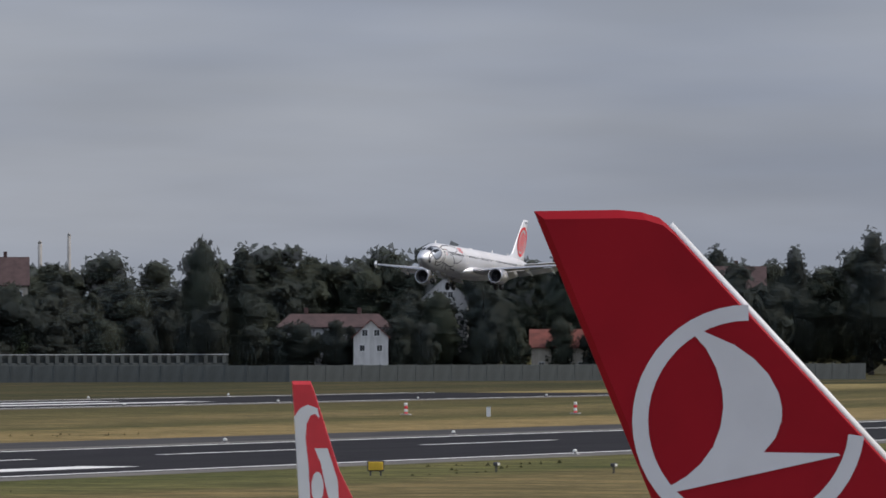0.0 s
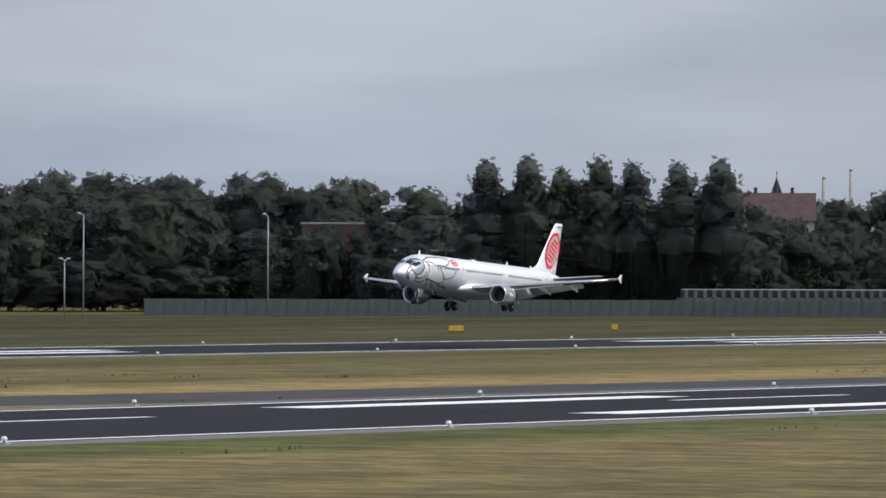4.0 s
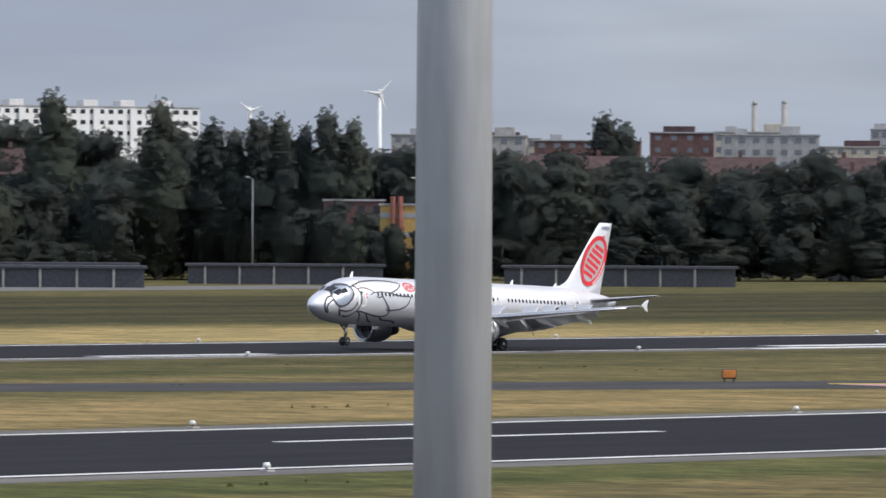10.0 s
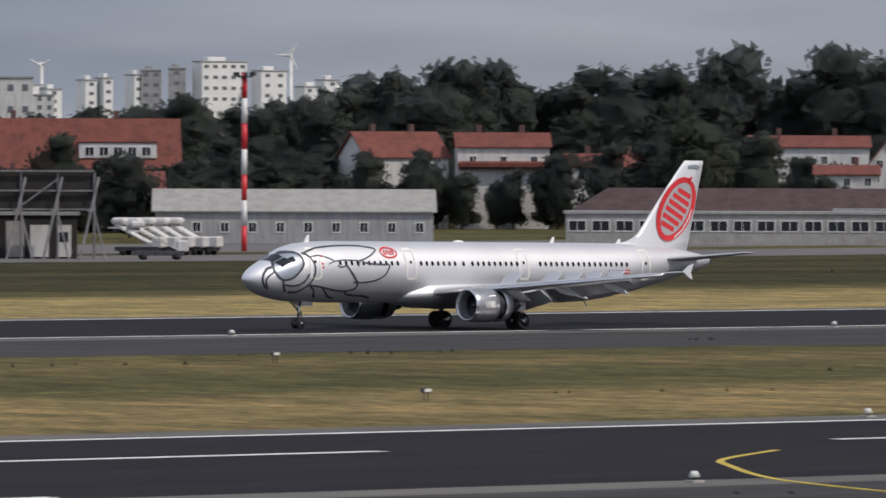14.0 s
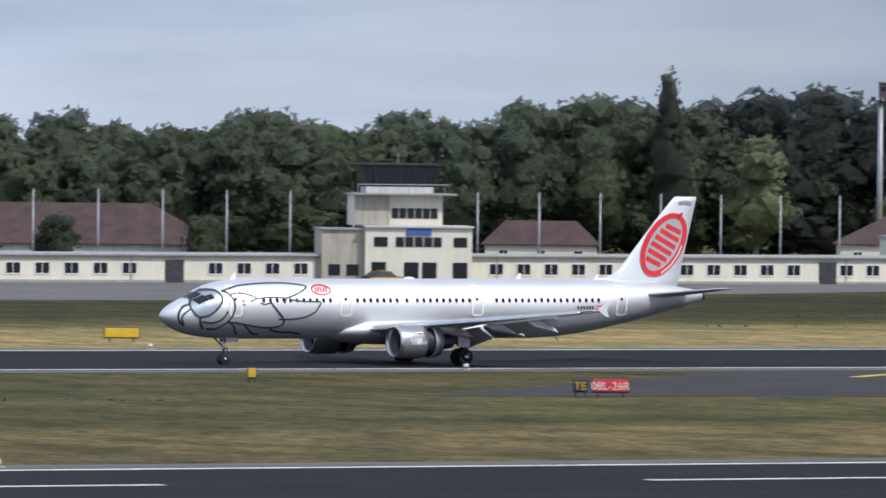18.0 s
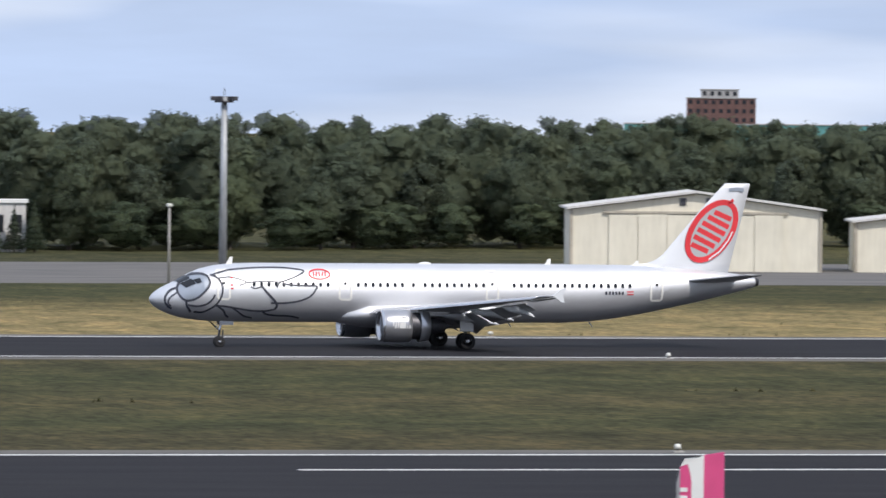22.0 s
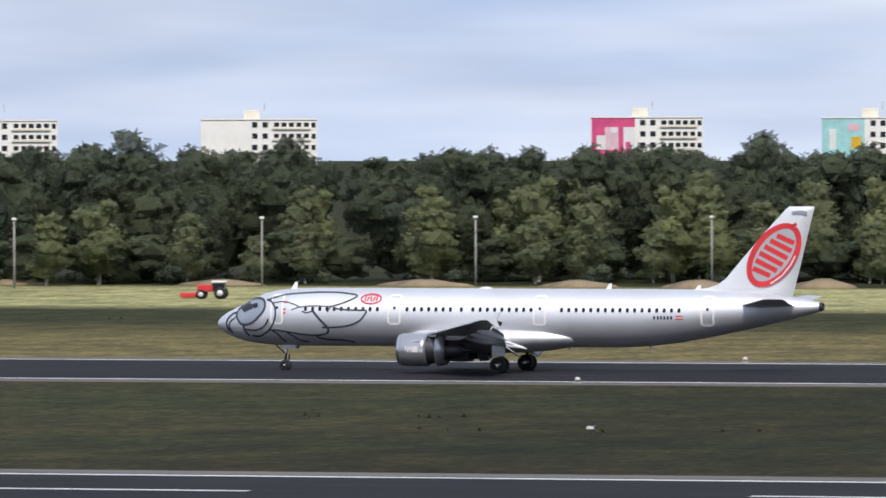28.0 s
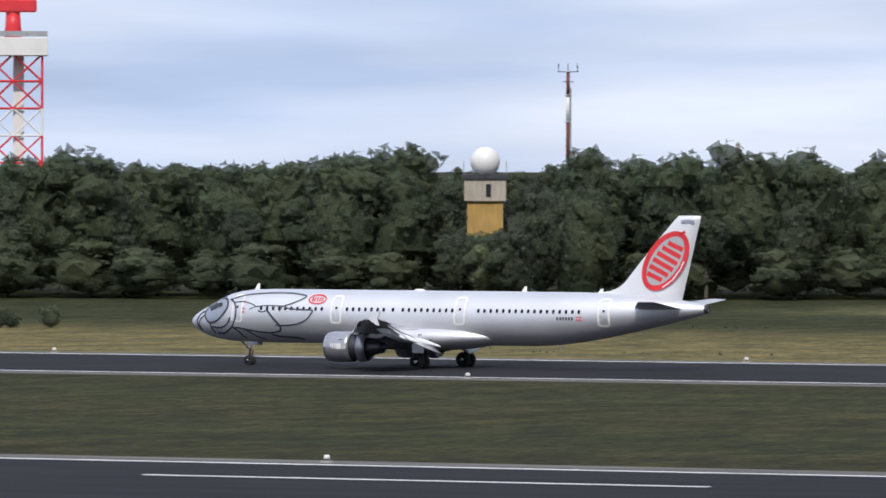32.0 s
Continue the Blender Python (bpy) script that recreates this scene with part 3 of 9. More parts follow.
def wing(plane, s):
    """One wing with its flaps, spoilers, track fairings and tip fence; s = -1 is the left."""
    secs = [(1.2, 15.0, 8.0, 2.42, 0.13, 0.06), (1.97, 15.5, 7.3, 2.50, 0.13, 0.06), (6.4, 18.05, 4.75, 2.98, 0.115, 0.03), (11.5, 21.0, 3.1, 3.5, 0.11, 0.0), (16.6, 24.0, 1.65, 4.05, 0.10, -0.02), (16.9, 24.3, 1.3, 4.08, 0.06, -0.02)]
    rows = [aerofoil(le, c * 0.80, z, s * y, th * 1.15, tw) for y, le, c, z, th, tw in secs]
    part("wing", smooth(loft(rows)), WING_GREY, plane, "silver-grey swept wing")

    def sec(y):
        ys = [q[0] for q in secs]
        return [float(np.interp(y, ys, [q[k] for q in secs])) for k in range(1, 4)]
    for name, y0, y1 in (("inner_flap", 2.2, 6.2), ("outer_flap", 6.6, 12.6)):
        rows = []
        for y in (y0, (y0 + y1) / 2, y1):
            le, c, z = sec(y)
            rows.append(aerofoil(le + c * 0.80, c * 0.30 if y < 6.3 else c * 0.33, z - c * 0.05, s * y, 0.13, radians(32), 8))
        part(name, smooth(loft(rows)), WING_GREY, plane, "lowered grey trailing-edge flap")
    le, c, z = sec(14.6)
    rows = [aerofoil(q[0] + q[1] * 0.79, q[1] * 0.22, q[2] - 0.02, s * y, 0.11, radians(6), 6) for y, q in ((12.8, sec(12.8)), (16.4, sec(16.4)))]
    part("aileron", smooth(loft(rows)), WING_GREY, plane, "grey aileron")
    rows = []
    for y in (2.4, 6.3, 11.0, 16.2):
        le, c, z = sec(y)
        rows.append(aerofoil(le - 0.45, 0.13 * c + 0.35, z - 0.16, s * y, 0.16, radians(-20), 6))
    part("slat", smooth(loft(rows)), BARE_METAL, plane, "extended bright leading-edge slat")
    for y in (4.2, 7.4, 8.9, 10.4, 11.9):
        le, c, z = sec(y)
        bm = box(c * 0.20, 1.42, 0.05, (c * 0.10, 0, 0), bevel=0.02)
        sp = part("spoiler", bm, WING_GREY, plane, "raised grey spoiler panel")
        SPOILERS.append((sp, Vector((le + c * 0.62 - AFT, s * y, z + c * 0.055)), s))
    for y in (4.6, 8.3, 11.6):
        le, c, z = sec(y)
        rings = [[(le + c * f - AFT, s * y + r * math.sin(a), z - d + r * 1.3 * math.cos(a)) for a in (2 * math.pi * i / 12 for i in range(12))]
                 for f, d, r in ((0.45, 0.30, 0.03), (0.60, 0.42, 0.17), (0.80, 0.52, 0.20), (1.0, 0.68, 0.17), (1.18, 0.92, 0.08), (1.24, 1.02, 0.02))]
        part("flap_track_fairing", smooth(loft(rings)), FIN_WHITE, plane, "pale canoe-shaped flap track fairing")
    bm = bmesh.new()
    outline = [(24.6, 4.12), (25.25, 4.55), (25.6, 4.66), (25.34, 4.1), (25.5, 3.62), (25.2, 3.7)]
    front = [bm.verts.new((x - AFT, s * 16.93, z)) for x, z in outline]
    back = [bm.verts.new((x - AFT, s * 17.05, z)) for x, z in outline]
    bm.faces.new(front)
    bm.faces.new(list(reversed(back)))
    for i in range(len(outline)):
        bm.faces.new((front[i], back[i], back[(i + 1) % 6], front[(i + 1) % 6]))
    bmesh.ops.recalc_face_normals(bm, faces=bm.faces)
    part("wingtip_fence", bm, FIN_WHITE, plane, "small white arrow-shaped wingtip fence")


def engine(plane, s):
    y0, zc, k = s * 5.75, 1.70, 36

    def hoop(x, r, dz=0.0):
        return [(x - AFT, y0 + r * math.sin(2 * math.pi * i / k), zc + dz + r * math.cos(2 * math.pi * i / k)) for i in range(k)]
    cowl = loft([hoop(x, r) for x, r in ((16.1, 0.85), (15.45, 0.90), (15.25, 0.96), (15.20, 1.02), (15.28, 1.08), (15.6, 1.14), (16.2, 1.17), (17.0, 1.17), (17.35, 1.15), (17.35, 1.05))], False)
    nacelle = part("engine_cowl", smooth(cowl), COWL_SILVER, plane, "round silver engine cowl")
    part("intake_lip", smooth(loft([hoop(x, r) for x, r in ((15.50, 0.885), (15.30, 0.93), (15.185, 1.02), (15.27, 1.09), (15.42, 1.115))], False)), BARE_METAL, nacelle, "bright metal intake lip")
    hub = [[(x - AFT, y0 + r * math.sin(2 * math.pi * i / 20), zc + r * math.cos(2 * math.pi * i / 20)) for i in range(20)] for x, r in ((15.75, 0.02), (15.9, 0.13), (16.15, 0.25))]
    part("spinner", smooth(loft(hub)), DARK_METAL, nacelle, "dark spinner")
    for i in range(24):
        fan = bmesh.new()
        a = 2 * math.pi * i / 24
        p = [Vector((x - AFT, y0 + r * math.sin(a + d), zc + r * math.cos(a + d))) for x, r, d in ((16.02, 0.22, 0), (15.98, 0.86, 0.0), (16.16, 0.86, 0.20), (16.14, 0.22, 0.16))]
        fan.faces.new([fan.verts.new(q) for q in p])
        part("fan_blade", fan, DARK_METAL, nacelle)
    back = bmesh.new()
    back.faces.new([back.verts.new(p) for p in hoop(16.3, 0.88)])
    part("fan_duct", back, DARK_METAL, nacelle)
    sleeve = part("reverser_sleeve", smooth(loft([hoop(x - 17.35 + AFT, r) for x, r in ((17.35, 1.06), (17.36, 1.145), (17.75, 1.10), (18.05, 1.03), (18.05, 0.96), (17.6, 1.0))], False)), COWL_SILVER, plane, "silver thrust reverser sleeve slid aft, gap open")
    SLEEVES.append(sleeve)
    part("reverser_cascade", smooth(loft([hoop(x, r) for x, r in ((17.2, 0.98), (18.3, 0.93))], False)), DARK_METAL, plane, "dark reverser cascade inside the engine")
    part("exhaust_nozzle", smooth(loft([hoop(x, r, -0.02) for x, r in ((17.2, 0.78), (18.6, 0.70), (19.4, 0.52), (19.9, 0.42), (19.9, 0.36), (19.0, 0.40))], False)), DARK_METAL, plane, "dark exhaust nozzle")
    part("exhaust_plug", smooth(loft([hoop(x, r, -0.02) for x, r in ((19.0, 0.33), (19.9, 0.24), (20.5, 0.03))])), DARK_METAL, plane)
    bm = bmesh.new()
    rows = [[(x0 - AFT, y0 - w, z), (x0 - AFT, y0 + w, z), (x1 - AFT, y0 + w, z), (x1 - AFT, y0 - w, z)] for x0, x1, z, w in ((16.3, 19.6, zc + 0.7, 0.16), (16.6, 20.2, 2.62, 0.20), (18.0, 20.6, 2.95, 0.18))]
    if s < 0:
        for i, (x, w) in enumerate(((15.95, 0.10), (16.13, 0.08), (16.30, 0.12), (16.62, 0.42))):
            part("cowl_mark", box(w, 0.03, 0.26, (x - AFT, -5.75 - 1.165, 1.72)), WHITE, plane, "white mark on the engine cowl")
    part("pylon", loft(rows, True, bm), SILVER, plane, "silver engine pylon")
    # mark on the cowl: plain pale bars
    bm = bmesh.new()
    for i, w in enumerate((0.10, 0.06, 0.11, 0.26, 0.10, 0.06, 0.10)):
        for a0 in (-0.13,):
            x = 16.10 + i * 0.17
            vs = [bm.verts.new((px - AFT, y0 - 1.185 * math.cos(a), zc + 1.185 * math.sin(a))) for px, a in ((x - w / 2, a0), (x + w / 2, a0), (x + w / 2, a0 + 0.2), (x - w / 2, a0 + 0.2))]
            bm.faces.new(vs)
    if s < 0:
        part("cowl_lettering", bm, WHITE, nacelle, "small white bars of lettering")
        bm = bmesh.new()
        rows = [[(16.3 - AFT, y0 - 1.16 * math.cos(a), zc + 1.16 * math.sin(a)), (16.9 - AFT, y0 - 1.17 * math.cos(a), zc + 1.17 * math.sin(a)), (16.9 - AFT, y0 - 1.30 * math.cos(a), zc + 1.30 * math.sin(a)), (16.35 - AFT, y0 - 1.2 * math.cos(a), zc + 1.2 * math.sin(a))] for a in (0.52, 0.56)]
        part("nacelle_strake", loft(rows, True, bm), SILVER, nacelle)


def landing_gear(plane):
    nose = part("nose_gear", smooth(rod((5.0 - AFT, 0, 0.38), (5.25 - AFT, 0, 2.2), 0.09, 0.10, 14)), BARE_METAL, plane, "grey nose gear leg")
    part("drag_strut", rod((4.1 - AFT, 0, 2.05), (5.12 - AFT, 0, 1.15), 0.05), DARK_METAL, nose)
    part("torque_link", rod((5.3 - AFT, 0, 0.55), (5.35 - AFT, 0, 1.2), 0.05), DARK_METAL, nose)
    part("axle", rod((5.07 - AFT, -0.35, 0.38), (5.07 - AFT, 0.35, 0.38), 0.06), BARE_METAL, nose)
    part("taxi_light", smooth(rod((4.88 - AFT, -0.16, 1.45), (4.80 - AFT, -0.16, 1.45), 0.11, 0.12)), GLASS_LAMP, nose, "round landing light")
    for s in (-1, 1):
        part("nose_gear_door", box(1.0, 0.03, 0.30, (5.5 - AFT, s * 0.42, 1.57), bevel=0.01), COWL_SILVER, plane, "open silver nose gear door")
        wheel_parts(nose, (5.07 - AFT, s * 0.25, 0.38), 0.38, 0.24)
        leg = part("main_gear", smooth(rod((0, s * 3.8, 0.6), (0.0, s * 3.75, 2.7), 0.13, 0.15, 14)), BARE_METAL, plane, "grey main gear leg")
        part("side_stay", rod((0.1, s * 3.75, 1.55), (0.1, s * 2.0, 2.3), 0.07), DARK_METAL, leg)
        part("axle", rod((0, s * 3.1, 0.585), (0, s * 4.5, 0.585), 0.08), BARE_METAL, leg)
        part("torque_link", rod((0.25, s * 3.8, 0.7), (0.28, s * 3.8, 1.5), 0.06), DARK_METAL, leg)
        part("leg_door", box(1.0, 0.05, 1.25, (0.0, s * 4.1, 1.25), bevel=0.02), SILVER, leg, "silver gear leg door")
        for d in (-0.46, 0.46):
            wheel_parts(leg, (0, s * 3.8 + d, 0.585), 0.585, 0.42)


def livery(plane):
    """The sketched insect on the fore hull, doors, windows and marks, all on its left side."""
    head = [(bow([(1.78, 4.17), (1.34, 4.01), (0.99, 3.61), (0.95, 3.21), (1.15, 2.90), (1.42, 2.74)]), 0.14),
               (bow([(1.74, 3.85), (1.31, 3.53), (1.15, 3.17), (1.34, 2.90)]), 0.11),
               (bow([(2.37, 3.30), (2.41, 2.95), (2.73, 2.51)]), 0.15),
               (bow([(2.49, 2.99), (3.21, 2.92), (3.80, 3.08), (4.16, 3.40), (4.32, 3.72)]), 0.13),
               (bow([(2.93, 2.52), (3.60, 2.52), (4.32, 2.93), (4.71, 3.44), (4.87, 4.04), (4.79, 4.55), (4.47, 4.95), (4.08, 5.10)]), 0.13)]
    wings = [(bow([(4.08, 5.06), (4.79, 5.27), (5.38, 5.43), (6.18, 5.52), (7.56, 5.61), (9.15, 5.62), (10.02, 5.55), (10.81, 5.40), (10.34, 5.08), (9.62, 4.80), (8.99, 4.59), (8.75, 4.23)]), 0.10),
               (bow([(4.63, 4.87), (5.38, 4.95), (5.98, 4.84), (6.57, 4.61), (6.06, 4.37)]), 0.08),
               (bow([(6.57, 4.57), (7.56, 4.66), (8.99, 4.63)]), 0.08),
               (bow([(6.85, 4.30), (7.17, 4.18), (7.68, 4.30)]), 0.10)]
    body = [(bow([(7.68, 4.30), (8.16, 3.75), (8.63, 3.28), (8.79, 2.97), (8.67, 2.73)]), 0.17),
               (bow([(8.67, 2.73), (7.96, 2.60), (6.97, 2.63), (5.98, 2.78), (4.99, 2.93), (4.32, 2.96)]), 0.13),
               (bow([(8.35, 3.16), (9.34, 3.17), (10.34, 3.30), (11.13, 3.62), (11.52, 4.06), (11.64, 4.34), (11.13, 4.37), (10.14, 4.40), (9.15, 4.51)]), 0.12),
               (bow([(4.59, 2.89), (4.99, 2.65), (5.19, 2.34), (5.46, 2.14)]), 0.13),
               (bow([(5.66, 2.78), (6.06, 2.55), (6.57, 2.23), (7.17, 2.12)]), 0.11),
               (bow([(7.76, 2.64), (8.04, 2.41), (8.75, 2.29), (9.74, 2.26), (10.57, 2.11)]), 0.12)]
    strokes = head + wings + body
    eye = bow([(1.78, 4.21), (2.10, 4.69), (2.61, 5.05), (3.29, 5.17), (3.80, 5.06), (4.00, 4.70), (3.92, 4.31), (3.52, 3.83), (3.01, 3.43), (2.41, 3.30), (2.02, 3.50), (1.78, 3.89), (1.78, 4.21)])
    part("insect_drawing_fill", patch(bow([(4.87, 2.93), (5.98, 2.78), (6.97, 2.63), (7.96, 2.60), (8.67, 2.73), (8.79, 2.97), (8.63, 3.28), (8.16, 3.75), (7.68, 4.30), (6.57, 4.57), (5.58, 4.92), (4.83, 4.71), (4.83, 3.84), (4.47, 3.05), (4.87, 2.93)])), PALE_FILL, plane, "pale silver painted fill")
    part("insect_drawing_fill", patch(bow([(8.35, 3.16), (9.34, 3.17), (10.34, 3.30), (11.13, 3.62), (11.52, 4.06), (11.64, 4.34), (11.13, 4.37), (10.14, 4.40), (8.99, 4.59), (7.68, 4.34), (8.16, 3.75), (8.35, 3.16)])), PALE_FILL, plane, "pale silver painted fill")
    part("insect_drawing_fill", patch(bow([(4.79, 5.27), (6.18, 5.52), (7.56, 5.61), (9.15, 5.62), (10.81, 5.40), (9.62, 4.80), (8.99, 4.63), (7.56, 4.66), (6.57, 4.61), (5.58, 4.96), (4.79, 4.91), (4.79, 5.27)])), PALE_FILL, plane, "pale silver painted fill")
    part("insect_drawing_fill", patch(eye), GREY_FILL, plane, "slate grey painted round eye")
    for pts, w in strokes:
        part("insect_drawing_line", ribbon(pts, w, 0.03), DARK_LINE, plane, "dark painted line")
    part("insect_drawing_line", ribbon(eye, 0.15, 0.035, True), DARK_LINE, plane, "dark painted line")
    # doors
    for x in (4.95, 13.7, 24.4, 36.55):
        z0, z1 = (3.42, 5.42)
        c = 0.12
        pts = [(x - 0.42 + c, z0), (x + 0.42 - c, z0), (x + 0.42, z0 + c), (x + 0.42, z1 - c), (x + 0.42 - c, z1), (x - 0.42 + c, z1), (x - 0.42, z1 - c), (x - 0.42, z0 + c)]
        door = part("door", ribbon(pts, 0.13, 0.028, True), SUNNY_WHITE, plane, "cabin door outlined in white")
        part("door_window", patch([(x - 0.08, 4.45), (x + 0.08, 4.45), (x + 0.08, 4.65), (x - 0.08, 4.65)], 0.03, 0.06), BLACK_GLASS, door)
    # windows: one mesh, many panes
    z = 4.46
    p = skin(20, z, 0.025)
    bm = bmesh.new()
    nrm = Vector((0, p.y / 1.975 ** 2, (z - 3.855) / 2.075 ** 2)).normalized()
    up = Vector((1, 0, 0)).cross(nrm)
    up = up if up.z > 0 else -up
    f = [bm.verts.new(Vector((0.115 * math.copysign(abs(math.cos(a)) ** 0.7, math.cos(a)), 0, 0)) + up * 0.165 * math.copysign(abs(math.sin(a)) ** 0.7, math.sin(a))) for a in (2 * math.pi * i / 12 for i in range(12))]
    bm.faces.new(f)
    pane = bpy.data.meshes.new("cabin_window")
    bm.to_mesh(pane)
    bm.free()
    spots = [7.12 + 0.533 * i for i in range(11)] + [14.65 + 0.533 * i for i in range(7)] + [18.65] + [19.5 + 0.533 * i for i in range(9)] + [26.0 + 0.533 * i for i in range(17)]
    for x in spots:
        w = part("cabin_window", pane, BLACK_GLASS, plane)
        w.location = skin(x, z, 0.025)
    # flight deck panes
    panes = [[(1.72, 0.06), (2.45, 0.06), (2.72, 0.62), (1.95, 0.60)], [(2.0, 0.66), (2.78, 0.68), (3.05, 1.02), (2.35, 1.06)], [(2.85, 0.78), (3.35, 0.80), (3.45, 1.02), (3.12, 1.03)]]
    for s in (-1, 1):
        for quad in panes:
            bm = bmesh.new()
            rows = []
            for i in range(5):
                a, b = Vector(quad[0]).lerp(Vector(quad[3]), i / 4), Vector(quad[1]).lerp(Vector(quad[2]), i / 4)
                line = []
                for j in range(5):
                    q = a.lerp(b, j / 4)
                    top, low, half = hull_at(q.x)
                    ang = q.y * 1.02
                    line.append(bm.verts.new((q.x - AFT, s * half * 1.03 * math.sin(ang), (top + low) / 2 + (top - low) / 2 * 1.03 * math.cos(ang))))
                rows.append(line)
            for a, b in zip(rows, rows[1:]):
                for j in range(4):
                    bm.faces.new((a[j], a[j + 1], b[j + 1], b[j]))
            part("flight_deck_window", smooth(bm), BLACK_GLASS, plane, "dark flight deck window pane")
    # small red mark: an oval ring with bars
    mark = [(11.9 + 0.74 * math.cos(a), 5.17 + 0.33 * math.sin(a)) for a in (2 * math.pi * i / 24 for i in range(24))]
    bm = ribbon(mark, 0.10, 0.035, True)
    for x, lean in ((-0.42, 0.02), (-0.22, 0.05), (0.0, -0.02), (0.22, 0.05), (0.42, 0.02)):
        ribbon([(11.9 + x - lean, 5.01), (11.9 + x + lean, 5.33)], 0.11, 0.035, False, bm)
    part("hull_emblem", bm, RED, plane, "small red oval emblem with bars")
    for x in (32.75, 33.02, 33.26, 33.5, 33.74, 33.98):
        part("registration_bar", ribbon([(x, 3.83), (x, 4.06)], 0.15, 0.03), DARK_LINE, plane, "dark bar")
    for z, m in ((4.04, RED), (3.95, FIN_WHITE), (3.86, RED)):
        part("flag_stripe", ribbon([(34.3, z), (34.8, z)], 0.09, 0.03), m, plane)
    for z in (4.85, 4.35, 4.1):
        part("door_sign", patch([(5.45, z), (5.62, z), (5.62, z + 0.14), (5.45, z + 0.14)], 0.03, 0.06), RED, plane, "small red safety mark")


def tail(plane):
    rows = []
    secs = [(5.35, 35.9, 42.3, 0.26), (6.1, 36.7, 42.5, 0.24), (6.7, 37.5, 42.65, 0.23), (8.0, 38.6, 42.98, 0.20), (10.0, 40.35, 43.47, 0.15), (11.45, 41.7, 43.84, 0.11), (11.78, 42.05, 43.9, 0.04)]
    for z, le, te, half in secs:
        c = te - le
        rows.append([(le + c * f - AFT, s * half * w, z) for f, w, s in ((0, 0.05, -1), (0.08, 0.6, -1), (0.3, 1, -1), (0.65, 0.7, -1), (1, 0.06, -1), (1, 0.06, 1), (0.65, 0.7, 1), (0.3, 1, 1), (0.08, 0.6, 1), (0, 0.05, 1))])
    fin = part("fin", smooth(loft(rows)), FIN_WHITE, plane, "white tail fin")
    bm = bmesh.new()
    rows = [[(34.6 - AFT, -0.02, 5.86), (34.6 - AFT, 0.02, 5.86), (37.2 - AFT, 0.2, 5.75), (37.2 - AFT, -0.2, 5.75)], [(36.2 - AFT, -0.02, 6.02), (36.2 - AFT, 0.02, 6.02), (37.3 - AFT, 0.14, 6.4), (37.3 - AFT, -0.14, 6.4)]]
    part("fin_fillet", loft(rows, True, bm), FIN_WHITE, plane)

    def side(z):
        return -(float(np.interp(z, [5.3, 8, 11.5], [0.30, 0.235, 0.15])))
    c, ax = Vector((41.02, 8.36)), Vector((0.60, 0.80))
    ay = Vector((ax.y, -ax.x))
    oval = [c + ax * 2.36 * math.cos(a) + ay * 1.36 * math.sin(a) for a in (2 * math.pi * i / 40 for i in range(41))]
    part("fin_ring", stroke_flat(oval, 0.40, side), RED, fin, "red oval ring")
    part("fin_ring_tick", stroke_flat([c + ax * 2.3 + ay * -0.2, c + ax * 2.75 + ay * -0.05], 0.22, side), RED, fin)
    disc = bmesh.new()
    disc.faces.new([disc.verts.new((q.x - AFT, side(q.y) + 0.006, q.y)) for q in oval[:-1]])
    part("fin_emblem_ground", disc, FIN_GREY, fin, "pale grey ground of the emblem")
    bars = [((x + 0.16, w), (x - 0.16, -w)) for x, w in ((-1.50, 0.66), (-0.92, 0.84), (-0.34, 0.92), (0.24, 0.92), (0.82, 0.84), (1.38, 0.66))]
    for a, b in bars:
        part("fin_emblem_bar", stroke_flat([c + ax * a[0] + ay * a[1], c + ax * b[0] + ay * b[1]], 0.36, side), RED, fin, "red bar of the emblem")
    part("fin_emblem_band", stroke_flat([c + ax * -1.75 + ay * 1.02, c + ax * -0.8 + ay * 1.34, c + ax * 0.2 + ay * 1.38, c + ax * 0.9 + ay * 1.26], 0.10, lambda z: side(z) - 0.01), FIN_WHITE, fin)
    part("fin_top_mark", stroke_flat([(42.3, 11.3), (42.9, 11.38), (43.4, 11.3)], 0.24, side), GREY_FILL, fin, "small grey mark near the fin's top")
    for s in (-1, 1):
        rows = [aerofoil(38.3, 4.3, 4.75, s * 0.4, 0.10), aerofoil(38.9, 3.7, 4.82, s * 1.2, 0.10), aerofoil(41.6, 1.45, 5.35, s * 6.15, 0.09), aerofoil(41.9, 1.0, 5.37, s * 6.25, 0.04)]
        part("tailplane", smooth(loft(rows)), WING_GREY, plane, "grey horizontal tailplane")
    part("exhaust_ring", smooth(loft([ring(44.3, 5.07, 4.38, 0.40, 20), ring(44.56, 4.99, 4.47, 0.28, 20), ring(44.56, 4.9, 4.55, 0.18, 20), ring(44.2, 4.9, 4.55, 0.18, 20)], False)), DARK_METAL, plane, "dark tail exhaust ring")


SPOILERS, SLEEVES = [], []


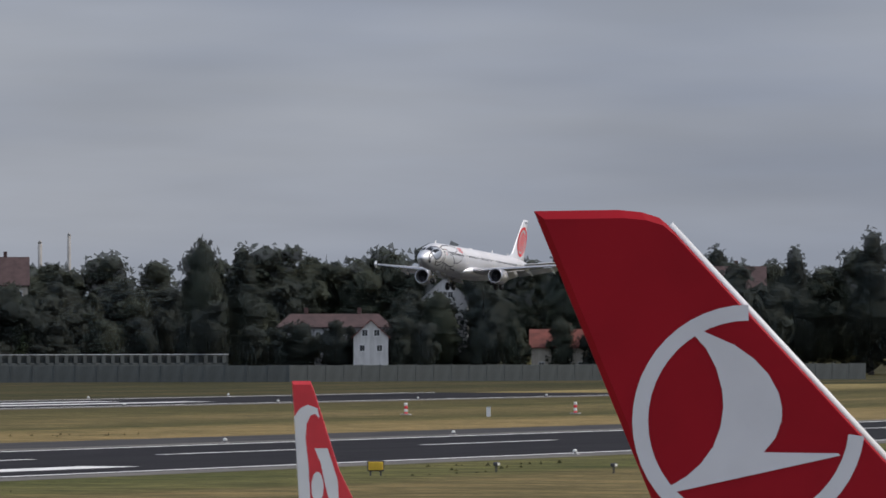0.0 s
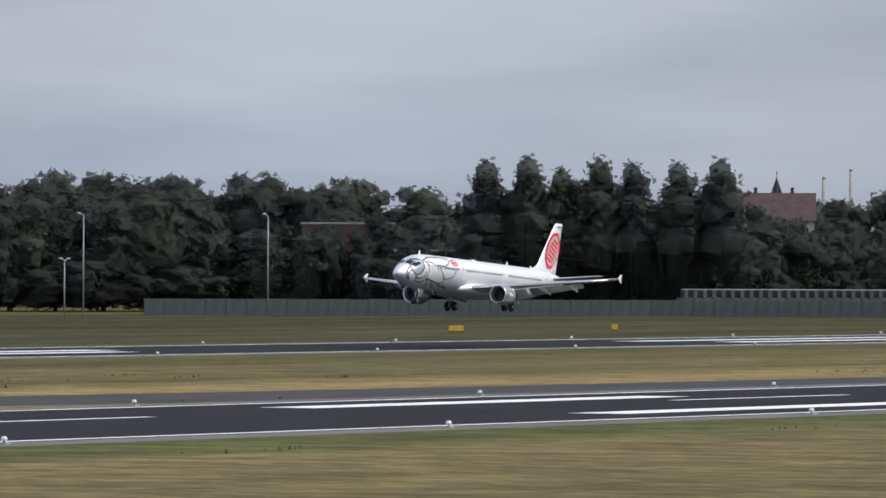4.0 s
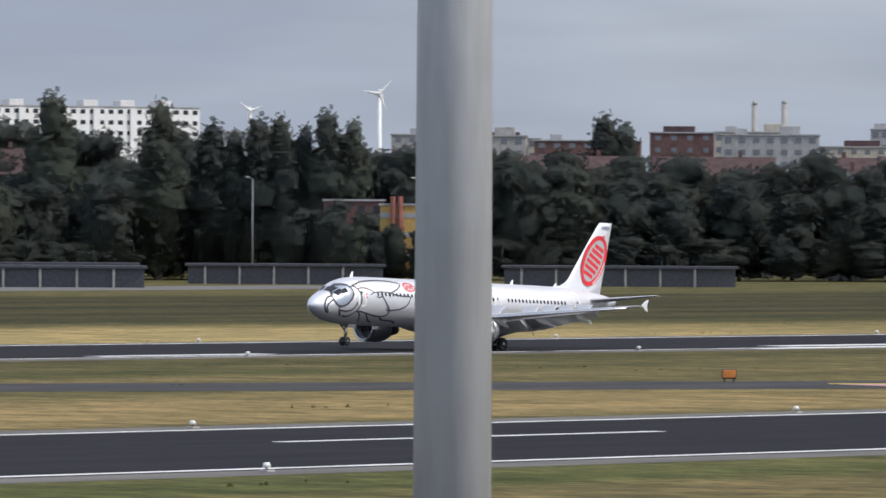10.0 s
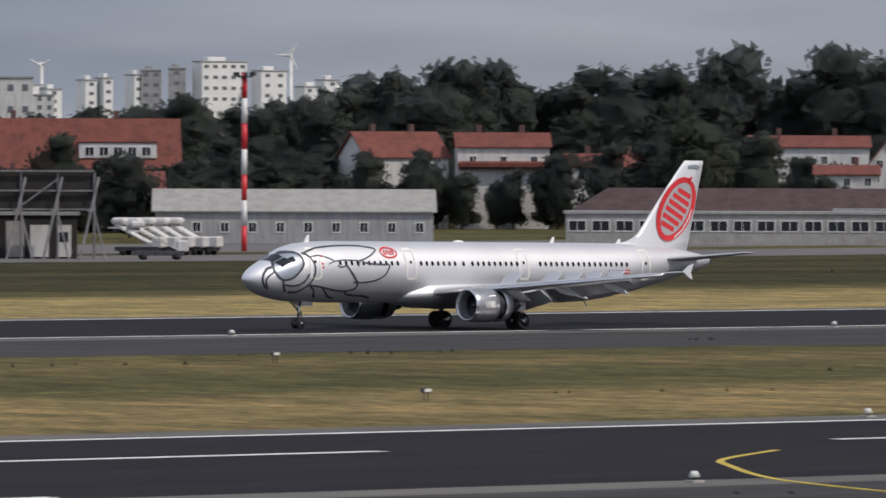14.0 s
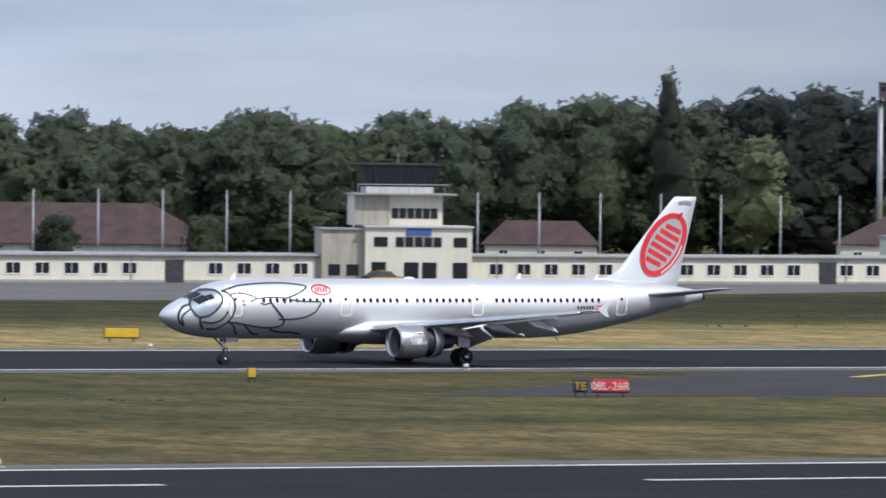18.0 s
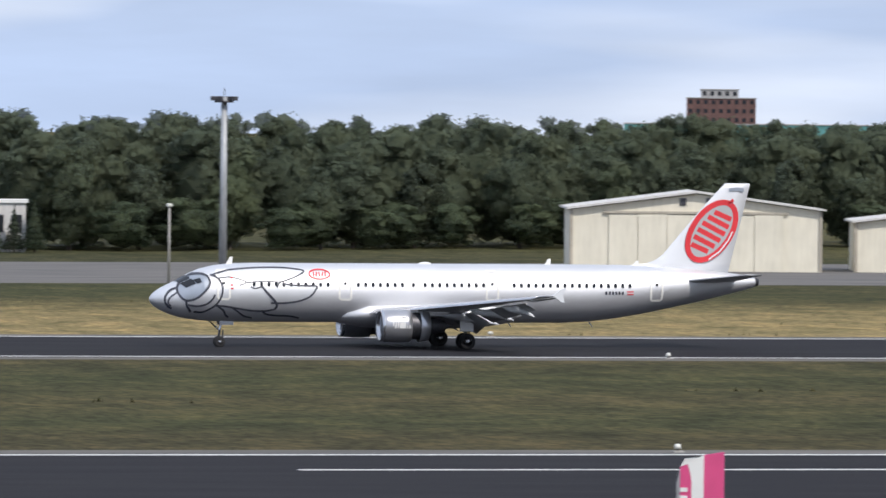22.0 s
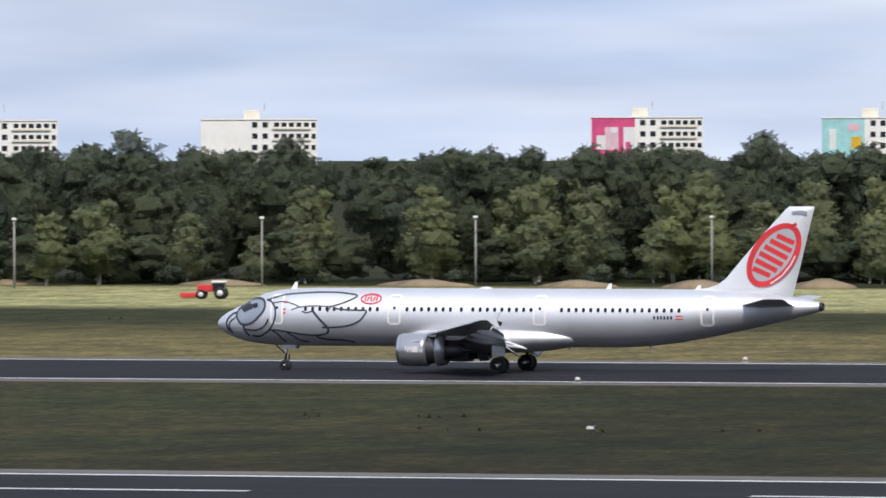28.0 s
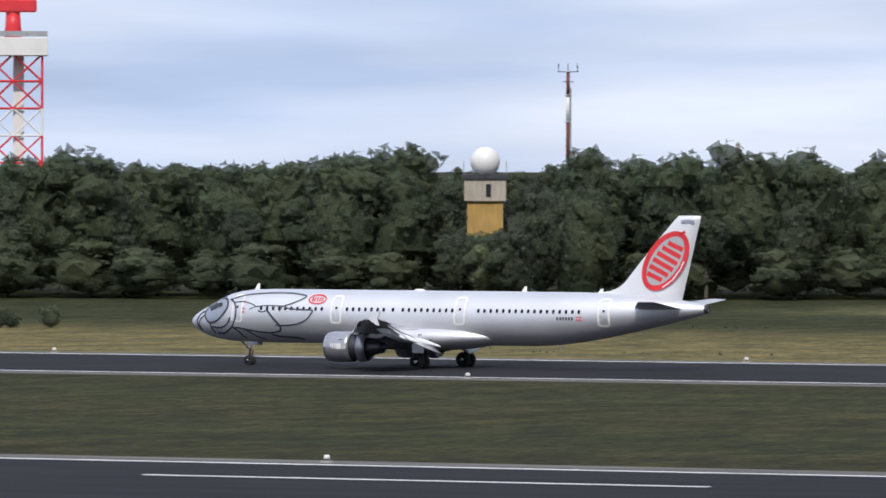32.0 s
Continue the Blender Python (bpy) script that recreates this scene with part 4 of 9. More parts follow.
def build_airliner():
    plane = thing("airliner", label="silver airliner with sketched insect nose and red oval fin emblem", category="airplane")
    rings = []
    xs = sorted(set([h[0] for h in HULL] + [float(x) for x in range(6, 44)]))
    for x in xs:
        rings.append(ring(x, *hull_at(x)))
    part("fuselage", smooth(loft(rings)), SILVER, plane, "silver fuselage")
    belly = [[(x - AFT, w * math.sin(a), z + h * math.cos(a)) for a in (2 * math.pi * i / 32 for i in range(32))]
             for x, w, z, h in ((13.0, 0.5, 2.1, 0.2), (14.0, 1.55, 2.3, 0.62), (15.5, 2.15, 2.4, 0.98), (18.0, 2.3, 2.4, 1.05), (22.0, 2.3, 2.4, 1.05), (24.5, 2.1, 2.42, 0.92), (26.5, 1.5, 2.45, 0.62), (28.0, 0.5, 2.3, 0.25))]
    part("belly_fairing", smooth(loft(belly)), SILVER, plane, "silver wing root fairing")
    for s in (-1, 1):
        wing(plane, s)
        engine(plane, s)
    tail(plane)
    landing_gear(plane)
    livery(plane)
    for x, h in ((5.5, 0.45), (28.7, 0.42), (35.2, 0.32)):
        bm = bmesh.new()
        rows = [[(x - AFT, -0.03, 5.85), (x - AFT, 0.03, 5.85), (x + 0.45 - AFT, 0.03, 5.85), (x + 0.45 - AFT, -0.03, 5.85)], [(x + 0.3 - AFT, -0.015, 5.9 + h), (x + 0.3 - AFT, 0.015, 5.9 + h), (x + 0.5 - AFT, 0.015, 5.9 + h), (x + 0.5 - AFT, -0.015, 5.9 + h)]]
        part("blade_aerial", loft(rows, True, bm), WHITE, plane, "white blade aerial")
    dome = bmesh.new()
    bmesh.ops.create_uvsphere(dome, u_segments=16, v_segments=8, radius=1, matrix=Matrix.Translation((19.95 - AFT, 0, 5.9)) @ Matrix.Diagonal((0.5, 0.3, 0.16, 1)))
    part("roof_dome", smooth(dome), WHITE, plane)
    for x in (26.0, 32.0):
        part("drain_mast", rod((x - AFT, -0.2, 1.85), (x + 0.25 - AFT, -0.2, 1.5), 0.06, 0.03, 6), WHITE, plane)
    return plane


airliner = build_airliner()

# ---- trees ----
def ball(sub):
    """Corners and faces of a round lump."""
    bm = bmesh.new()
    bmesh.ops.create_icosphere(bm, subdivisions=sub, radius=1.0)
    bm.verts.index_update()
    out = np.array([v.co[:] for v in bm.verts]), np.array([[v.index for v in f.verts] for f in bm.faces])
    bm.free()
    return out


LUMP = ball(1)


def crown_arrays(seed, lobes, n, size, corners=4):
    """A crown: a ragged core of lobes, thickly set with leaf clumps; corners, faces and the way each corner looks out of the crown."""
    rng = np.random.default_rng(seed)
    lobes = np.array(lobes, float)
    low, high = (lobes[:, 2] - lobes[:, 5]).min(), (lobes[:, 2] + lobes[:, 5]).max()
    wide = (np.hypot(lobes[:, 0], lobes[:, 1]) + lobes[:, 3]).max()
    verts, polys, base = [], [], 0

    def add(v, f):
        nonlocal base
        verts.append(v)
        polys.extend(map(tuple, (f + base).tolist()))
        base += len(v)
    bv, bf = LUMP
    for lob in lobes:
        add(lob[:3] + bv * (1 + rng.normal(0, 0.10, (len(bv), 1))) * lob[3:6] * 0.80, bf)
    weight = lobes[:, 3] * lobes[:, 5]
    lob = lobes[rng.choice(len(lobes), n, p=weight / weight.sum())]
    d = rng.normal(size=(n, 3))
    d[:, 2] += 0.2
    d /= np.linalg.norm(d, axis=1)[:, None]
    place = lob[:, :3] + d * lob[:, 3:6] * rng.uniform(0.74, 1.05, n)[:, None]
    nrm = d * 0.6 + rng.normal(size=(n, 3)) * 0.6
    nrm /= np.linalg.norm(nrm, axis=1)[:, None]
    ax = np.cross(nrm, rng.normal(size=(n, 3)))
    ax /= np.linalg.norm(ax, axis=1)[:, None]
    ay = np.cross(nrm, ax)
    s = size * rng.uniform(0.5, 1.3, n)[:, None]
    k = rng.uniform(0.55, 1.0, n)[:, None]
    ring_of = [place - ax * s, place + ay * s * k, place + ax * s * 0.9, place - ay * s * k] if corners == 4 else [place - ax * s - ay * s * k, place + ax * s - ay * s * 0.6, place + ay * s * 1.3]
    add(np.stack(ring_of, 1).reshape(-1, 3), np.arange(corners * n).reshape(n, corners))
    verts = np.concatenate(verts)
    outs = (verts - (0, 0, (low + high) / 2)) / (wide, wide, (high - low) / 2)
    outs[:, 2] += 0.15
    return verts, polys, outs / np.maximum(1e-6, np.linalg.norm(outs, axis=1))[:, None]


def lobes_of(kind, seed, h):
    """The lobes of a crown: place and half sizes."""
    r = random.Random(seed)
    out = []

    def mass(spine, small, r0, r1):
        """Large lobes up a spine of (height, half width), and small ones over them."""
        for z, w in spine:
            out.append((r.uniform(-0.05, 0.05) * h, r.uniform(-0.05, 0.05) * h, z * h, w * h, w * h, w * h * 0.95))
        big = list(out)
        for i in range(small):
            x, y, z, w, _, _ = big[i % len(big)]
            a, e = r.uniform(0, 6.28), r.uniform(-0.5, 1.1)
            q = h * r.uniform(r0, r1)
            out.append((x + math.cos(a) * math.cos(e) * w * 0.9, y + math.sin(a) * math.cos(e) * w * 0.9, z + math.sin(e) * w * 0.9, q, q, q * r.uniform(0.8, 1.0)))
    if kind == "poplar":
        for i in range(13):
            f = i / 12
            w = h * 0.095 * (0.55 + 0.9 * math.sin(math.pi * min(1, f * 0.72 + 0.24)))
            out.append((r.uniform(-0.25, 0.25) * w, r.uniform(-0.25, 0.25) * w, h * (0.12 + 0.76 * f), w, w, h * 0.125))
    elif kind == "spruce":
        for i in range(9):
            f = i / 8
            w = h * 0.20 * (1.02 - f)
            out.append((0, 0, h * (0.12 + 0.82 * f), w + 0.15, w + 0.15, h * 0.09))
    elif kind == "pine":
        mass([(0.52, 0.15), (0.68, 0.17), (0.82, 0.12)], 9, 0.07, 0.12)
    elif kind == "birch":
        mass([(0.20, 0.16), (0.36, 0.19), (0.54, 0.19), (0.72, 0.16), (0.87, 0.10)], 15, 0.06, 0.10)
    elif kind == "bush":
        mass([(0.35, 0.45), (0.55, 0.40)], 5, 0.22, 0.32)
    else:
        mass([(0.20, 0.20), (0.30, 0.22), (0.45, 0.26), (0.62, r.uniform(0.22, 0.27)), (0.78, r.uniform(0.15, 0.19))], 14, 0.08, 0.14)
    return out


def mesh_of(name, verts, faces, mat, outs):
    me = bpy.data.meshes.new(name)
    me.from_pydata(verts.tolist() if hasattr(verts, "tolist") else verts, [], faces)
    me.materials.append(mat)
    me.attributes.new("crown_out", "FLOAT_VECTOR", "POINT").data.foreach_set("vector", np.asarray(outs, np.float32).ravel())
    return me


TREE_KINDS, PLANTED = {}, set()


def tree_kind(key, kind, h, seed, leaf, bark, n, size):
    """A tree of that kind at the origin, to be copied; its crown's arrays are kept for the woods."""
    verts, faces, outs = crown_arrays(seed, lobes_of(kind, seed, h), n, size)
    root = thing(key[0])
    r = random.Random(seed)
    bm = bmesh.new()
    loft([[(x + rad * math.cos(a), rad * math.sin(a), z) for a in (math.pi * j / 4 for j in range(8))] for x, z, rad in ((0, -0.3, h * 0.02), (0.05, h * 0.15, h * 0.015), (0.1, h * 0.4, h * 0.012), (0.02, h * 0.85, h * 0.003))], True, bm)
    stem = len(bm.verts)
    for i in range(0 if kind in ("poplar", "spruce") else 6):
        a, z = r.uniform(0, 6.28), h * r.uniform(0.25, 0.65)
        rod((0, 0, z), (math.cos(a) * h * 0.14, math.sin(a) * h * 0.14, z + h * 0.14), h * 0.006, h * 0.002, 5, bm, False)
        bm.verts.ensure_lookup_table()
        limb = sorted(bm.verts[stem:], key=lambda v: v.co.z)[:2]
        fork = min(bm.verts[:stem], key=lambda v: (v.co - limb[0].co).length)
        bm.faces.new((limb[0], limb[1], fork))  # the limb grows out of the trunk
        stem = len(bm.verts)
    if kind != "bush":
        part("trunk", bm, bark, root)
    else:
        bm.free()
    part("crown", mesh_of("crown", verts, faces, leaf, outs), leaf, root)
    TREE_KINDS[key] = (root, h)


for i in range(6):
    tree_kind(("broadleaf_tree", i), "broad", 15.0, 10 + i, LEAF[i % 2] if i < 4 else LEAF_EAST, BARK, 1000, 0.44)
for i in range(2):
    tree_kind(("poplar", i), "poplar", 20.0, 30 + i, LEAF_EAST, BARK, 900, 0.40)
    tree_kind(("birch", i), "birch", 12.0, 40 + i, LEAF[2], PALE_BARK, 800, 0.34)
    tree_kind(("pine", i), "pine", 14.0, 50 + i, LEAF[3], BARK, 700, 0.36)
    tree_kind(("bush", i), "bush", 3.0, 70 + i, LEAF[i], BARK, 300, 0.17)
tree_kind(("copper_beech", 0), "broad", 10.0, 64, COPPER_LEAF, BARK, 700, 0.30)
tree_kind(("spruce", 0), "spruce", 15.0, 60, LEAF[3], BARK, 700, 0.36)
TREE_LABELS = {"copper_beech": "dark purple-leaved copper beech beside the offices", "broadleaf_tree": "dark green leafy tree at the airfield's edge", "poplar": "tall slim dark green poplar", "birch": "pale green birch with a light trunk", "pine": "dark green pine with a bare lower trunk",
               "bush": "low dark green bush on the grass", "spruce": "dark pointed spruce among leafy trees"}


def plant(kind, i, x, y, h, turn=0.0, wide=1.0):
    root, h0 = TREE_KINDS[kind, i]
    s = h / h0
    if (kind, i) not in PLANTED:
        PLANTED.add((kind, i))
        ob = root
        ob.matrix_basis = Matrix.LocRotScale((x, y, 0), Euler((0, 0, radians(turn))), (s * wide, s * wide, s))
    else:
        k = root.scale
        ob = copy_thing(root, Matrix.LocRotScale((x, y, 0), Euler((0, 0, radians(turn))), (s * wide / k[0], s * wide / k[1], s / k[2])))
    return tagged(ob, TREE_LABELS[kind], "bush" if kind == "bush" else "tree", kind.replace("_", " ") + "s by the airfield")


EDGE = [(-620, 745, 16.6), (-400, 800, 16.6), (-250, 888, 15.8), (-150, 903, 15.6), (0, 905, 15.6), (95, 898, 16), (180, 915, 15.5), (300, 975, 14.5), (420, 985, 14.5), (480, 996, 15), (560, 1015, 20.0), (640, 1020, 23.0), (690, 1024, 22.0), (760, 1030, 12), (870, 1060, 9), (1000, 1110, 12),
        (1110, 1140, 14.5), (1230, 1095, 18), (1400, 1075, 24), (1500, 1000, 24), (1600, 970, 27), (1740, 930, 27), (1795, 897, 28), (1815, 885, 20), (1880, 835, 19.5), (2050, 790, 22)]
BACK = [(980, 1480, 21), (1041, 1446, 21), (1170, 1372, 22.5), (1230, 1326, 24), (1290, 1280, 28), (1338, 1239, 30), (1385, 1198, 31), (1440, 1130, 28)]
EAST_RIDGE = [(1850, 1180, 30), (1880, 1110, 31), (1936, 1000, 31), (1985, 900, 28.5), (2023, 813, 28.5), (2060, 720, 29), (2090, 600, 30)]
NE_RIDGE = [(1000, 1285, 18), (1030, 1262, 20), (1060, 1239, 22), (1093, 1212, 28), (1120, 1190, 32), (1150, 1165, 33), (1185, 1130, 26)]
FAR_WEST = [(-1000, 1230, 13.5), (-600, 1290, 13.5), (0, 1330, 14.5), (250, 1330, 16), (500, 1330, 17.5), (800, 1250, 18)]
FAR_LINE = [(-1300, 1720, 13), (-500, 1800, 13), (300, 1800, 14), (900, 1620, 19)]


def length_of(line):
    return sum(math.hypot(b[0] - a[0], b[1] - a[1]) for a, b in zip(line, line[1:]))


def edge_at(s, line=EDGE):
    """A line of woods at s metres along it: place, height of the trees and the way back into the woods."""
    for (ax, ay, ah), (bx, by, bh) in zip(line, line[1:]):
        d = math.hypot(bx - ax, by - ay)
        if s <= d:
            f = s / d
            return ax + (bx - ax) * f, ay + (by - ay) * f, ah + (bh - ah) * f, (-(by - ay) / d, (bx - ax) / d)
        s -= d
    return None


CLEAR = []  # round spots kept free of trees: x, y, radius


def is_clear(x, y):
    return any((x - cx) ** 2 + (y - cy) ** 2 < r * r for cx, cy, r in CLEAR)


def screen(x, y, turn, w, d, h, cover, seed):
    """Trees close before a house, hiding that share of its front."""
    r = random.Random(seed)
    n = max(1, round(w * cover / (h * 0.42)))
    for i in range(n):
        q = (r.uniform(-0.5, 0.5) if n < 3 else (i + r.uniform(0.2, 0.8)) / n - 0.5) * w
        f = -d / 2 - r.uniform(4, 9)
        c, s = math.cos(radians(turn)), math.sin(radians(turn))
        plant("broadleaf_tree", r.randrange(4, 6), x + q * c - f * s, y + q * s + f * c, h * r.uniform(0.75, 1.1), r.uniform(0, 360), r.uniform(0.9, 1.15))


def front_trees():
    """The trees along the woods' front, each a thing of its own."""
    r = random.Random(7)
    s, total = 0.0, length_of(EDGE)
    while s < total:
        x, y, h, back = edge_at(s)
        kind = r.choices(["broadleaf_tree", "birch", "pine", "poplar", "spruce"], [3, 7, 2, 0.2, 0.6] if -330 < x < 60 else [2, 0.6, 8, 0.2, 1.6] if x < 60 else [8, 0.5 if x < 500 else 0.0, 0.5, 0.2, 0.2])[0]
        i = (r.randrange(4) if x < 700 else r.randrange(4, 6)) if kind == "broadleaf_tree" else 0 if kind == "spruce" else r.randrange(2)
        d = r.uniform(0, 8)
        px, py = x + back[0] * d, y + back[1] * d
        if not is_clear(px, py):
            plant(kind, i, px, py, h * (r.uniform(0.5, 0.82) if x < 60 else r.uniform(0.65, 1.0)), r.uniform(0, 360), r.uniform(1.0, 1.35))
        s += r.uniform(9.0, 14.0)


def woods():
    """The woods behind, joined."""
    r = random.Random(8)
    protos = [crown_arrays(100 + j, lobes_of("broad", 200 + j, 15.0), 800, 0.46, 3) for j in range(6)]
    sparse = [crown_arrays(140 + j, lobes_of("broad", 240 + j, 15.0), 680, 0.34, 3) for j in range(6)]
    tall = [crown_arrays(120 + j, lobes_of("broad", 220 + j, 15.0), 1000, 0.40, 3) for j in range(6)]
    total = length_of(EDGE)
    for name, line, s0, s1, depths in (("woods_pine", EDGE, 0, 300, (10, 24, 46)), ("woods_west", EDGE, 300, 760, (10, 24, 46)), ("woods_middle", EDGE, 760, 1300, (10, 28)), ("woods_north_east", EDGE, 1300, 2000, (9, 20)), ("woods_east", EDGE, 2000, total, (10, 24)),
                                       ("woods_ridge", EAST_RIDGE, 0, length_of(EAST_RIDGE), (0,)), ("woods_ridge", NE_RIDGE, 0, length_of(NE_RIDGE), (0,)), ("woods_undergrowth", EDGE, 0, 760, (1,)), ("woods_undergrowth", EDGE, 760, 1300, (2,)), ("woods_undergrowth", EDGE, 1300, total, (2,)), ("woods_back", BACK, 0, length_of(BACK), (0, 12)), ("woods_far", FAR_WEST, 0, length_of(FAR_WEST), (0,)), ("woods_farther", FAR_LINE, 0, length_of(FAR_LINE), (0,))):
        verts, faces, outs, base = [], [], [], 0
        for depth in depths:
            s = s0
            while s < s1:
                spot = edge_at(s, line)
                if spot is None:
                    break
                x, y, h, back = spot
                d = depth + r.uniform(-4, 4)
                px, py = x + back[0] * d, y + back[1] * d
                s += r.uniform(6.0, 9.5) * (1.0 if line is EDGE else 1.25)
                if is_clear(px, py):
                    continue
                v, f, o = (sparse if line in (FAR_WEST, FAR_LINE) or name == "woods_undergrowth" else tall if h > 21 else protos)[r.randrange(6)]
                k = (0.40 if name == "woods_undergrowth" else 1.0) * h * r.uniform(0.84, 1.08) / 15.0
                a = r.uniform(0, 6.28)
                wide = k * r.uniform(1.05, 1.35) * (1.8 if name == "woods_undergrowth" else 1.0)
                c, q = math.cos(a) * wide, math.sin(a) * wide
                verts.append(np.stack([v[:, 0] * c - v[:, 1] * q + px, v[:, 0] * q + v[:, 1] * c + py, v[:, 2] * k], 1))
                outs.append(np.stack([o[:, 0] * math.cos(a) - o[:, 1] * math.sin(a), o[:, 0] * math.sin(a) + o[:, 1] * math.cos(a), o[:, 2]], 1))
                faces.extend([tuple(n + base for n in g) for g in f])
                base += len(v)
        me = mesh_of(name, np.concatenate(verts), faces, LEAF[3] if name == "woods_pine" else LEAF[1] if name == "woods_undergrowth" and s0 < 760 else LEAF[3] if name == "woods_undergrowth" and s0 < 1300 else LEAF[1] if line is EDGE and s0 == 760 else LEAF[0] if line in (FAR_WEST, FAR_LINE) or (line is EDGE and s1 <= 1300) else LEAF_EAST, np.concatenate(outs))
        tagged(new(name, me), "dense dark green woods behind the airfield", "woods", "", "stuff")

# ---- markings, taxiways, lights and signs ----
def strip(name, line, width, z, mat, label, category, kind="structure"):
    """A paved strip or painted line along points (x, y)."""
    bm = bmesh.new()
    pts = [Vector(p) for p in line]
    rows = []
    for i, p in enumerate(pts):
        d = (pts[min(i + 1, len(pts) - 1)] - pts[max(i - 1, 0)]).normalized()
        side = Vector((-d.y, d.x)) * width / 2
        rows.append([bm.verts.new((q.x, q.y, h)) for q, h in ((p + side, z), (p - side, z), (p - side, z - 0.25), (p + side, z - 0.25))])
    for a, b in zip(rows, rows[1:]):
        for i in range(4):
            bm.faces.new((a[i], a[(i + 1) % 4], b[(i + 1) % 4], b[i]))
    bm.faces.new(rows[0])
    bm.faces.new(list(reversed(rows[-1])))
    bmesh.ops.recalc_face_normals(bm, faces=bm.faces)
    return tagged(part(name, bm, mat, None), label, category, "", kind)


def paved(name, outline, z, mat, label, category):
    """A paved area with that outline."""
    bm = bmesh.new()
    top = bm.faces.new([bm.verts.new((x, y, z)) for x, y in outline])
    low = bmesh.ops.extrude_face_region(bm, geom=[top])
    for v in low["geom"]:
        if isinstance(v, bmesh.types.BMVert):
            v.co.z -= 0.2
    bmesh.ops.recalc_face_normals(bm, faces=bm.faces)
    return tagged(part(name, bm, mat, None), label, category, "", "structure")


def pavements():
    taxi = "grey asphalt taxiway across the airfield grass"
    strip("taxiway", bow([(530, 511), (600, 478), (650, 452), (710, 424), (790, 406), (900, 397), (1120, 392)]), 24, 0.02, TAXI, taxi, "taxiway")
    paved("taxiway", [(352, 534), (300, 484), (330, 478), (420, 500), (520, 497), (640, 517), (660, 534)], 0.022, TAXI, taxi, "taxiway")
    paved("taxiway", [(225, 583), (320, 700), (350, 700), (262, 583)], 0.022, TAXI, taxi, "taxiway")
    paved("taxiway", [(345, 341), (361, 336), (367, 322), (362, 300), (330, 180), (375, 180), (402, 290), (405, 318), (413, 334), (424, 341)], 0.022, TAXI, taxi, "taxiway")
    strip("service_road", [(60, 775), (140, 775), (250, 783), (420, 775), (560, 845), (800, 850), (950, 880), (1150, 960), (1300, 975)], 42, 0.02, APRON, "grey concrete service road before the buildings", "road")
    paved("apron", [(130, 796), (470, 796), (700, 872), (1000, 930), (960, 985), (640, 930), (420, 880), (130, 850)], 0.015, APRON, "pale concrete apron before the hangars", "apron")
    for line in ([(412, 361), (403.5, 354.6), (399, 349), (393.5, 341), (390.5, 334.8), (386, 322)], [(424, 343.4), (419.5, 341.9), (415.2, 338.6), (411.6, 334.4), (408, 329), (405.2, 324), (403.6, 319), (402, 308)], [(424, 342.7), (419.9, 341.2), (415.9, 338.0), (412.4, 334.0), (408.8, 328.6), (406, 323.6), (404.4, 318.6), (402.8, 308)]):
        strip("taxi_line", bow(line), 0.32, 0.055, YELLOW_LINE, "yellow painted taxi line", "line")
    strip("taxi_line", bow([(372, 531), (356, 522), (349, 516)]), 0.9, 0.055, YELLOW_LINE, "yellow painted taxi line", "line")
    strip("taxi_line", bow([(673.4, 415.0), (681.1, 424.9), (685.8, 433.0), (680.5, 439.2)]), 1.0, 0.055, YELLOW_LINE, "yellow painted taxi line", "line")
    paved("taxi_mark", [(679.3, 437.5), (684.5, 433.6), (679.6, 424.6), (676.1, 428.5)], 0.047, PINK_LINE, "faded red painted mark on the taxiway", "line")


pavements()


def marking(x0, x1, y, width, mat=WHITE_LINE):
    return slab("runway_marking", x0, x1, y - width / 2, y + width / 2, 0.052, mat, "white painted runway mark", category="marking")


for i in range(-14, 22):
    x = 59.0 + 56.5 * i
    if x < 1180 and not 740 < x < 850:
        marking(x - 32, x, NEAR_Y + 6.5 if x < 330 else NEAR_Y + 5.0, 0.8)
for x0, x1, y, w in ((766, 822, 351, 4.2), (772, 834, 377, 4.2), (667, 692, 361.5, 1.7), (668, 688, 380.5, 1.7), (1008, 1078, 554, 4.6), (1016, 1092, 564, 4.6), (816, 836, 543, 3.6), (803, 826, 535.6, 3.0), (688, 708, 548, 2.2), (720, 742, 541, 2.2), (408, 428, 540, 2.2), (1240, 1330, 552, 5.0), (1240, 1330, 566, 5.0)):
    marking(x0, x1, y, w)


def edge_light(x, y, tall=0.45):
    ob = thing("edge_light", (x, y, 0), "small white runway edge light on a short stem", "light", "runway edge lights")
    part("stem", rod((0, 0, -0.1), (0, 0, tall * 0.5), 0.06, 0.05, 8), DARK_METAL, ob)
    part("lamp", smooth(rod((0, 0, tall * 0.5), (0, 0, tall), 0.20, 0.13, 12)), GLASS_LAMP, ob, "white glass lamp")
    part("base", box(0.55, 0.55, 0.12, (0, 0, 0), bevel=0.03), CONCRETE, ob)
    return ob


lights_at = [(x, y) for y in (338.6, 389.4) for x in [498 + 55 * i for i in range(-2, 12)] + [-198 + 61 * i for i in range(-3, 10)]]
lights_at += [(x, y) for y in (534.0, 584.0) for x in [678 + 53 * i for i in range(-5, 15)] + [24 + 61 * i for i in range(0, 6)] + [-136 - 62 * i for i in range(-2, 5)]]
first = None
for x, y in lights_at:
    if first is None:
        first = edge_light(x, y)
    else:
        copy_thing(first, pose(x, y, 0))


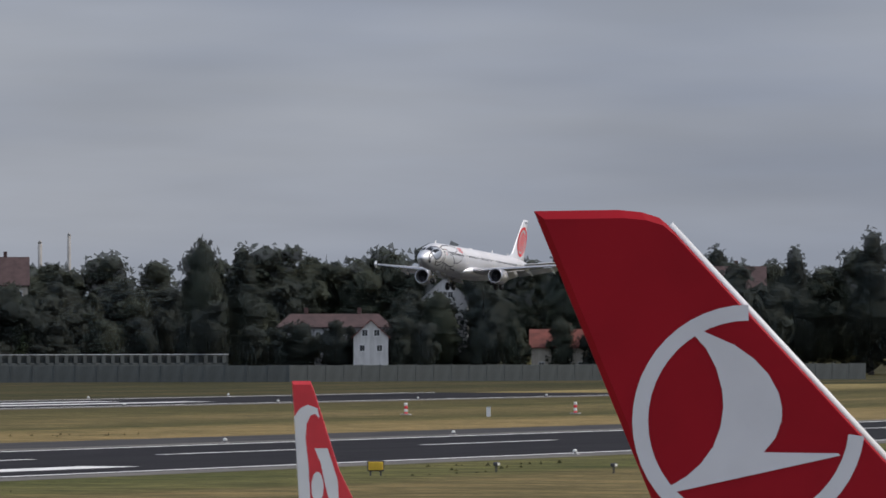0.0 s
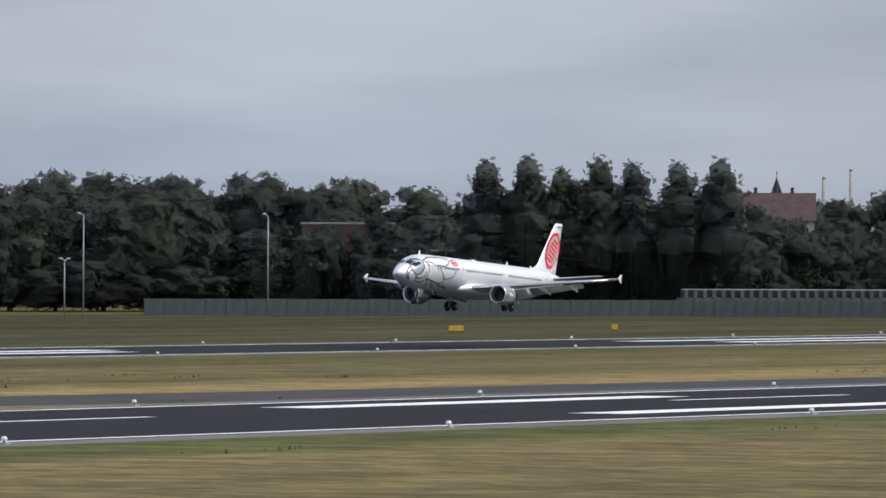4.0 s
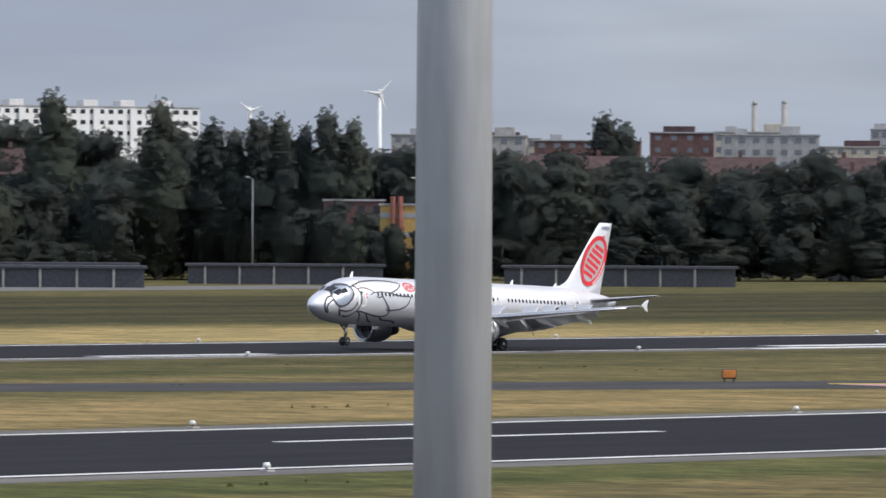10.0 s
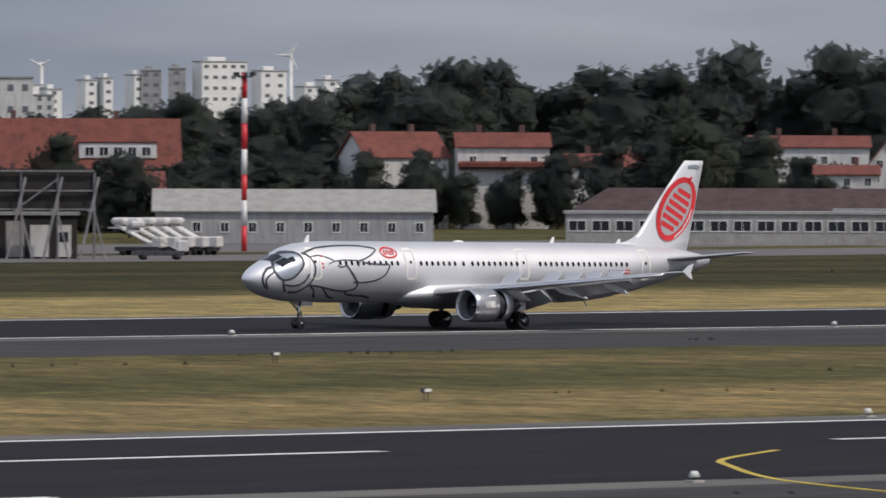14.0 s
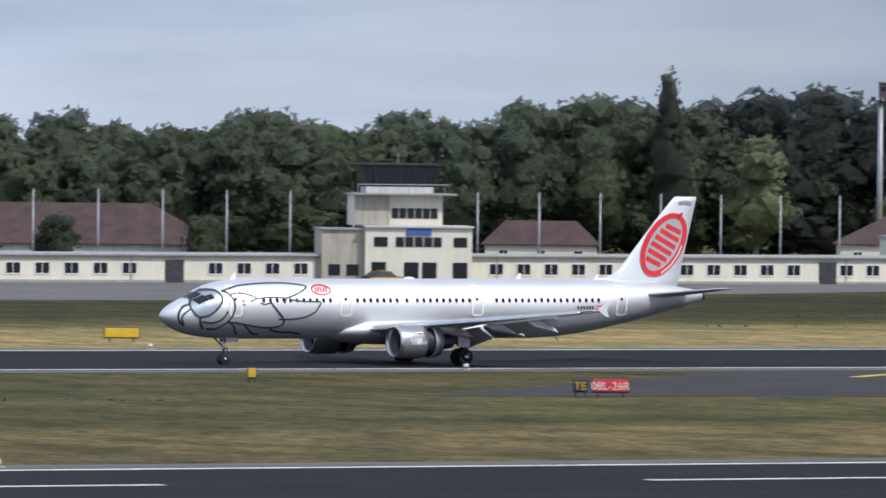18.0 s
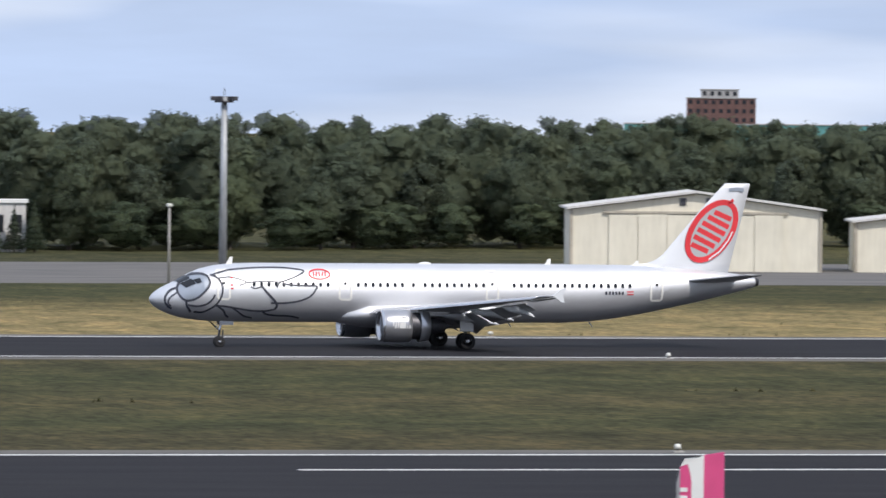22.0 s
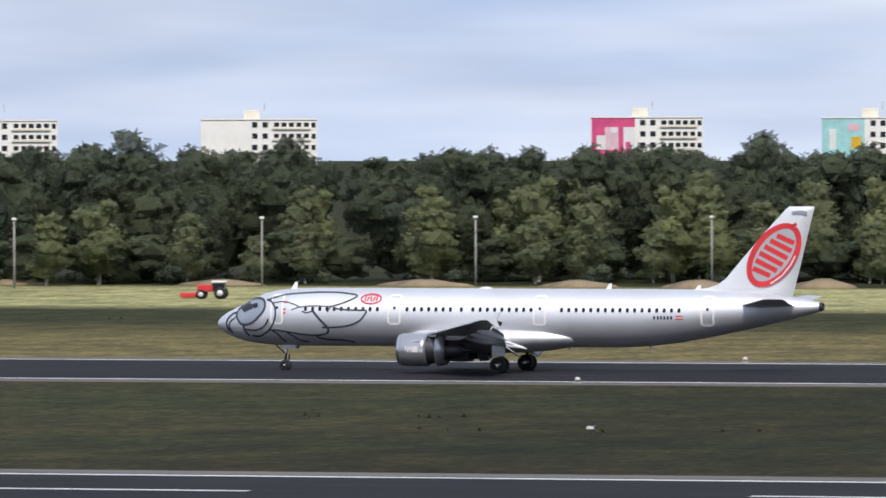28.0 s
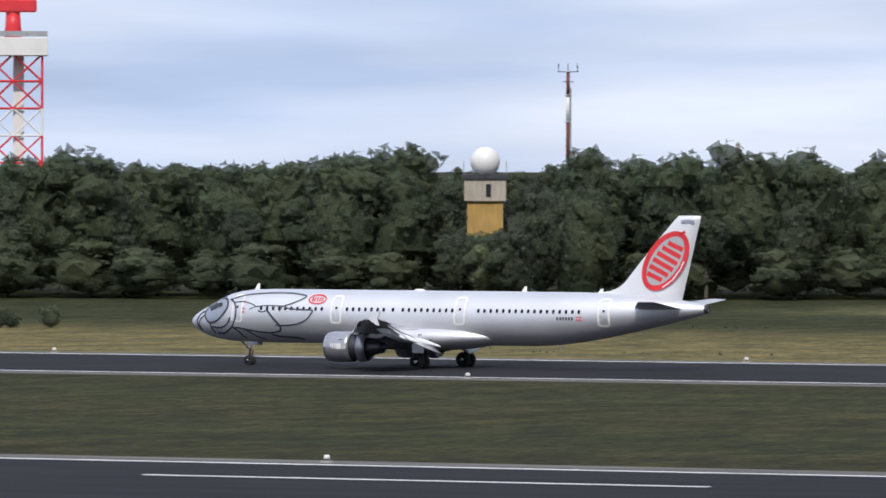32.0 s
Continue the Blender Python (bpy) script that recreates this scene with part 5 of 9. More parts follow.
def guidance_sign(x, y, w, h, face, label, turn=0.0, bars=False):
    ob = thing("taxi_sign", (x, y, 0), label, "sign", "airfield signs", turn=turn)
    part("panel", box(w, 0.35, h, (0, 0, 0.35), bevel=0.04), face, ob)
    part("frame", box(w + 0.14, 0.20, h + 0.14, (0, 0.04, 0.28), bevel=0.03), DARK_METAL, ob)
    for s in (-0.35, 0.35):
        part("leg", rod((s * w, 0, -0.1), (s * w, 0, 0.4), 0.06), DARK_METAL, ob)
    if bars:
        for i in range(8):
            part("bar", box(0.16, 0.03, h * 0.6, (-w * 0.38 + i * w * 0.105, -0.19, 0.35 + h * 0.2)), WHITE, ob, "white bar of lettering")
    return ob


guidance_sign(289.4, 619.5, 3.4, 0.75, YELLOW, "yellow taxiway sign board on the grass", -22)
guidance_sign(326.8, 708.6, 1.3, 0.6, ORANGE, "orange airfield sign board on the grass", -24)
guidance_sign(337, 606, 2.6, 0.7, YELLOW, "yellow taxiway sign board on the grass", -22)
guidance_sign(315.8, 427.2, 3.6, 0.8, YELLOW, "yellow taxiway sign board on the grass", -30)
guidance_sign(372.8, 417.3, 2.3, 0.75, YELLOW, "yellow taxiway sign board on the grass", -35)
guidance_sign(589.2, 437.9, 2.2, 0.75, ORANGE, "orange taxiway sign board seen edge on", -20)
def sign_text(body, size, mat, name="lettering"):
    """Raised lettering on a sign's face."""
    data = bpy.data.curves.new(name, "FONT")
    data.body, data.size, data.align_x, data.extrude = body, size, "CENTER", 0.01
    data.materials.append(mat)
    return data


def lettered_sign(x, y, w, h, face, ink, body, label, turn):
    ob = guidance_sign(x, y, w, h, face, label, turn)
    words = new("lettering", sign_text(body, h * 0.92, ink))
    words.parent = ob
    words.matrix_basis = pose(0, -0.20, 0.35 + h * 0.17, 90, 0, 0)
    return ob


lettered_sign(310.5, 479.6, 2.2, 0.75, RED, WHITE, "08L-26R", "red runway sign board with white lettering", -29)
lettered_sign(308.9, 480.5, 0.8, 0.72, DARK_METAL, YELLOW, "TE", "dark sign board with yellow letters beside the red one", -29)
guidance_sign(678, 446, 0.9, 0.55, ORANGE, "orange airfield marker box on the grass", -54)
guidance_sign(668, 403, 0.55, 0.45, ORANGE, "orange airfield marker box on the grass", -57)
guidance_sign(1333, 636, 2.2, 0.8, YELLOW, "yellow taxiway sign board on the grass", -63)
guidance_sign(1381, 633, 0.9, 0.8, YELLOW, "yellow taxiway sign board on the grass", -63)
guidance_sign(795, 321, 0.95, 0.55, YELLOW, "small yellow marker box on the grass", -68)
guidance_sign(300.7, 509.2, 0.5, 0.6, YELLOW, "small yellow marker post on the grass", -27)


def frangible_marker(x, y, h, label, bands=5, w=0.22):
    """A low red and white banded post."""
    ob = thing("marker_post", (x, y, 0), label, "marker", "banded marker posts")
    for i in range(bands):
        part("band", smooth(rod((0, 0, h * i / bands), (0, 0, h * (i + 1) / bands), w, w, 12)), RED if i % 2 == 0 else WHITE, ob, "red band" if i % 2 == 0 else "white band")
    part("foot", box(1.0, 1.0, 0.15, (0, 0, 0), bevel=0.04), CONCRETE, ob)
    return ob


for x, y in ((205.0, 468.7), (206.5, 452.0)):
    post = frangible_marker(x, y, 1.9, "red and white banded marker post on the grass", 5, 0.13)
    part("vane", smooth(rod((-0.35, 0, 2.45), (0.25, 0, 2.25), 0.09, 0.07, 8)), ORANGE, post, "faded orange vane")
    part("stem", rod((0, 0, 1.9), (0, 0, 2.4), 0.03), DARK_METAL, post)
for x, y in ((1165.5, 459.4), (1182.3, 445.0)):
    frangible_marker(x, y, 1.4, "red and white banded marker post on the grass", 4, 0.2)
ob = thing("equipment_box", (205.7, 459.8, 0), "small pale grey equipment cabinet on the grass", "cabinet", turn=-24)
part("cabinet_body", box(0.75, 0.6, 1.05, bevel=0.03), WHITE_WALL, ob)
part("cabinet_lid", box(0.85, 0.7, 0.07, (0, 0, 1.05), bevel=0.02), GALV, ob)
ob = thing("equipment_box", (1149.9, 443.7, 0), "white upright equipment cabinet on the grass", "cabinet", turn=-68)
part("cabinet_body", box(0.45, 0.45, 1.05, bevel=0.03), WHITE, ob)
part("cabinet_lid", box(0.55, 0.55, 0.07, (0, 0, 1.05), bevel=0.02), GALV, ob)


def approach_bar(x, y):
    ob = thing("approach_light", (x, y, 0), "low dark approach light on two legs", "light", "approach lights")
    for s in (-0.12, 0.12):
        part("leg", rod((s, 0, -0.1), (s, 0, 0.45), 0.03), DARK_METAL, ob)
    part("lamp", box(0.5, 0.3, 0.25, (0, 0, 0.42), bevel=0.05), DARK_METAL, ob)
    part("lens", box(0.4, 0.04, 0.16, (0, -0.165, 0.46)), GLASS_LAMP, ob)
    return ob


for x, y in ((809.5, 318.0), (807.6, 309.1), (900, 492), (915, 497), (930, 502), (945, 507), (442, 420), (329, 476), (245.8, 463.3), (259.6, 462.5), (-111.5, 440.8), (-60, 438), (560, 470), (480, 480)):
    approach_bar(x, y)


def tufts():
    """Taller weeds that stand over the mown grass."""
    r = random.Random(5)
    verts, faces, base = [], [], 0
    for k in range(140):
        x, y = r.uniform(-330, 1000), r.choice([r.uniform(393, 528), r.uniform(590, 735), r.uniform(393, 528), r.uniform(300, 334)])
        spread, h = r.uniform(2.0, 9.0), r.uniform(0.10, 0.32)
        for i in range(7):
            px, py = x + r.gauss(0, spread), y + r.gauss(0, 0.6)
            a, w = r.uniform(0, 6.28), r.uniform(0.08, 0.22)
            verts += [(px - w * math.cos(a), py - w * math.sin(a), 0), (px + w * math.cos(a), py + w * math.sin(a), 0), (px + r.uniform(-0.1, 0.1), py, h * r.uniform(0.6, 1.2))]
            faces.append((base, base + 1, base + 2))
            base += 3
    tagged(new("weeds", mesh_of("weeds", verts, faces, WEED, np.tile((0.0, 0.0, 1.0), (len(verts), 1)))), "taller green weeds in the mown grass", "weeds", "", "stuff")


WEED = leaf_mat("weeds leaf", (0.10, 0.11, 0.045), (0.13, 0.13, 0.06), (0.2, 0.17, 0.09), 0.1)
tufts()

# ---- buildings round the airfield ----
PANES = {}


# far windows: the haze before them is put into a paler glass colour
HAZE_GLASS = plain("window glass paled for haze", (0.15, 0.16, 0.18), 0.25, 0, 0.1, 1.0)


def pane_mesh(w, h, mat, deep=0.10):
    key = (round(w, 2), round(h, 2), mat.name)
    if key not in PANES:
        bm = box(w, deep, h)
        me = bpy.data.meshes.new("window")
        bm.to_mesh(me)
        bm.free()
        me.materials.append(mat)
        PANES[key] = me
    return PANES[key]


def frame_mesh(w, h):
    key = ("frame", round(w, 2), round(h, 2))
    if key not in PANES:
        bm = bmesh.new()
        for sx, sz, x, z in ((w + 0.24, 0.12, 0, -0.12), (w + 0.24, 0.12, 0, h), (0.12, h, -w / 2 - 0.06, 0), (0.12, h, w / 2 + 0.06, 0), (0.07, h, 0, 0)):
            box(sx, 0.14, sz, (x, 0, z), bm=bm)
        me = bpy.data.meshes.new("window_frame")
        bm.to_mesh(me)
        bm.free()
        me.materials.append(WHITE)
        PANES[key] = me
    return PANES[key]


def window_row(parent, y, z, xs, w, h, frames=False, mat=None):
    for x in xs:
        win = part("window", pane_mesh(w, h, mat or BLACK_GLASS), BLACK_GLASS, parent)
        win.location = (x, y, z)
        if frames:
            part("window_frame", frame_mesh(w, h), WHITE, win)


def spread(x0, x1, n):
    return [x0 + (x1 - x0) * (i + 0.5) / n for i in range(n)]


def block(name, x, y, turn, w, d, h, wall, label, floors=0, cols=0, roof=None, win=(1.2, 1.3), group="", frames=False, base=0.6, category="building", sides=True):
    """A flat-roofed building; its front faces the airfield."""
    ob = thing(name, (x, y, 0), label, category, group, turn=turn)
    part("wall", box(w, d, h, (0, 0, -0.3), bevel=0.05), wall, ob)
    part("roof", box(w + 0.5, d + 0.5, 0.35, (0, 0, h - 0.3)), roof or GREY_WALL, ob, "flat roof edge")
    step = (h - base) / max(1, floors)
    for f in range(floors):
        if h > 19 and base + f * step < h - 14:
            continue  # hidden by the trees before it
        window_row(ob, -d / 2 - 0.02, base + f * step + (step - win[1]) * 0.5, spread(-w / 2, w / 2, cols), win[0], win[1], frames, HAZE_GLASS if group == "skyline blocks" else None)
    return ob


def gabled(name, x, y, turn, w, d, eave, ridge, wall, roof, label, floors=1, cols=4, along=True, win=(1.0, 1.2), chimney=True, hip=0.0, frames=True, category="house", group=""):
    """A house with a pitched roof; along: the ridge runs across the view."""
    ob = thing(name, (x, y, 0), label, category, group, turn=turn)
    bm = box(w, d, eave + 0.3, (0, 0, -0.3))
    if not hip:
        a, b = ((w / 2, d / 2) if along else (d / 2, w / 2))
        for s in (-1, 1):
            tri = [(s * (a - 0.02), -b, eave), (s * (a - 0.02), b, eave), (s * (a - 0.02), 0, ridge - 0.1)]
            tri = tri if along else [(q[1], q[0], q[2]) for q in tri]
            bm.faces.new([bm.verts.new(q) for q in tri])
    part("wall", bm, wall, ob)
    bm = bmesh.new()
    o = 0.45
    a, b = (w / 2 + o, d / 2 + o) if along else (d / 2 + o, w / 2 + o)
    r = a - hip
    top = [(-r, 0, ridge), (r, 0, ridge)]
    low = [(-a, -b, eave - 0.1), (a, -b, eave - 0.1), (a, b, eave - 0.1), (-a, b, eave - 0.1)]
    pts = [bm.verts.new((p[0], p[1], p[2]) if along else (p[1], p[0], p[2])) for p in low + top]
    under = [bm.verts.new((v.co.x, v.co.y, v.co.z - 0.18)) for v in pts]
    for f in ((0, 1, 5, 4), (2, 3, 4, 5), (1, 2, 5), (3, 0, 4)) if hip else ((0, 1, 5, 4), (2, 3, 4, 5)):
        bm.faces.new([pts[i] for i in f])
        bm.faces.new([under[i] for i in reversed(f)])
    for i, j in ((0, 1), (1, 2), (2, 3), (3, 0)) if hip else ((0, 1), (2, 3), (1, 5), (5, 2), (3, 4), (4, 0)):
        bm.faces.new((pts[i], under[i], under[j], pts[j]))
    bmesh.ops.recalc_face_normals(bm, faces=bm.faces)
    part("roof", bm, roof, ob, "pitched tiled roof")
    step = eave / floors
    for f in range(floors):
        window_row(ob, -d / 2 - 0.02, f * step + step * 0.35, spread(-w / 2, w / 2, cols), win[0], min(win[1], step * 0.55), frames)
    if not along and ridge - eave > 2.5:
        window_row(ob, -d / 2 - 0.02, eave + 0.3, (0,) if w < 7 else (-1.2, 1.2), win[0], win[1], frames)
    if chimney:
        for cx in ((-w * 0.25, w * 0.22) if along and w > 12 else (0.15 * w,)):
            part("chimney", box(0.8, 0.8, 1.8, (cx, 0.3, ridge - 0.6), bevel=0.03), BROWN_WALL, ob)
    return ob


def lamp_post(x, y, h, label="pale concrete lamp post by the airfield's edge", head=0.5, mat=None, arms=0):
    ob = thing("street_lamp", (x, y, 0), label, "lamp post", "lamp posts")
    part("post", smooth(rod((0, 0, -0.3), (0, 0, h), 0.14 if arms == 0 else 0.11, 0.10 if arms == 0 else 0.07, 10)), mat or CONCRETE, ob)
    if arms:
        for s in (-1, 1)[:arms]:
            part("arm", rod((0, 0, h - 0.1), (s * 1.2, 0, h + 0.3), 0.05), GALV, ob)
            part("lamp_head", box(0.9, 0.3, 0.16, (s * 1.5, 0, h + 0.25), bevel=0.04), GLASS_LAMP, ob)
    else:
        part("lamp_head", box(head, 0.5, 0.32, (0, 0, h), bevel=0.08), GLASS_LAMP, ob, "white lamp head")
    return ob


def flood_mast(x, y, h, mat=None, r=0.42, label="tall grey floodlight mast with a ring of lamps", banded=False, top=True):
    ob = thing("floodlight_mast", (x, y, 0), label, "mast", "floodlight masts")
    if banded:
        n = 7
        for i in range(n):
            z0, z1 = h * i / n, h * (i + 1) / n
            part("band", smooth(rod((0, 0, z0), (0, 0, z1), r, r * 0.95, 14)), RED if i % 2 == (n + 1) % 2 else WHITE, ob, "red band" if i % 2 == (n + 1) % 2 else "white band")
    else:
        part("shaft", smooth(rod((0, 0, -0.3), (0, 0, h), r, r * 0.75, 16)), mat or GALV, ob)
    if top:
        part("platform", smooth(rod((0, 0, h - 0.6), (0, 0, h - 0.4), 1.0, 1.0, 16)), DARK_METAL, ob)
        for i in range(6):
            a = i * math.pi / 3
            part("floodlight", box(0.55, 0.4, 0.45, (1.15 * math.cos(a), 1.15 * math.sin(a), h - 0.4), math.degrees(a), bevel=0.05), DARK_METAL, ob)
        part("rod", rod((0, 0, h - 0.4), (0, 0, h + 0.9), 0.04), DARK_METAL, ob)
    return ob


def pole(name, x, y, h, r, mat, label, category="pole", group=""):
    ob = thing(name, (x, y, 0), label, category, group)
    part("shaft", smooth(rod((0, 0, -0.2), (0, 0, h), r, r * 0.8, 10)), mat, ob)
    part("cap", smooth(rod((0, 0, h), (0, 0, h + r), r * 0.9, r * 0.3, 10)), mat, ob)
    return ob


def banded_mast(x, y, h, r, n, label, box_foot=False, turn=0.0):
    ob = thing("obstacle_mast", (x, y, 0), label, "mast", "red and white masts", turn=turn)
    z = 0.0
    for i in range(n):
        f0, f1 = i / n, (i + 1) / n
        part("band", smooth(rod((0, 0, h * f0), (0, 0, h * f1), r * (1 - 0.6 * f0), r * (1 - 0.6 * f1), 12)), RED if i % 2 == (n + 1) % 2 else WHITE, ob, "red band" if i % 2 == (n + 1) % 2 else "white band")
    part("tip", rod((0, 0, h), (0, 0, h + 0.8), 0.06), DARK_METAL, ob)
    if box_foot:
        for i in range(5):
            part("foot_panel", box(1.0, 2.0, 2.4, (-4.4 + i, 0, 0)), RED if i % 2 == 0 else WHITE, ob, "red panel" if i % 2 == 0 else "white panel")
    return ob


def lattice_mast(x, y, h, label, w=0.55, bands=True):
    """A slim guyed lattice aerial, painted red and white at its top."""
    ob = thing("aerial_mast", (x, y, 0), label, "mast", "lattice aerials")
    n = max(6, int(h / 3))
    for i in range(n):
        z0, z1 = h * i / n, h * (i + 1) / n
        bm = bmesh.new()
        legs = [(w * math.cos(a) * 0.5, w * math.sin(a) * 0.5) for a in (0.5, 2.6, 4.7)]
        for k in range(3):
            (ax, ay), (bx, by) = legs[k], legs[(k + 1) % 3]
            rod((ax, ay, z0), (ax, ay, z1), 0.07, None, 5, bm, False)
            rod((ax, ay, z0), (bx, by, (z0 + z1) / 2), 0.04, None, 4, bm, False)
            rod((bx, by, (z0 + z1) / 2), (ax, ay, z1), 0.04, None, 4, bm, False)
        top = i / n
        mat = (RED if (n - i) % 2 else WHITE) if bands and top > 0.55 else GALV
        part("lattice_section", bm, mat, ob)
    part("cross_arm", rod((-0.9, 0, h), (0.9, 0, h), 0.05), DARK_METAL, ob)
    part("tip", rod((0, 0, h), (0, 0, h + 1.0), 0.04), DARK_METAL, ob)
    return ob


def pole_mast(x, y, h, label, r=0.25):
    """A slim steel pole, grey below and banded red and white above, with small cross arms."""
    ob = thing("aerial_mast", (x, y, 0), label, "mast", "slim aerials")
    for f0, f1, mat, nm in ((-0.01, 0.36, GALV, "grey shaft"), (0.36, 0.56, GALV, "grey shaft"), (0.56, 0.75, RED_ROOF, "dark red band"), (0.75, 0.87, WHITE, "white band"), (0.87, 0.975, RED_ROOF, "dark red band")):
        part("shaft_section", smooth(rod((0, 0, h * f0), (0, 0, h * f1), r * (1.15 - 0.35 * f0), r * (1.15 - 0.35 * f1), 12)), mat, ob, nm)
        part("flange", smooth(rod((0, 0, h * f1 - 0.06), (0, 0, h * f1 + 0.06), r * 1.35, r * 1.35, 12)), GALV, ob)
    part("cable_tray", box(0.12, 0.2, h * 0.9, (r + 0.08, 0, 0.1)), GALV, ob)
    for z, k in ((0.975, 1.3), (0.93, 0.7)):
        part("cross_arm", rod((-k, 0, h * z), (k, 0, h * z), 0.05), DARK_METAL, ob)
    for s in (-1.25, 0.0, 1.25):
        part("tip", rod((s, 0, h * 0.975), (s, 0, h * 1.0 + 0.3), 0.05), DARK_METAL, ob)
    return ob


def turbine(x, y, h, turn, spin, r):
    ob = thing("wind_turbine", (x, y, 0), "white wind turbine on the far skyline", "wind turbine", "wind turbines", turn=turn)
    part("tower", smooth(rod((0, 0, 0), (0, 0, h), h * 0.022, h * 0.012, 12)), WHITE, ob)
    part("nacelle", box(h * 0.02, h * 0.09, h * 0.03, (0, 0, h), bevel=0.2), WHITE, ob)
    for i in range(3):
        a = radians(spin + 120 * i)
        part("blade", rod((0, -h * 0.05, h), (r * math.sin(a), -h * 0.05, h + r * math.cos(a)), h * 0.013, h * 0.002, 6), WHITE, ob)
    return ob


def spire_tower(x, y, turn, w, tower_h, top, label, wall, n=4):
    ob = thing("church_tower", (x, y, 0), label, "church", turn=turn)
    part("tower", box(w, w, tower_h, bevel=0.1), wall, ob)
    part("spire", rod((0, 0, tower_h), (0, 0, top), w * 0.66, 0.06, 8), SLATE, ob, "dark slate spire")
    part("cross", rod((0, 0, top - 0.3), (0, 0, top + 1.5), 0.08), DARK_METAL, ob)
    for s in (-1, 1):
        part("corner_turret", rod((s * w * 0.42, -w * 0.42, tower_h), (s * w * 0.42, -w * 0.42, tower_h + w * 0.7), w * 0.13, 0.03, 6), SLATE, ob)
    return ob

# ---- east end: houses and poplars behind the noise wall ----
def noise_wall(name, line, h, mat, label, panel=4.0):
    """A wall of concrete panels between posts."""
    for (ax, ay), (bx, by) in zip(line, line[1:]):
        d = math.hypot(bx - ax, by - ay)
        turn = math.degrees(math.atan2(by - ay, bx - ax))
        ob = thing(name, ((ax + bx) / 2, (ay + by) / 2, 0), label, "wall", kind="structure", turn=turn)
        n = max(2, int(d / panel))
        me = bpy.data.meshes.new("panel")
        bm = box(d / n - 0.16, 0.18, h, (0, 0, -0.2), bevel=0.02)
        bm.to_mesh(me)
        bm.free()
        me.materials.append(mat)
        pm = bpy.data.meshes.new("post")
        bm = box(0.26, 0.30, h + 0.15, (0, 0, -0.2))
        bm.to_mesh(pm)
        bm.free()
        pm.materials.append(mat)
        for i in range(n):
            q = part("panel", me, mat, ob)
            q.location = (-d / 2 + (i + 0.5) * d / n, 0, 0.04 * math.sin(i * 2.4))
            q = part("post", pm, mat, ob)
            q.location = (-d / 2 + i * d / n, 0, 0)


PANEL_GREEN = plain("grey-green panels", (0.080, 0.091, 0.088), 0.85, 0, 0.12, 0.25, 0.3)
FENCE_DARK = plain("dark grey-green panels", (0.035, 0.040, 0.038), 0.85, 0, 0.12, 0.25, 0.3)
noise_wall("noise_wall", [(1662, 862), (1724, 783), (1768, 712), (1872, 628)], 3.4, PANEL_GREEN, "grey concrete noise wall along the airfield's edge")
noise_wall("noise_wall", [(1408, 940), (1440, 893), (1476, 833)], 2.6, FENCE_DARK, "dark grey-green panel wall along the airfield's edge")
rail = thing("viaduct_railing", (1797, 772, 0), "pale railing of a road above the noise wall", "railing", turn=-46)
part("deck", box(72, 3.0, 3.5, (0, 2.5, 0), bevel=0.1), PANEL_GREEN, rail)
part("parapet", box(72, 0.1, 1.5, (0, 1.35, 3.45)), FENCE_DARK, rail, "dark mesh parapet")
part("rail_top", box(72, 0.2, 0.16, (0, 1.0, 5.1), bevel=0.05), GALV, rail)
for i in range(36):
    part("baluster", box(0.8, 0.2, 1.6, (-35 + i * 2.0, 1.0, 3.45)), PANEL_GREEN, rail)
CLEAR += [(751, 925, 9), (1846, 735, 12), (1767, 868, 7), (1857, 690, 8), (1350, 1016, 16), (1367, 1044, 8), (950, 1128, 15), (1019, 1118, 14), (1097, 1123, 10), (1068, 1081, 8), (1041, 1105, 8), (889, 1127, 9), (1264, 1178, 14), (1298, 1143, 10), (1297, 1150, 12),
          (868, 970, 30), (965, 985, 40), (912, 935, 40), (767, 1004, 16), (465, 930, 36), (605, 930, 26), (165, 918, 14)]
SCREENS_EAST = ((1846, 733, -69, 40, 9, 13, 0.9), (1830, 765, -69, 30, 9, 15, 0.9), (1860, 690, -70, 40, 9, 14, 0.8), (1767, 871, -63, 34, 10, 20, 1.5), (1765, 851, -64, 30, 9, 16, 1.4), (1951, 856, -66, 30, 12, 24, 1.0), (1990, 700, -71, 34, 10, 23, 1.1), (1988, 762, -70, 26, 14, 21, 1.0))
SCREENS_MIDDLE = ((1590, 1028, -56, 32, 16, 20, 0.7), (1500, 1130, -53, 22, 10, 18, 0.8), (1522, 1108, -53, 22, 10, 18, 0.8), (1545, 1090, -53, 24, 10, 18, 0.9), (1566, 1066, -53, 22, 10, 18, 0.9), (1588, 1045, -53, 20, 10, 18, 0.9), (1538, 942, -58, 66, 9, 9.5, 1.25), (1440, 866, -58, 24, 6, 3.0, 0.4), (1350, 1016, -51, 17, 10, 11, 1.3), (1367, 1044, -51, 20, 8, 18, 1.1))
SCREENS_NORTH = ((1297, 1150, -46, 21, 11, 17, 0.8), (1415, 1170, -48, 17, 11, 21, 0.8), (1264, 1178, -45, 28, 12, 17, 0.9), (1097, 1123, -40, 20, 9, 13, 0.8), (1066, 1083, -42, 10, 8, 9, 0.9), (1041, 1105, -38, 10, 9, 11, 0.8), (1019, 1118, -36, 32, 9, 9.5, 1.0), (950, 1128, -34, 34, 10, 9.5, 0.9), (889, 1127, -33, 15, 9, 9.5, 0.9), (925, 1096, -35, 30, 8, 7, 0.9))
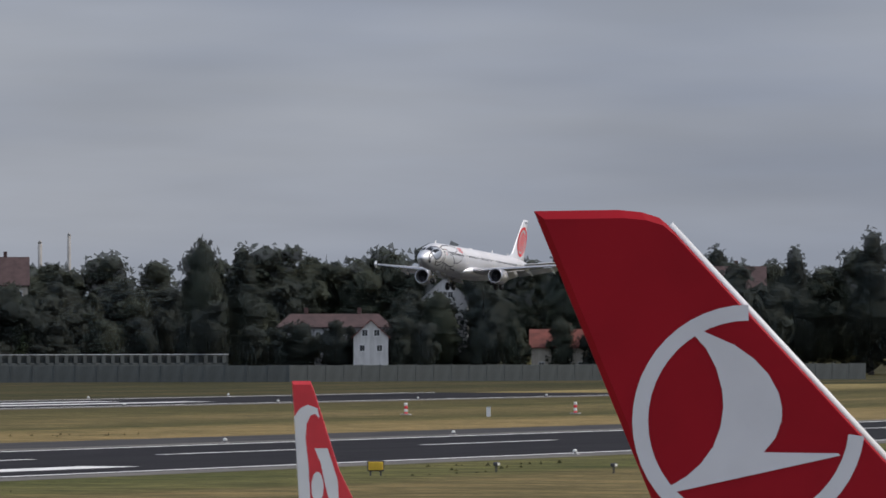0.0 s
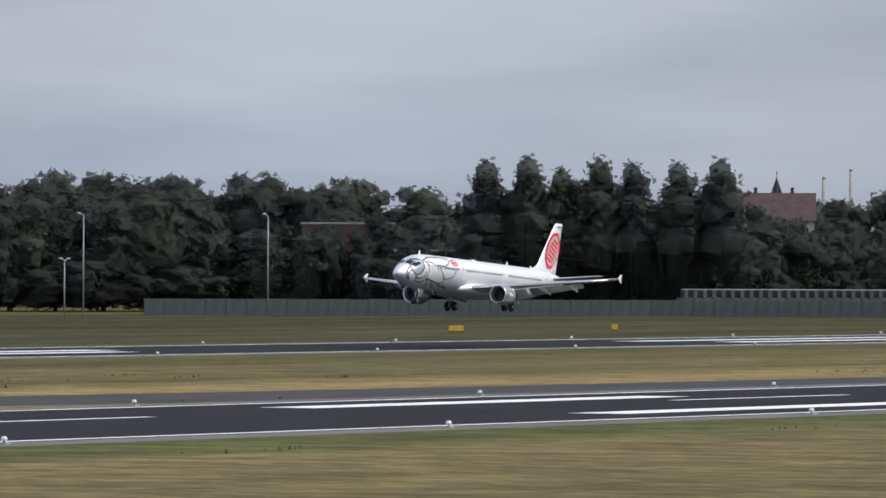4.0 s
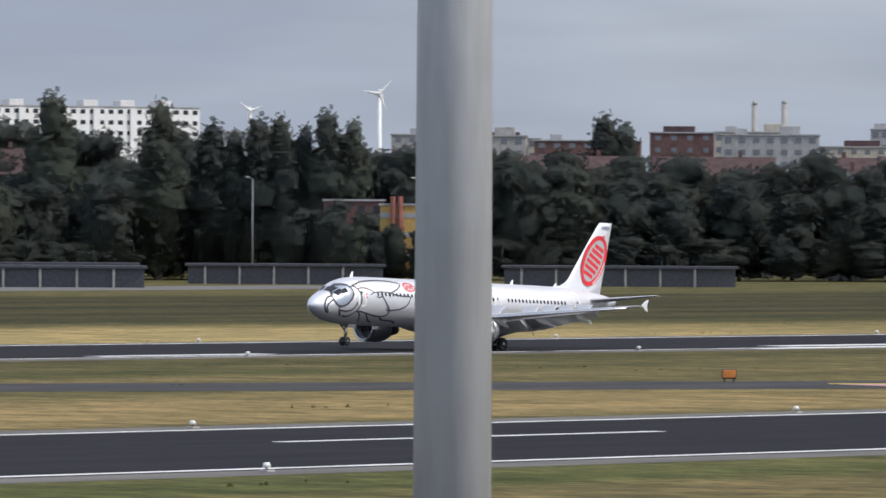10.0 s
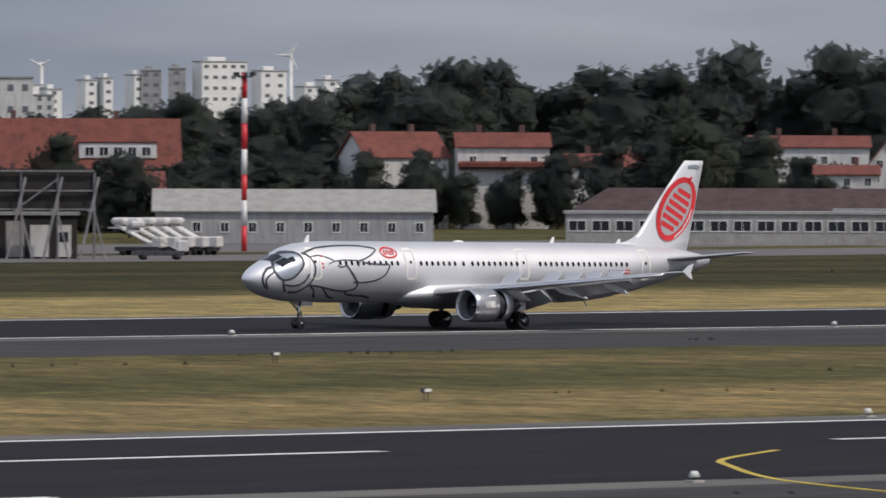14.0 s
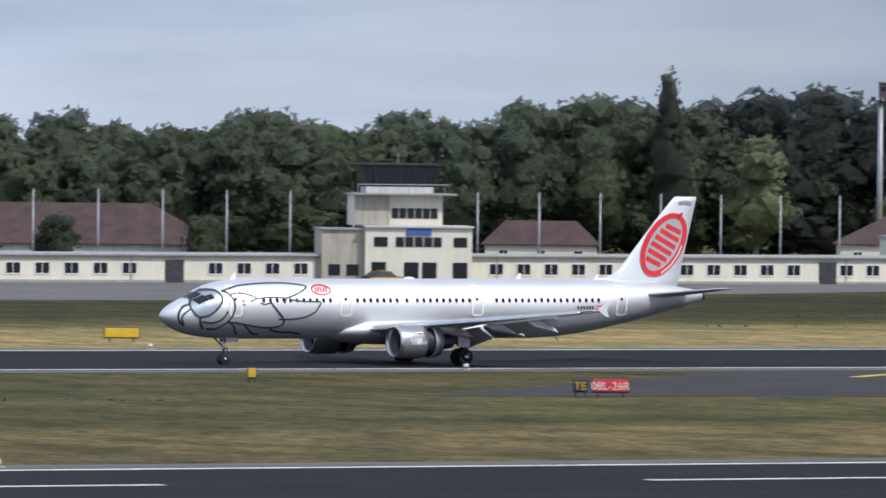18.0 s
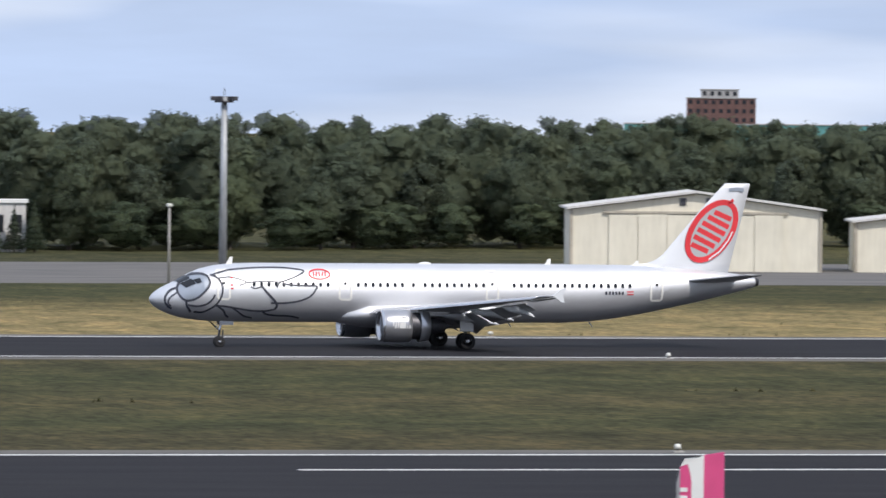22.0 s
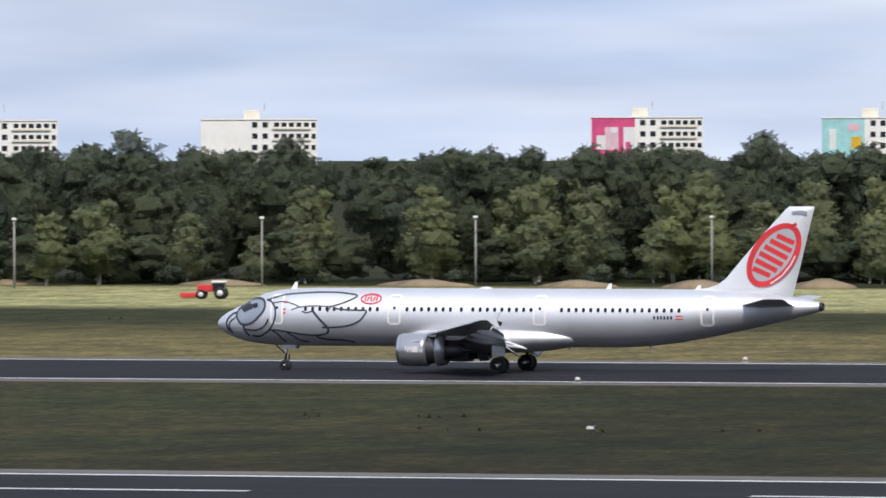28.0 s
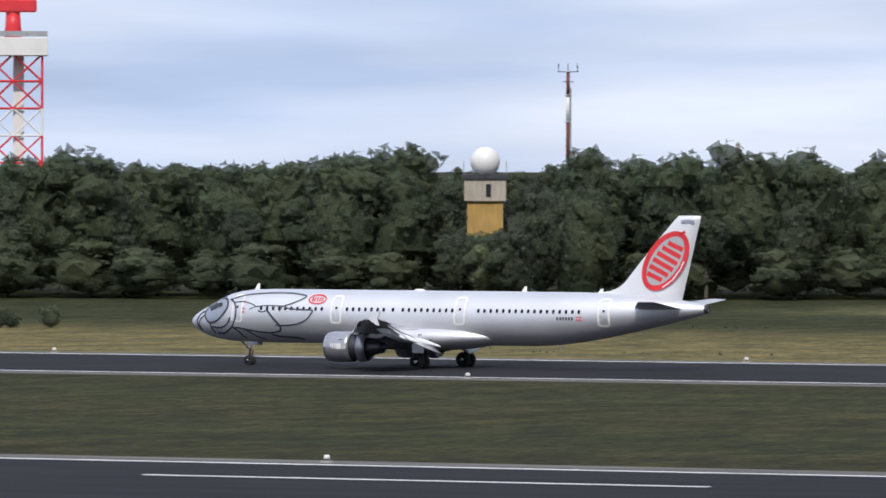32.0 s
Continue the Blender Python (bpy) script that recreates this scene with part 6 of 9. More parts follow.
for i, (x, y, turn, w, d, h, cover) in enumerate(SCREENS_EAST + SCREENS_MIDDLE + SCREENS_NORTH):
    screen(x, y, turn, w, d, h, cover, 300 + i)
gabled("house", 1846, 733, -69, 23, 9, 10.8, 13.4, GREY_WALL, DARK_ROOF, "grey two-storey house with a hipped brown roof", 3, 7, chimney=True, hip=3)
gabled("house", 1838, 722, -69, 7.0, 8, 8.6, 12.2, WHITE_WALL, RED_ROOF, "white gabled house with a red roof", 2, 2, along=False, chimney=False)
gabled("house", 1857, 688, -70, 12, 8, 6.6, 10.2, BEIGE_WALL, RED_ROOF, "low house with a red roof", 1, 3)
gabled("house", 1988, 762, -70, 10, 14, 17, 21.8, WHITE_WALL, GREY_WALL, "tall pale gabled building above the trees", 1, 1, along=False, chimney=False)
gabled("house", 1951, 856, -66, 17.5, 12, 20.2, 26.4, BEIGE_WALL, DARK_ROOF, "old apartment house with a steep brown-red roof and chimneys", 5, 5)
block("apartment_house", 1960, 868, -66, 14, 10, 24, WHITE_WALL, "pale apartment house among trees", 6, 4)
spire_tower(1961, 860, -66, 1.9, 26.5, 30.0, "small pale roof turret", WHITE_WALL)
block("apartment_house", 1767, 871, -63, 18.7, 10, 18.5, BROWN_WALL, "brown and grey apartment house among dark trees", 6, 6, win=(1.4, 1.4))
block("apartment_house", 1765, 851, -64, 14.7, 9, 13.0, BROWN_WALL, "reddish-brown apartment house among dark trees", 4, 5, win=(1.4, 1.4))
gabled("house", 1990, 700, -71, 22, 10, 19, 24, BEIGE_WALL, DARK_ROOF, "cream house with a brown-red roof", 4, 6)
for x, y, h in ((2323, 1004, 34), (2694, 1154, 41)):
    pole("chimney_stack", x, y, h, 0.7, CONCRETE, "slim factory chimney on the skyline", "chimney")
for x, y, h in ((1815, 863, 32.6), (1819, 855, 33.4), (1823, 849, 31.0), (1826, 842, 33.2), (1829, 835, 32.4), (1833, 826, 32.3), (1837, 818, 33.0)):
    plant("poplar", int(x) % 2, x, y, h, x * 7, 1.45)
plant("broadleaf_tree", 4, 1924, 793, 32.0, 30, 0.7)
plant("poplar", 0, 1931, 787, 29.0, 30, 1.2)
for i in range(9):
    plant("poplar", i % 2, 2010 + i * 6, 742 - i * 16, 30.5 + 2.5 * math.sin(i * 1.9), 40 * i, 1.2)

# ---- the motorway, mast and city behind the runway's end ----
for x, y in ((1480, 922), (1497, 896), (1513, 868), (1529, 840), (1545, 812), (1560, 783), (1349, 1010), (1333, 1035)):
    lamp_post(x, y, 18.5, "tall slim street lamp along the motorway", mat=GALV, arms=1)
for x, y in ((1440, 935), (1452, 915), (1470, 880), (1500, 838), (1516, 800)):
    lamp_post(x, y, 10.5, "double-armed street lamp along the road", mat=GALV, arms=2)
via = thing("motorway_viaduct", (1538, 942, 0), "low concrete motorway bridge among trees", "bridge", turn=-58)
part("deck", box(66, 9, 1.1, (0, 0, 6.2), bevel=0.1), GREY_WALL, via)
part("parapet", box(66, 0.3, 1.0, (0, -4.3, 7.7), bevel=0.03), CONCRETE, via)
for i in range(6):
    part("pier", box(1.2, 6, 6.3, (-30 + i * 12, 0, -0.1), bevel=0.1), CONCRETE, via)
hut = thing("striped_hut", (1443.4, 860.5, 0), "low red and white striped airfield building", "building", turn=-58)
part("wall", box(36, 5, 4.2, (0, 0.1, -0.1)), GREY_WALL, hut)
part("roof", box(36.6, 6, 0.6, (0, 0, 4.1), bevel=0.05), GREY_WALL, hut)
for i in range(37):
    part("panel", box(0.48, 0.1, 1.7 if i < 31 else 4.0, (-17.7 + i * 0.97, -2.46, 2.4 if i < 31 else 0.1)), WHITE, hut, "white panel")
    part("panel", box(0.46, 0.1, 1.7 if i < 31 else 4.0, (-17.22 + i * 0.97, -2.44, 2.4 if i < 31 else 0.1)), RED if i % 2 else DARK_METAL, hut, "dark red panel")
banded_mast(1129, 687, 16.8, 0.68, 7, "tall red and white banded mast beside a striped box", True, -57)
banded_mast(1233, 698, 6.7, 0.5, 3, "short red and white post with a sensor head")
banded_mast(1082, 699, 1.5, 0.9, 3, "low red and white airfield marker")
pole("sensor_post", 1345, 882, 11.5, 0.14, GALV, "grey and red slim post on the grass", "post")
tall = block("high_rise", 1840, 1101, -58, 23.3, 14, 39.0, BEIGE_WALL, "beige high-rise with dark balconies and roof aerials", 13, 7, win=(1.9, 1.4), category="high-rise")
part("roof_house", box(10, 7, 3.6, (0, 0, 39.4), bevel=0.1), BEIGE_WALL, tall)
part("stair_tower", box(2.6, 2.6, 3.0, (-7, 0, 39.4), bevel=0.1), BEIGE_WALL, tall)
for i in range(9):
    part("roof_aerial", rod((-4 + i * 1.1, 0, 42.5), (-4 + i * 1.1, 0, 44.2 + 0.5 * (i % 3)), 0.12), GALV, tall)
for f in range(6):
    part("balcony", box(8.5, 1.2, 1.0, (6.0, -7.5, 21.5 + f * 3.0)), WHITE_WALL, tall, "pale balcony parapet")
block("high_rise", 1822, 1098, -58, 12, 12, 32.5, BEIGE_WALL, "lower wing of the beige high-rise", 11, 3, win=(1.9, 1.4), category="high-rise")
spire_tower(1962, 1091, -61, 6.4, 30, 48.2, "church tower with a tall dark pointed spire", BROWN_WALL)
for x, y, w, h, mat, cols in ((1838, 1290, 24, 32.9, GREY_WALL, 7), (1806, 1322, 26, 31.2, BROWN_WALL, 7), (1790, 1340, 18, 32.2, CONCRETE, 5), (1914, 1350, 22, 34.6, BEIGE_WALL, 7), (1940, 1325, 12, 35.6, GREY_WALL, 5), (1892, 1205, 12, 33.6, BROWN_WALL, 5), (1876, 1232, 18, 34.4, GREY_WALL, 6), (1866, 1250, 12, 34.0, BEIGE_WALL, 4), (1905, 1190, 9, 35.4, GREY_WALL, 4)):
    ob = block("apartment_block", x, y, -54, w, 12, h, mat, "long pale apartment block on the skyline", 11, cols, win=(1.6, 1.3), group="skyline blocks")
    part("roof_house", box(5, 4, 2.2, (w * 0.2, 0, h - 0.1), bevel=0.1), mat, ob)
    part("stair_head", box(3, 3, 1.6, (-w * 0.3, 0, h - 0.1), bevel=0.1), GREY_WALL, ob)
for i in range(18):
    x, y = 1768 + i * 13.4, 1424 - i * 16.5
    w = 11 + 7 * abs(math.sin(i * 1.7))
    ob = block("apartment_block", x, y, -52 + 3 * math.sin(i), w, 11, 31.4 + 2.4 * math.sin(i * 2.3), (BEIGE_WALL, GREY_WALL, BROWN_WALL, CONCRETE)[i % 4], "low grey-brown town house on the skyline", 11, int(w / 3.2), win=(1.4, 1.2), group="skyline blocks")
    part("roof_house", box(w * 0.5, 6, 1.6, (w * 0.15 * math.sin(i), 0, 31.3 + 2.4 * math.sin(i * 2.3)), bevel=0.1), (DARK_ROOF, GREY_WALL)[i % 2], ob)
for x, y, h in ((1973, 1265, 41.7), (2074, 1468, 44.6), (2080, 1462, 45)):
    pole("chimney_stack", x, y, h, 1.0, CONCRETE, "factory chimney above the roofs", "chimney")
gabled("hall", 1590, 1028, -56, 31.5, 16, 23.0, 26.5, GREY_WALL, CONCRETE, "large hall with a pale weathered roof", 1, 6, category="hall", chimney=False, hip=4)
for i, (x, y, w) in enumerate(((1500, 1130, 22), (1522, 1108, 22), (1545, 1090, 24), (1566, 1066, 22), (1588, 1045, 20))):
    gabled("house", x, y, -53 + 4 * (i % 2), w, 10, 19.5, 24.5, BEIGE_WALL, DARK_ROOF, "row house with a red-brown tiled roof", 4, 5)
gabled("house", 1491, 1073, -53, 8.3, 10, 16.5, 21.4, WHITE_WALL, DARK_ROOF, "pale gable end of a house", 3, 2, along=False)
gabled("house", 1517, 1037, -54, 7.6, 10, 17.5, 22.0, WHITE_WALL, DARK_ROOF, "pale gable end of a house", 3, 2, along=False)
for x, y, w, turn in ((1288, 1046, 34, -49), (1318, 1015, 34, -50), (1345, 962, 40, -53), (1225, 985, 26, -49)):
    shed = thing("shed", (x, y, 0), "long low shed at the field's edge, shade put into its dark roof", "shed", "low sheds", turn=turn)
    part("wall", box(w, 8, 3.2, (0, 0, -0.1)), DARK_METAL, shed)
    # dark roof colour carries the shade the sheds lie in
    part("roof", box(w + 1, 9.5, 0.5, (0, -0.5, 3.1), bevel=0.05), DARK_METAL, shed)
    for i in range(int(w / 6)):
        part("post", box(0.35, 0.35, 3.2, (-w / 2 + 3 + i * 6, -4.9, -0.1)), CONCRETE, shed)
ob = block("yellow_building", 1353, 1012, -51, 15.5, 10, 14.2, OCHRE, "yellow and orange industrial building", 0, 0)
for i in range(4):
    part("band", box(15.6, 10.1, 0.9, (0, 0, 1.5 + i * 3.4)), GREY_WALL, ob, "pale band on the wall")
for s in (-5.5, -4.2):
    part("flue", smooth(rod((s, -5.6, 0), (s, -5.6, 15.5), 0.45, 0.45, 12)), RED_ROOF, ob, "red flue")
block("red_building", 1369, 1041, -51, 11, 8, 15.0, BROWN_WALL, "red-brown brick building behind trees", 4, 4)
ob = block("apartment_slab", 1953, 1619, -24, 76, 12, 43, WHITE, "long bright white apartment slab", 14, 26, win=(1.5, 1.2), category="apartment block")
for i in range(6):
    part("roof_house", box(4.5, 5, 1.8, (-29 + i * 11.5, 0, 43), bevel=0.1), WHITE_WALL, ob)
    part("stair_bay", box(2.0, 1.0, 42, (-29 + i * 11.5, -6.3, 0.3)), WHITE, ob)
for x, y, h, spin, r in ((2413, 1505, 58, 20, 12), (2440, 1490, 53, 70, 10), (2678, 2157, 56, 70, 9), (2562, 1998, 60, 40, 11), (2054, 2467, 50, 30, 10), (2101, 2684, 48, 60, 9)):
    turbine(x, y, h - 2.0, -48, spin, r * 0.58)
for x, y, h, w in ((1368, 1074, 29.8, 0.9), (1376, 1064, 31, 0.8), (1348, 1095, 35, 1.0), (1360, 1080, 33.6, 0.9), (1372, 1066, 30.7, 0.9), (1380, 1056, 32, 0.9), (1400, 1186, 32, 0.9), (1572, 1138, 34.3, 1.0), (1612, 1082, 34, 1.0), (1619, 1074, 33.5, 1.0), (1626, 1066, 34.2, 0.9), (1674, 1081, 35, 1.0), (1668, 1045, 34, 1.1), (1676, 1036, 36, 1.0), (1684, 1028, 35, 1.1), (1700, 1000, 31, 0.9), (1735, 985, 33, 1.0)):
    plant("poplar", int(x) % 2, x, y, h, x * 11, w * 1.35)
    if 1360 < x < 1690:
        plant("poplar", int(x + 1) % 2, x + 2.6, y - 3.3, h * 0.95, x * 5, w * 1.25)

for x, y, h, w in ((806, 1038, 27, 1.1), (818, 1030, 28, 1.1), (830, 1022, 28.5, 1.1), (836, 1012, 27.5, 1.1), (855, 1003, 15, 1.1), (708, 948, 27.5, 0.9), (700, 958, 26, 0.9), (1046, 1075, 17, 1.0)):
    plant("broadleaf_tree", 4 + int(x) % 2, x, y, h, x * 3, w)
for x, y, h in ((1709, 1000, 33), (1717, 994, 34), (1725, 989, 32.5), (1743, 980, 32), (1752, 976, 31)):
    plant("poplar", int(x) % 2, x, y, h, x * 11, 1.1)
CLEAR += [(-372, 770, 9), (-380, 785, 9), (-387, 800, 9), (-392, 811, 9), (-398, 823, 9), (-404, 836, 10), (-410, 848, 11), (-416, 859, 11)]
plant("birch", 0, -386, 798, 7.0, 40, 1.3)
plant("birch", 1, -391, 806, 7.2, 130, 1.3)
for x, y, h, w in ((-401, 817, 13.5, 0.85), (-404, 812, 13, 0.9), (-386, 812, 13.5, 0.85), (-379, 806, 13, 0.9), (-387.4, 801, 8.0, 1.3), (-383, 797, 8.4, 1.2), (-392.5, 803, 8.2, 1.2), (-372, 793, 12.5, 1.0)):
    plant("broadleaf_tree", int(-x) % 4, x, y, h, x * 5, w)

# ---- north-east: houses, masts and the steel fence ----
gabled("house", 1297, 1150, -46, 21, 11, 17.5, 22.0, WHITE_WALL, DARK_ROOF, "white house with pointed gables and a brown-red roof", 4, 6)
for s in (-6, 5):
    gabled("house", 1297 + s * 0.7 - 3.6, 1150 - s * 0.7 - 4.2, -46, 5, 4, 17.6, 22.2, WHITE_WALL, RED_ROOF, "white pointed gable of the house", 4, 1, along=False, chimney=False)
gabled("house", 1415, 1170, -48, 16.7, 11, 20, 25, BEIGE_WALL, DARK_ROOF, "pale house with dormers behind trees", 4, 5)
gabled("house", 1264, 1178, -45, 28, 12, 18.2, 23, GREY_WALL, SLATE, "house with a dark mansard roof and dormers", 4, 8, hip=3)
for i in range(5):
    gabled("dormer_house", 1264 - 4.2 + (i - 2) * 3.6, 1178 - 4.2 - (i - 2) * 3.6, -45, 2.6, 3, 19.4, 21.2, WHITE_WALL, SLATE, "white dormer of the dark roof", 6, 1, along=False, chimney=False)
for x, y in ((1127, 1018), (1141, 1003)):
    lattice_mast(x, y, 34, "tall slim dark lattice aerial", 0.6, False)
for x, y, h in ((1054, 973, 19.6), (1044, 997, 18.8)):
    banded_mast(x, y, h, 0.85, 3, "thick red and white obstacle mast")
ob = block("bunker", 1049, 985, -44, 23, 8, 4.0, GREY_WALL, "low grey concrete building before the trees", 1, 6, win=(1.6, 1.4))
noise_wall("panel_fence", [(1060, 985), (1112, 935)], 2.4, PANEL_GREEN, "grey panel fence at the field's edge")
noise_wall("panel_fence", [(1135, 1010), (1172, 975)], 2.6, PANEL_GREEN, "pale green panel fence at the field's edge")
ob = block("shed_white", 1142, 1011, -46, 4.3, 4, 2.7, WHITE_WALL, "small white shed at the field's edge", 0, 0, category="shed")
lamp_post(1058, 959, 10, "double-armed lamp post by the road", mat=GALV, arms=2)
lamp_post(1030, 985, 10, "double-armed lamp post by the road", mat=GALV, arms=2)
for x, y, w, h, mat, n in ((1850, 1865, 18, 37.5, WHITE, 6), (1872, 1842, 14, 38.5, WHITE, 5), (1897, 1818, 18, 38.5, WHITE, 6), (1930, 1785, 13, 42, WHITE, 5), (1942, 1774, 11, 42.2, WHITE, 4), (1921, 1793, 20, 36.6, WHITE, 7), (2095, 1900, 14, 42, RED_ROOF, 5), (2106, 1889, 11, 40, RED_ROOF, 4), (1953, 1896, 16, 39.5, WHITE, 5), (1968, 1880, 14, 38.8, WHITE, 5), (1980, 1868, 14, 39.8, WHITE, 5)):
    block("apartment_block", x, y, -16 if mat is WHITE else -45, w, 7, h, mat, "bright white apartment block on the skyline" if mat is WHITE else "red apartment block on the skyline", 13, n, win=(1.5, 1.2), group="skyline blocks")
for x, y, w, h in ((2010, 2118, 14, 46.5), (2022, 2106, 18, 44), (2036, 2093, 10, 46), (2185, 1985, 22, 41), (2215, 1960, 16, 43), (2290, 1890, 18, 42)):
    block("apartment_block", x, y, -43, w, 11, h, GREY_WALL, "hazy grey apartment block on the skyline", 14, 6, win=(1.5, 1.2), group="skyline blocks")
low = block("low_hall", 912, 925, -41, 50, 9, 4.4, CONCRETE, "long low grey building with a row of windows", 1, 16, win=(2.2, 1.3), frames=True)
gabled("hall", 968, 978, -41, 66, 16, 3.6, 7.2, GREY_WALL, DARK_ROOF, "long hall with a brown hipped roof", 1, 14, hip=6, chimney=False, category="hall")
for x, y, w, d, e, r, turn in ((1098.8, 1121.6, 19.8, 9, 13.4, 15.2, -40), (1069.7, 1080.1, 10, 8, 9.0, 10.4, -42), (1041, 1105, 14, 9, 10.0, 12.1, -38), (1011.7, 1123.8, 15, 9, 11.5, 15.5, -10), (1025.3, 1113.1, 14.6, 8, 13.2, 15.4, -36), (889, 1127, 15, 9, 13.0, 16.1, -33), (1073, 1142, 11, 9, 8.8, 11.0, -42), (925, 1096, 30, 8, 6.6, 9.2, -35)):
    ob = gabled("house", x, y, turn, w, d, e, r, WHITE_WALL, RED_ROOF, "white house with a bright red tiled roof", 3, max(3, int(w / 4)))
    if d == 8 and w > 12 and e > 10:
        part("porch_roof", box(w, 1.6, 1.2, (0, -d / 2 - 0.7, 9.6), bevel=0.3), RED_ROOF, ob, "red tiled porch roof")
ob = gabled("house", 950, 1128, -34, 34, 10, 9.6, 17.3, WHITE_WALL, RED_ROOF, "long house under a tall red roof with a white dormer", 3, 9)
dormer = part("dormer", box(12, 3.6, 2.4, (7.5, -2.9, 11.1), bevel=0.04), WHITE_WALL, ob, "long white dormer")
part("dormer_roof", box(12.5, 4.2, 0.25, (7.5, -2.8, 13.5), bevel=0.04), RED_ROOF, ob)
window_row(ob, -4.72, 11.5, spread(2.0, 13.0, 5), 1.3, 1.3, True)
for x, y, h, w in ((1007.7, 1111.5, 13, 1.1), (1003, 1107, 12, 1.0), (1024.5, 1098.4, 13.5, 1.1), (1038.0, 1089, 16, 1.2), (1042.3, 1084.4, 17, 1.2), (1047, 1080, 15, 1.2), (981, 1128, 15, 1.2), (988, 1120, 14, 1.1), (969, 1122, 13, 1.1), (1083, 1104, 12, 1.1), (1088, 1086, 10.5, 1.1), (1096, 1084, 9.5, 1.1), (1075, 1072, 8, 1.1)):
    plant("broadleaf_tree", 4 + int(x) % 2, x, y, h, x * 7, w)
gabled("house", 1093, 1096, -42, 7.0, 10, 9.6, 14.4, WHITE_WALL, RED_ROOF, "white gable end with a red roof", 3, 2, along=False)
gabled("house", 751.5, 930, -35, 11.2, 9, 10.0, 15.3, BEIGE_WALL, RED_ROOF, "house under a steep red tiled roof behind the fence", 3, 3)
block("white_annex", 966, 955, -42, 18.2, 6, 4.4, WHITE, "bright white low annex with grey window bands", 1, 5, win=(2.2, 1.1), category="annex")
flood_mast(1026, 984, 24.5, mat=OLD_STEEL, r=0.5)
gabled("hall", 868, 968, -38, 37, 14, 4.4, 7.2, GREY_WALL, CONCRETE, "hall with a pale grey roof", 1, 10, chimney=False, category="hall")
flood_mast(804, 897, 21.8, banded=True, r=0.34, label="tall red and white banded floodlight mast")


def steel_fence():
    """The long steel blast fence on raking struts before a white building."""
    ob = thing("blast_fence", (708, 868, 0), "long dark steel blast fence on raking struts", "fence", turn=-35)
    n, w = 20, 82.0
    for i in range(n):
        x = -w / 2 + (i + 0.5) * w / n
        part("sheet", box(w / n - 0.08, 0.15, 4.2, (x, 0.6 + 0.02 * (i % 3), 5.6)), STEEL_BROWN, ob, "dark rusty sheet")
    strut = bpy.data.meshes.new("strut")
    bm = bmesh.new()
    rod((0, 0.4, 0), (0, 0.4, 9.8), 0.16, None, 6, bm)
    rod((-1.7, -3.0, 0), (0.5, 0.2, 9.2), 0.15, None, 6, bm)
    rod((1.2, -2.6, 0), (-0.3, 0.2, 6.4), 0.11, None, 6, bm)
    rod((-0.8, -1.6, 5.4), (0, 0.4, 5.4), 0.10, None, 6, bm)
    bm.to_mesh(strut)
    bm.free()
    strut.materials.append(OLD_STEEL)
    for i in range(n + 1):
        q = part("strut", strut, OLD_STEEL, ob, "grey raking strut")
        q.location = (-w / 2 + i * w / n, 0, 0)
    for z in (5.5, 7.6, 9.8):
        part("beam", box(w, 0.26, 0.2, (0, 0.1, z)), OLD_STEEL, ob)
    part("top_rail", box(w * 0.5, 0.3, 0.18, (-w * 0.24, 0.0, 9.95)), WHITE_WALL, ob, "pale top rail")
    for i in (2, 3, 8, 9, 15, 18):
        part("brace", rod((-w / 2 + i * w / n, -0.4, 6.0), (-w / 2 + (i + 1) * w / n, -0.4, 9.0), 0.1), OLD_STEEL, ob)
    back = block("low_building", 712, 875, -35, 80, 6, 5.2, STEEL_BROWN, "dark low building with tall pale doors behind the steel fence", 0, 0)
    for i in range(29):
        k = 1.5 + 0.7 * abs(math.sin(i * 1.9))
        leaf = part("pale_door", box(k, 0.12, 3.3 + 0.8 * abs(math.sin(i * 0.8)), (-38.5 + i * 2.75, -3.05, 0.2)), (WHITE_WALL, WHITE_WALL, CONCRETE)[i % 3], back, "pale tall door leaf")
        if i % 3 == 1:
            part("door_glass", box(k * 0.6, 0.05, 1.1, (-38.5 + i * 2.75, -3.13, 1.9)), BLACK_GLASS, leaf)
    return ob


steel_fence()
gabled("hall", 774, 1000, -34, 28, 10, 9.6, 11.8, WHITE_WALL, GALV, "building with a pale flat metal roof", 1, 4, chimney=False, category="hall")


def airstairs(x, y, turn):
    ob = thing("airstairs", (x, y, 0), "white mobile passenger stairs parked in a row", "stairs", "parked passenger stairs", turn=turn)
    bm = bmesh.new()
    rows = [[(-2.6, s, 1.0), (-2.0, s, 1.0), (2.4, s, 3.4), (2.4, s, 3.1)] for s in (-0.9, 0.9)]
    part("flight", loft(rows, True, bm), WHITE_WALL, ob, "white sloping flight")
    part("landing", box(1.6, 1.8, 0.2, (3.0, 0, 3.1)), WHITE_WALL, ob)
    part("railing", box(1.6, 0.06, 1.0, (3.0, -0.9, 3.3)), WHITE_WALL, ob)
    part("canopy", box(1.7, 1.6, 0.8, (2.7, 0, 3.6), bevel=0.25), WHITE_WALL, ob, "rounded white canopy")
    part("chassis", box(5.6, 1.9, 0.5, (0.2, 0, 0.5), bevel=0.05), DARK_METAL, ob)
    part("cab", box(1.3, 1.9, 1.3, (-2.4, 0, 0.9), bevel=0.15), WHITE_WALL, ob)
    for sx in (-1.8, 2.0):
        for s in (-0.85, 0.85):
            part("wheel", smooth(rod((sx, s - 0.12, 0.4), (sx, s + 0.12, 0.4), 0.4, 0.4, 14)), TYRE, ob)
    return ob


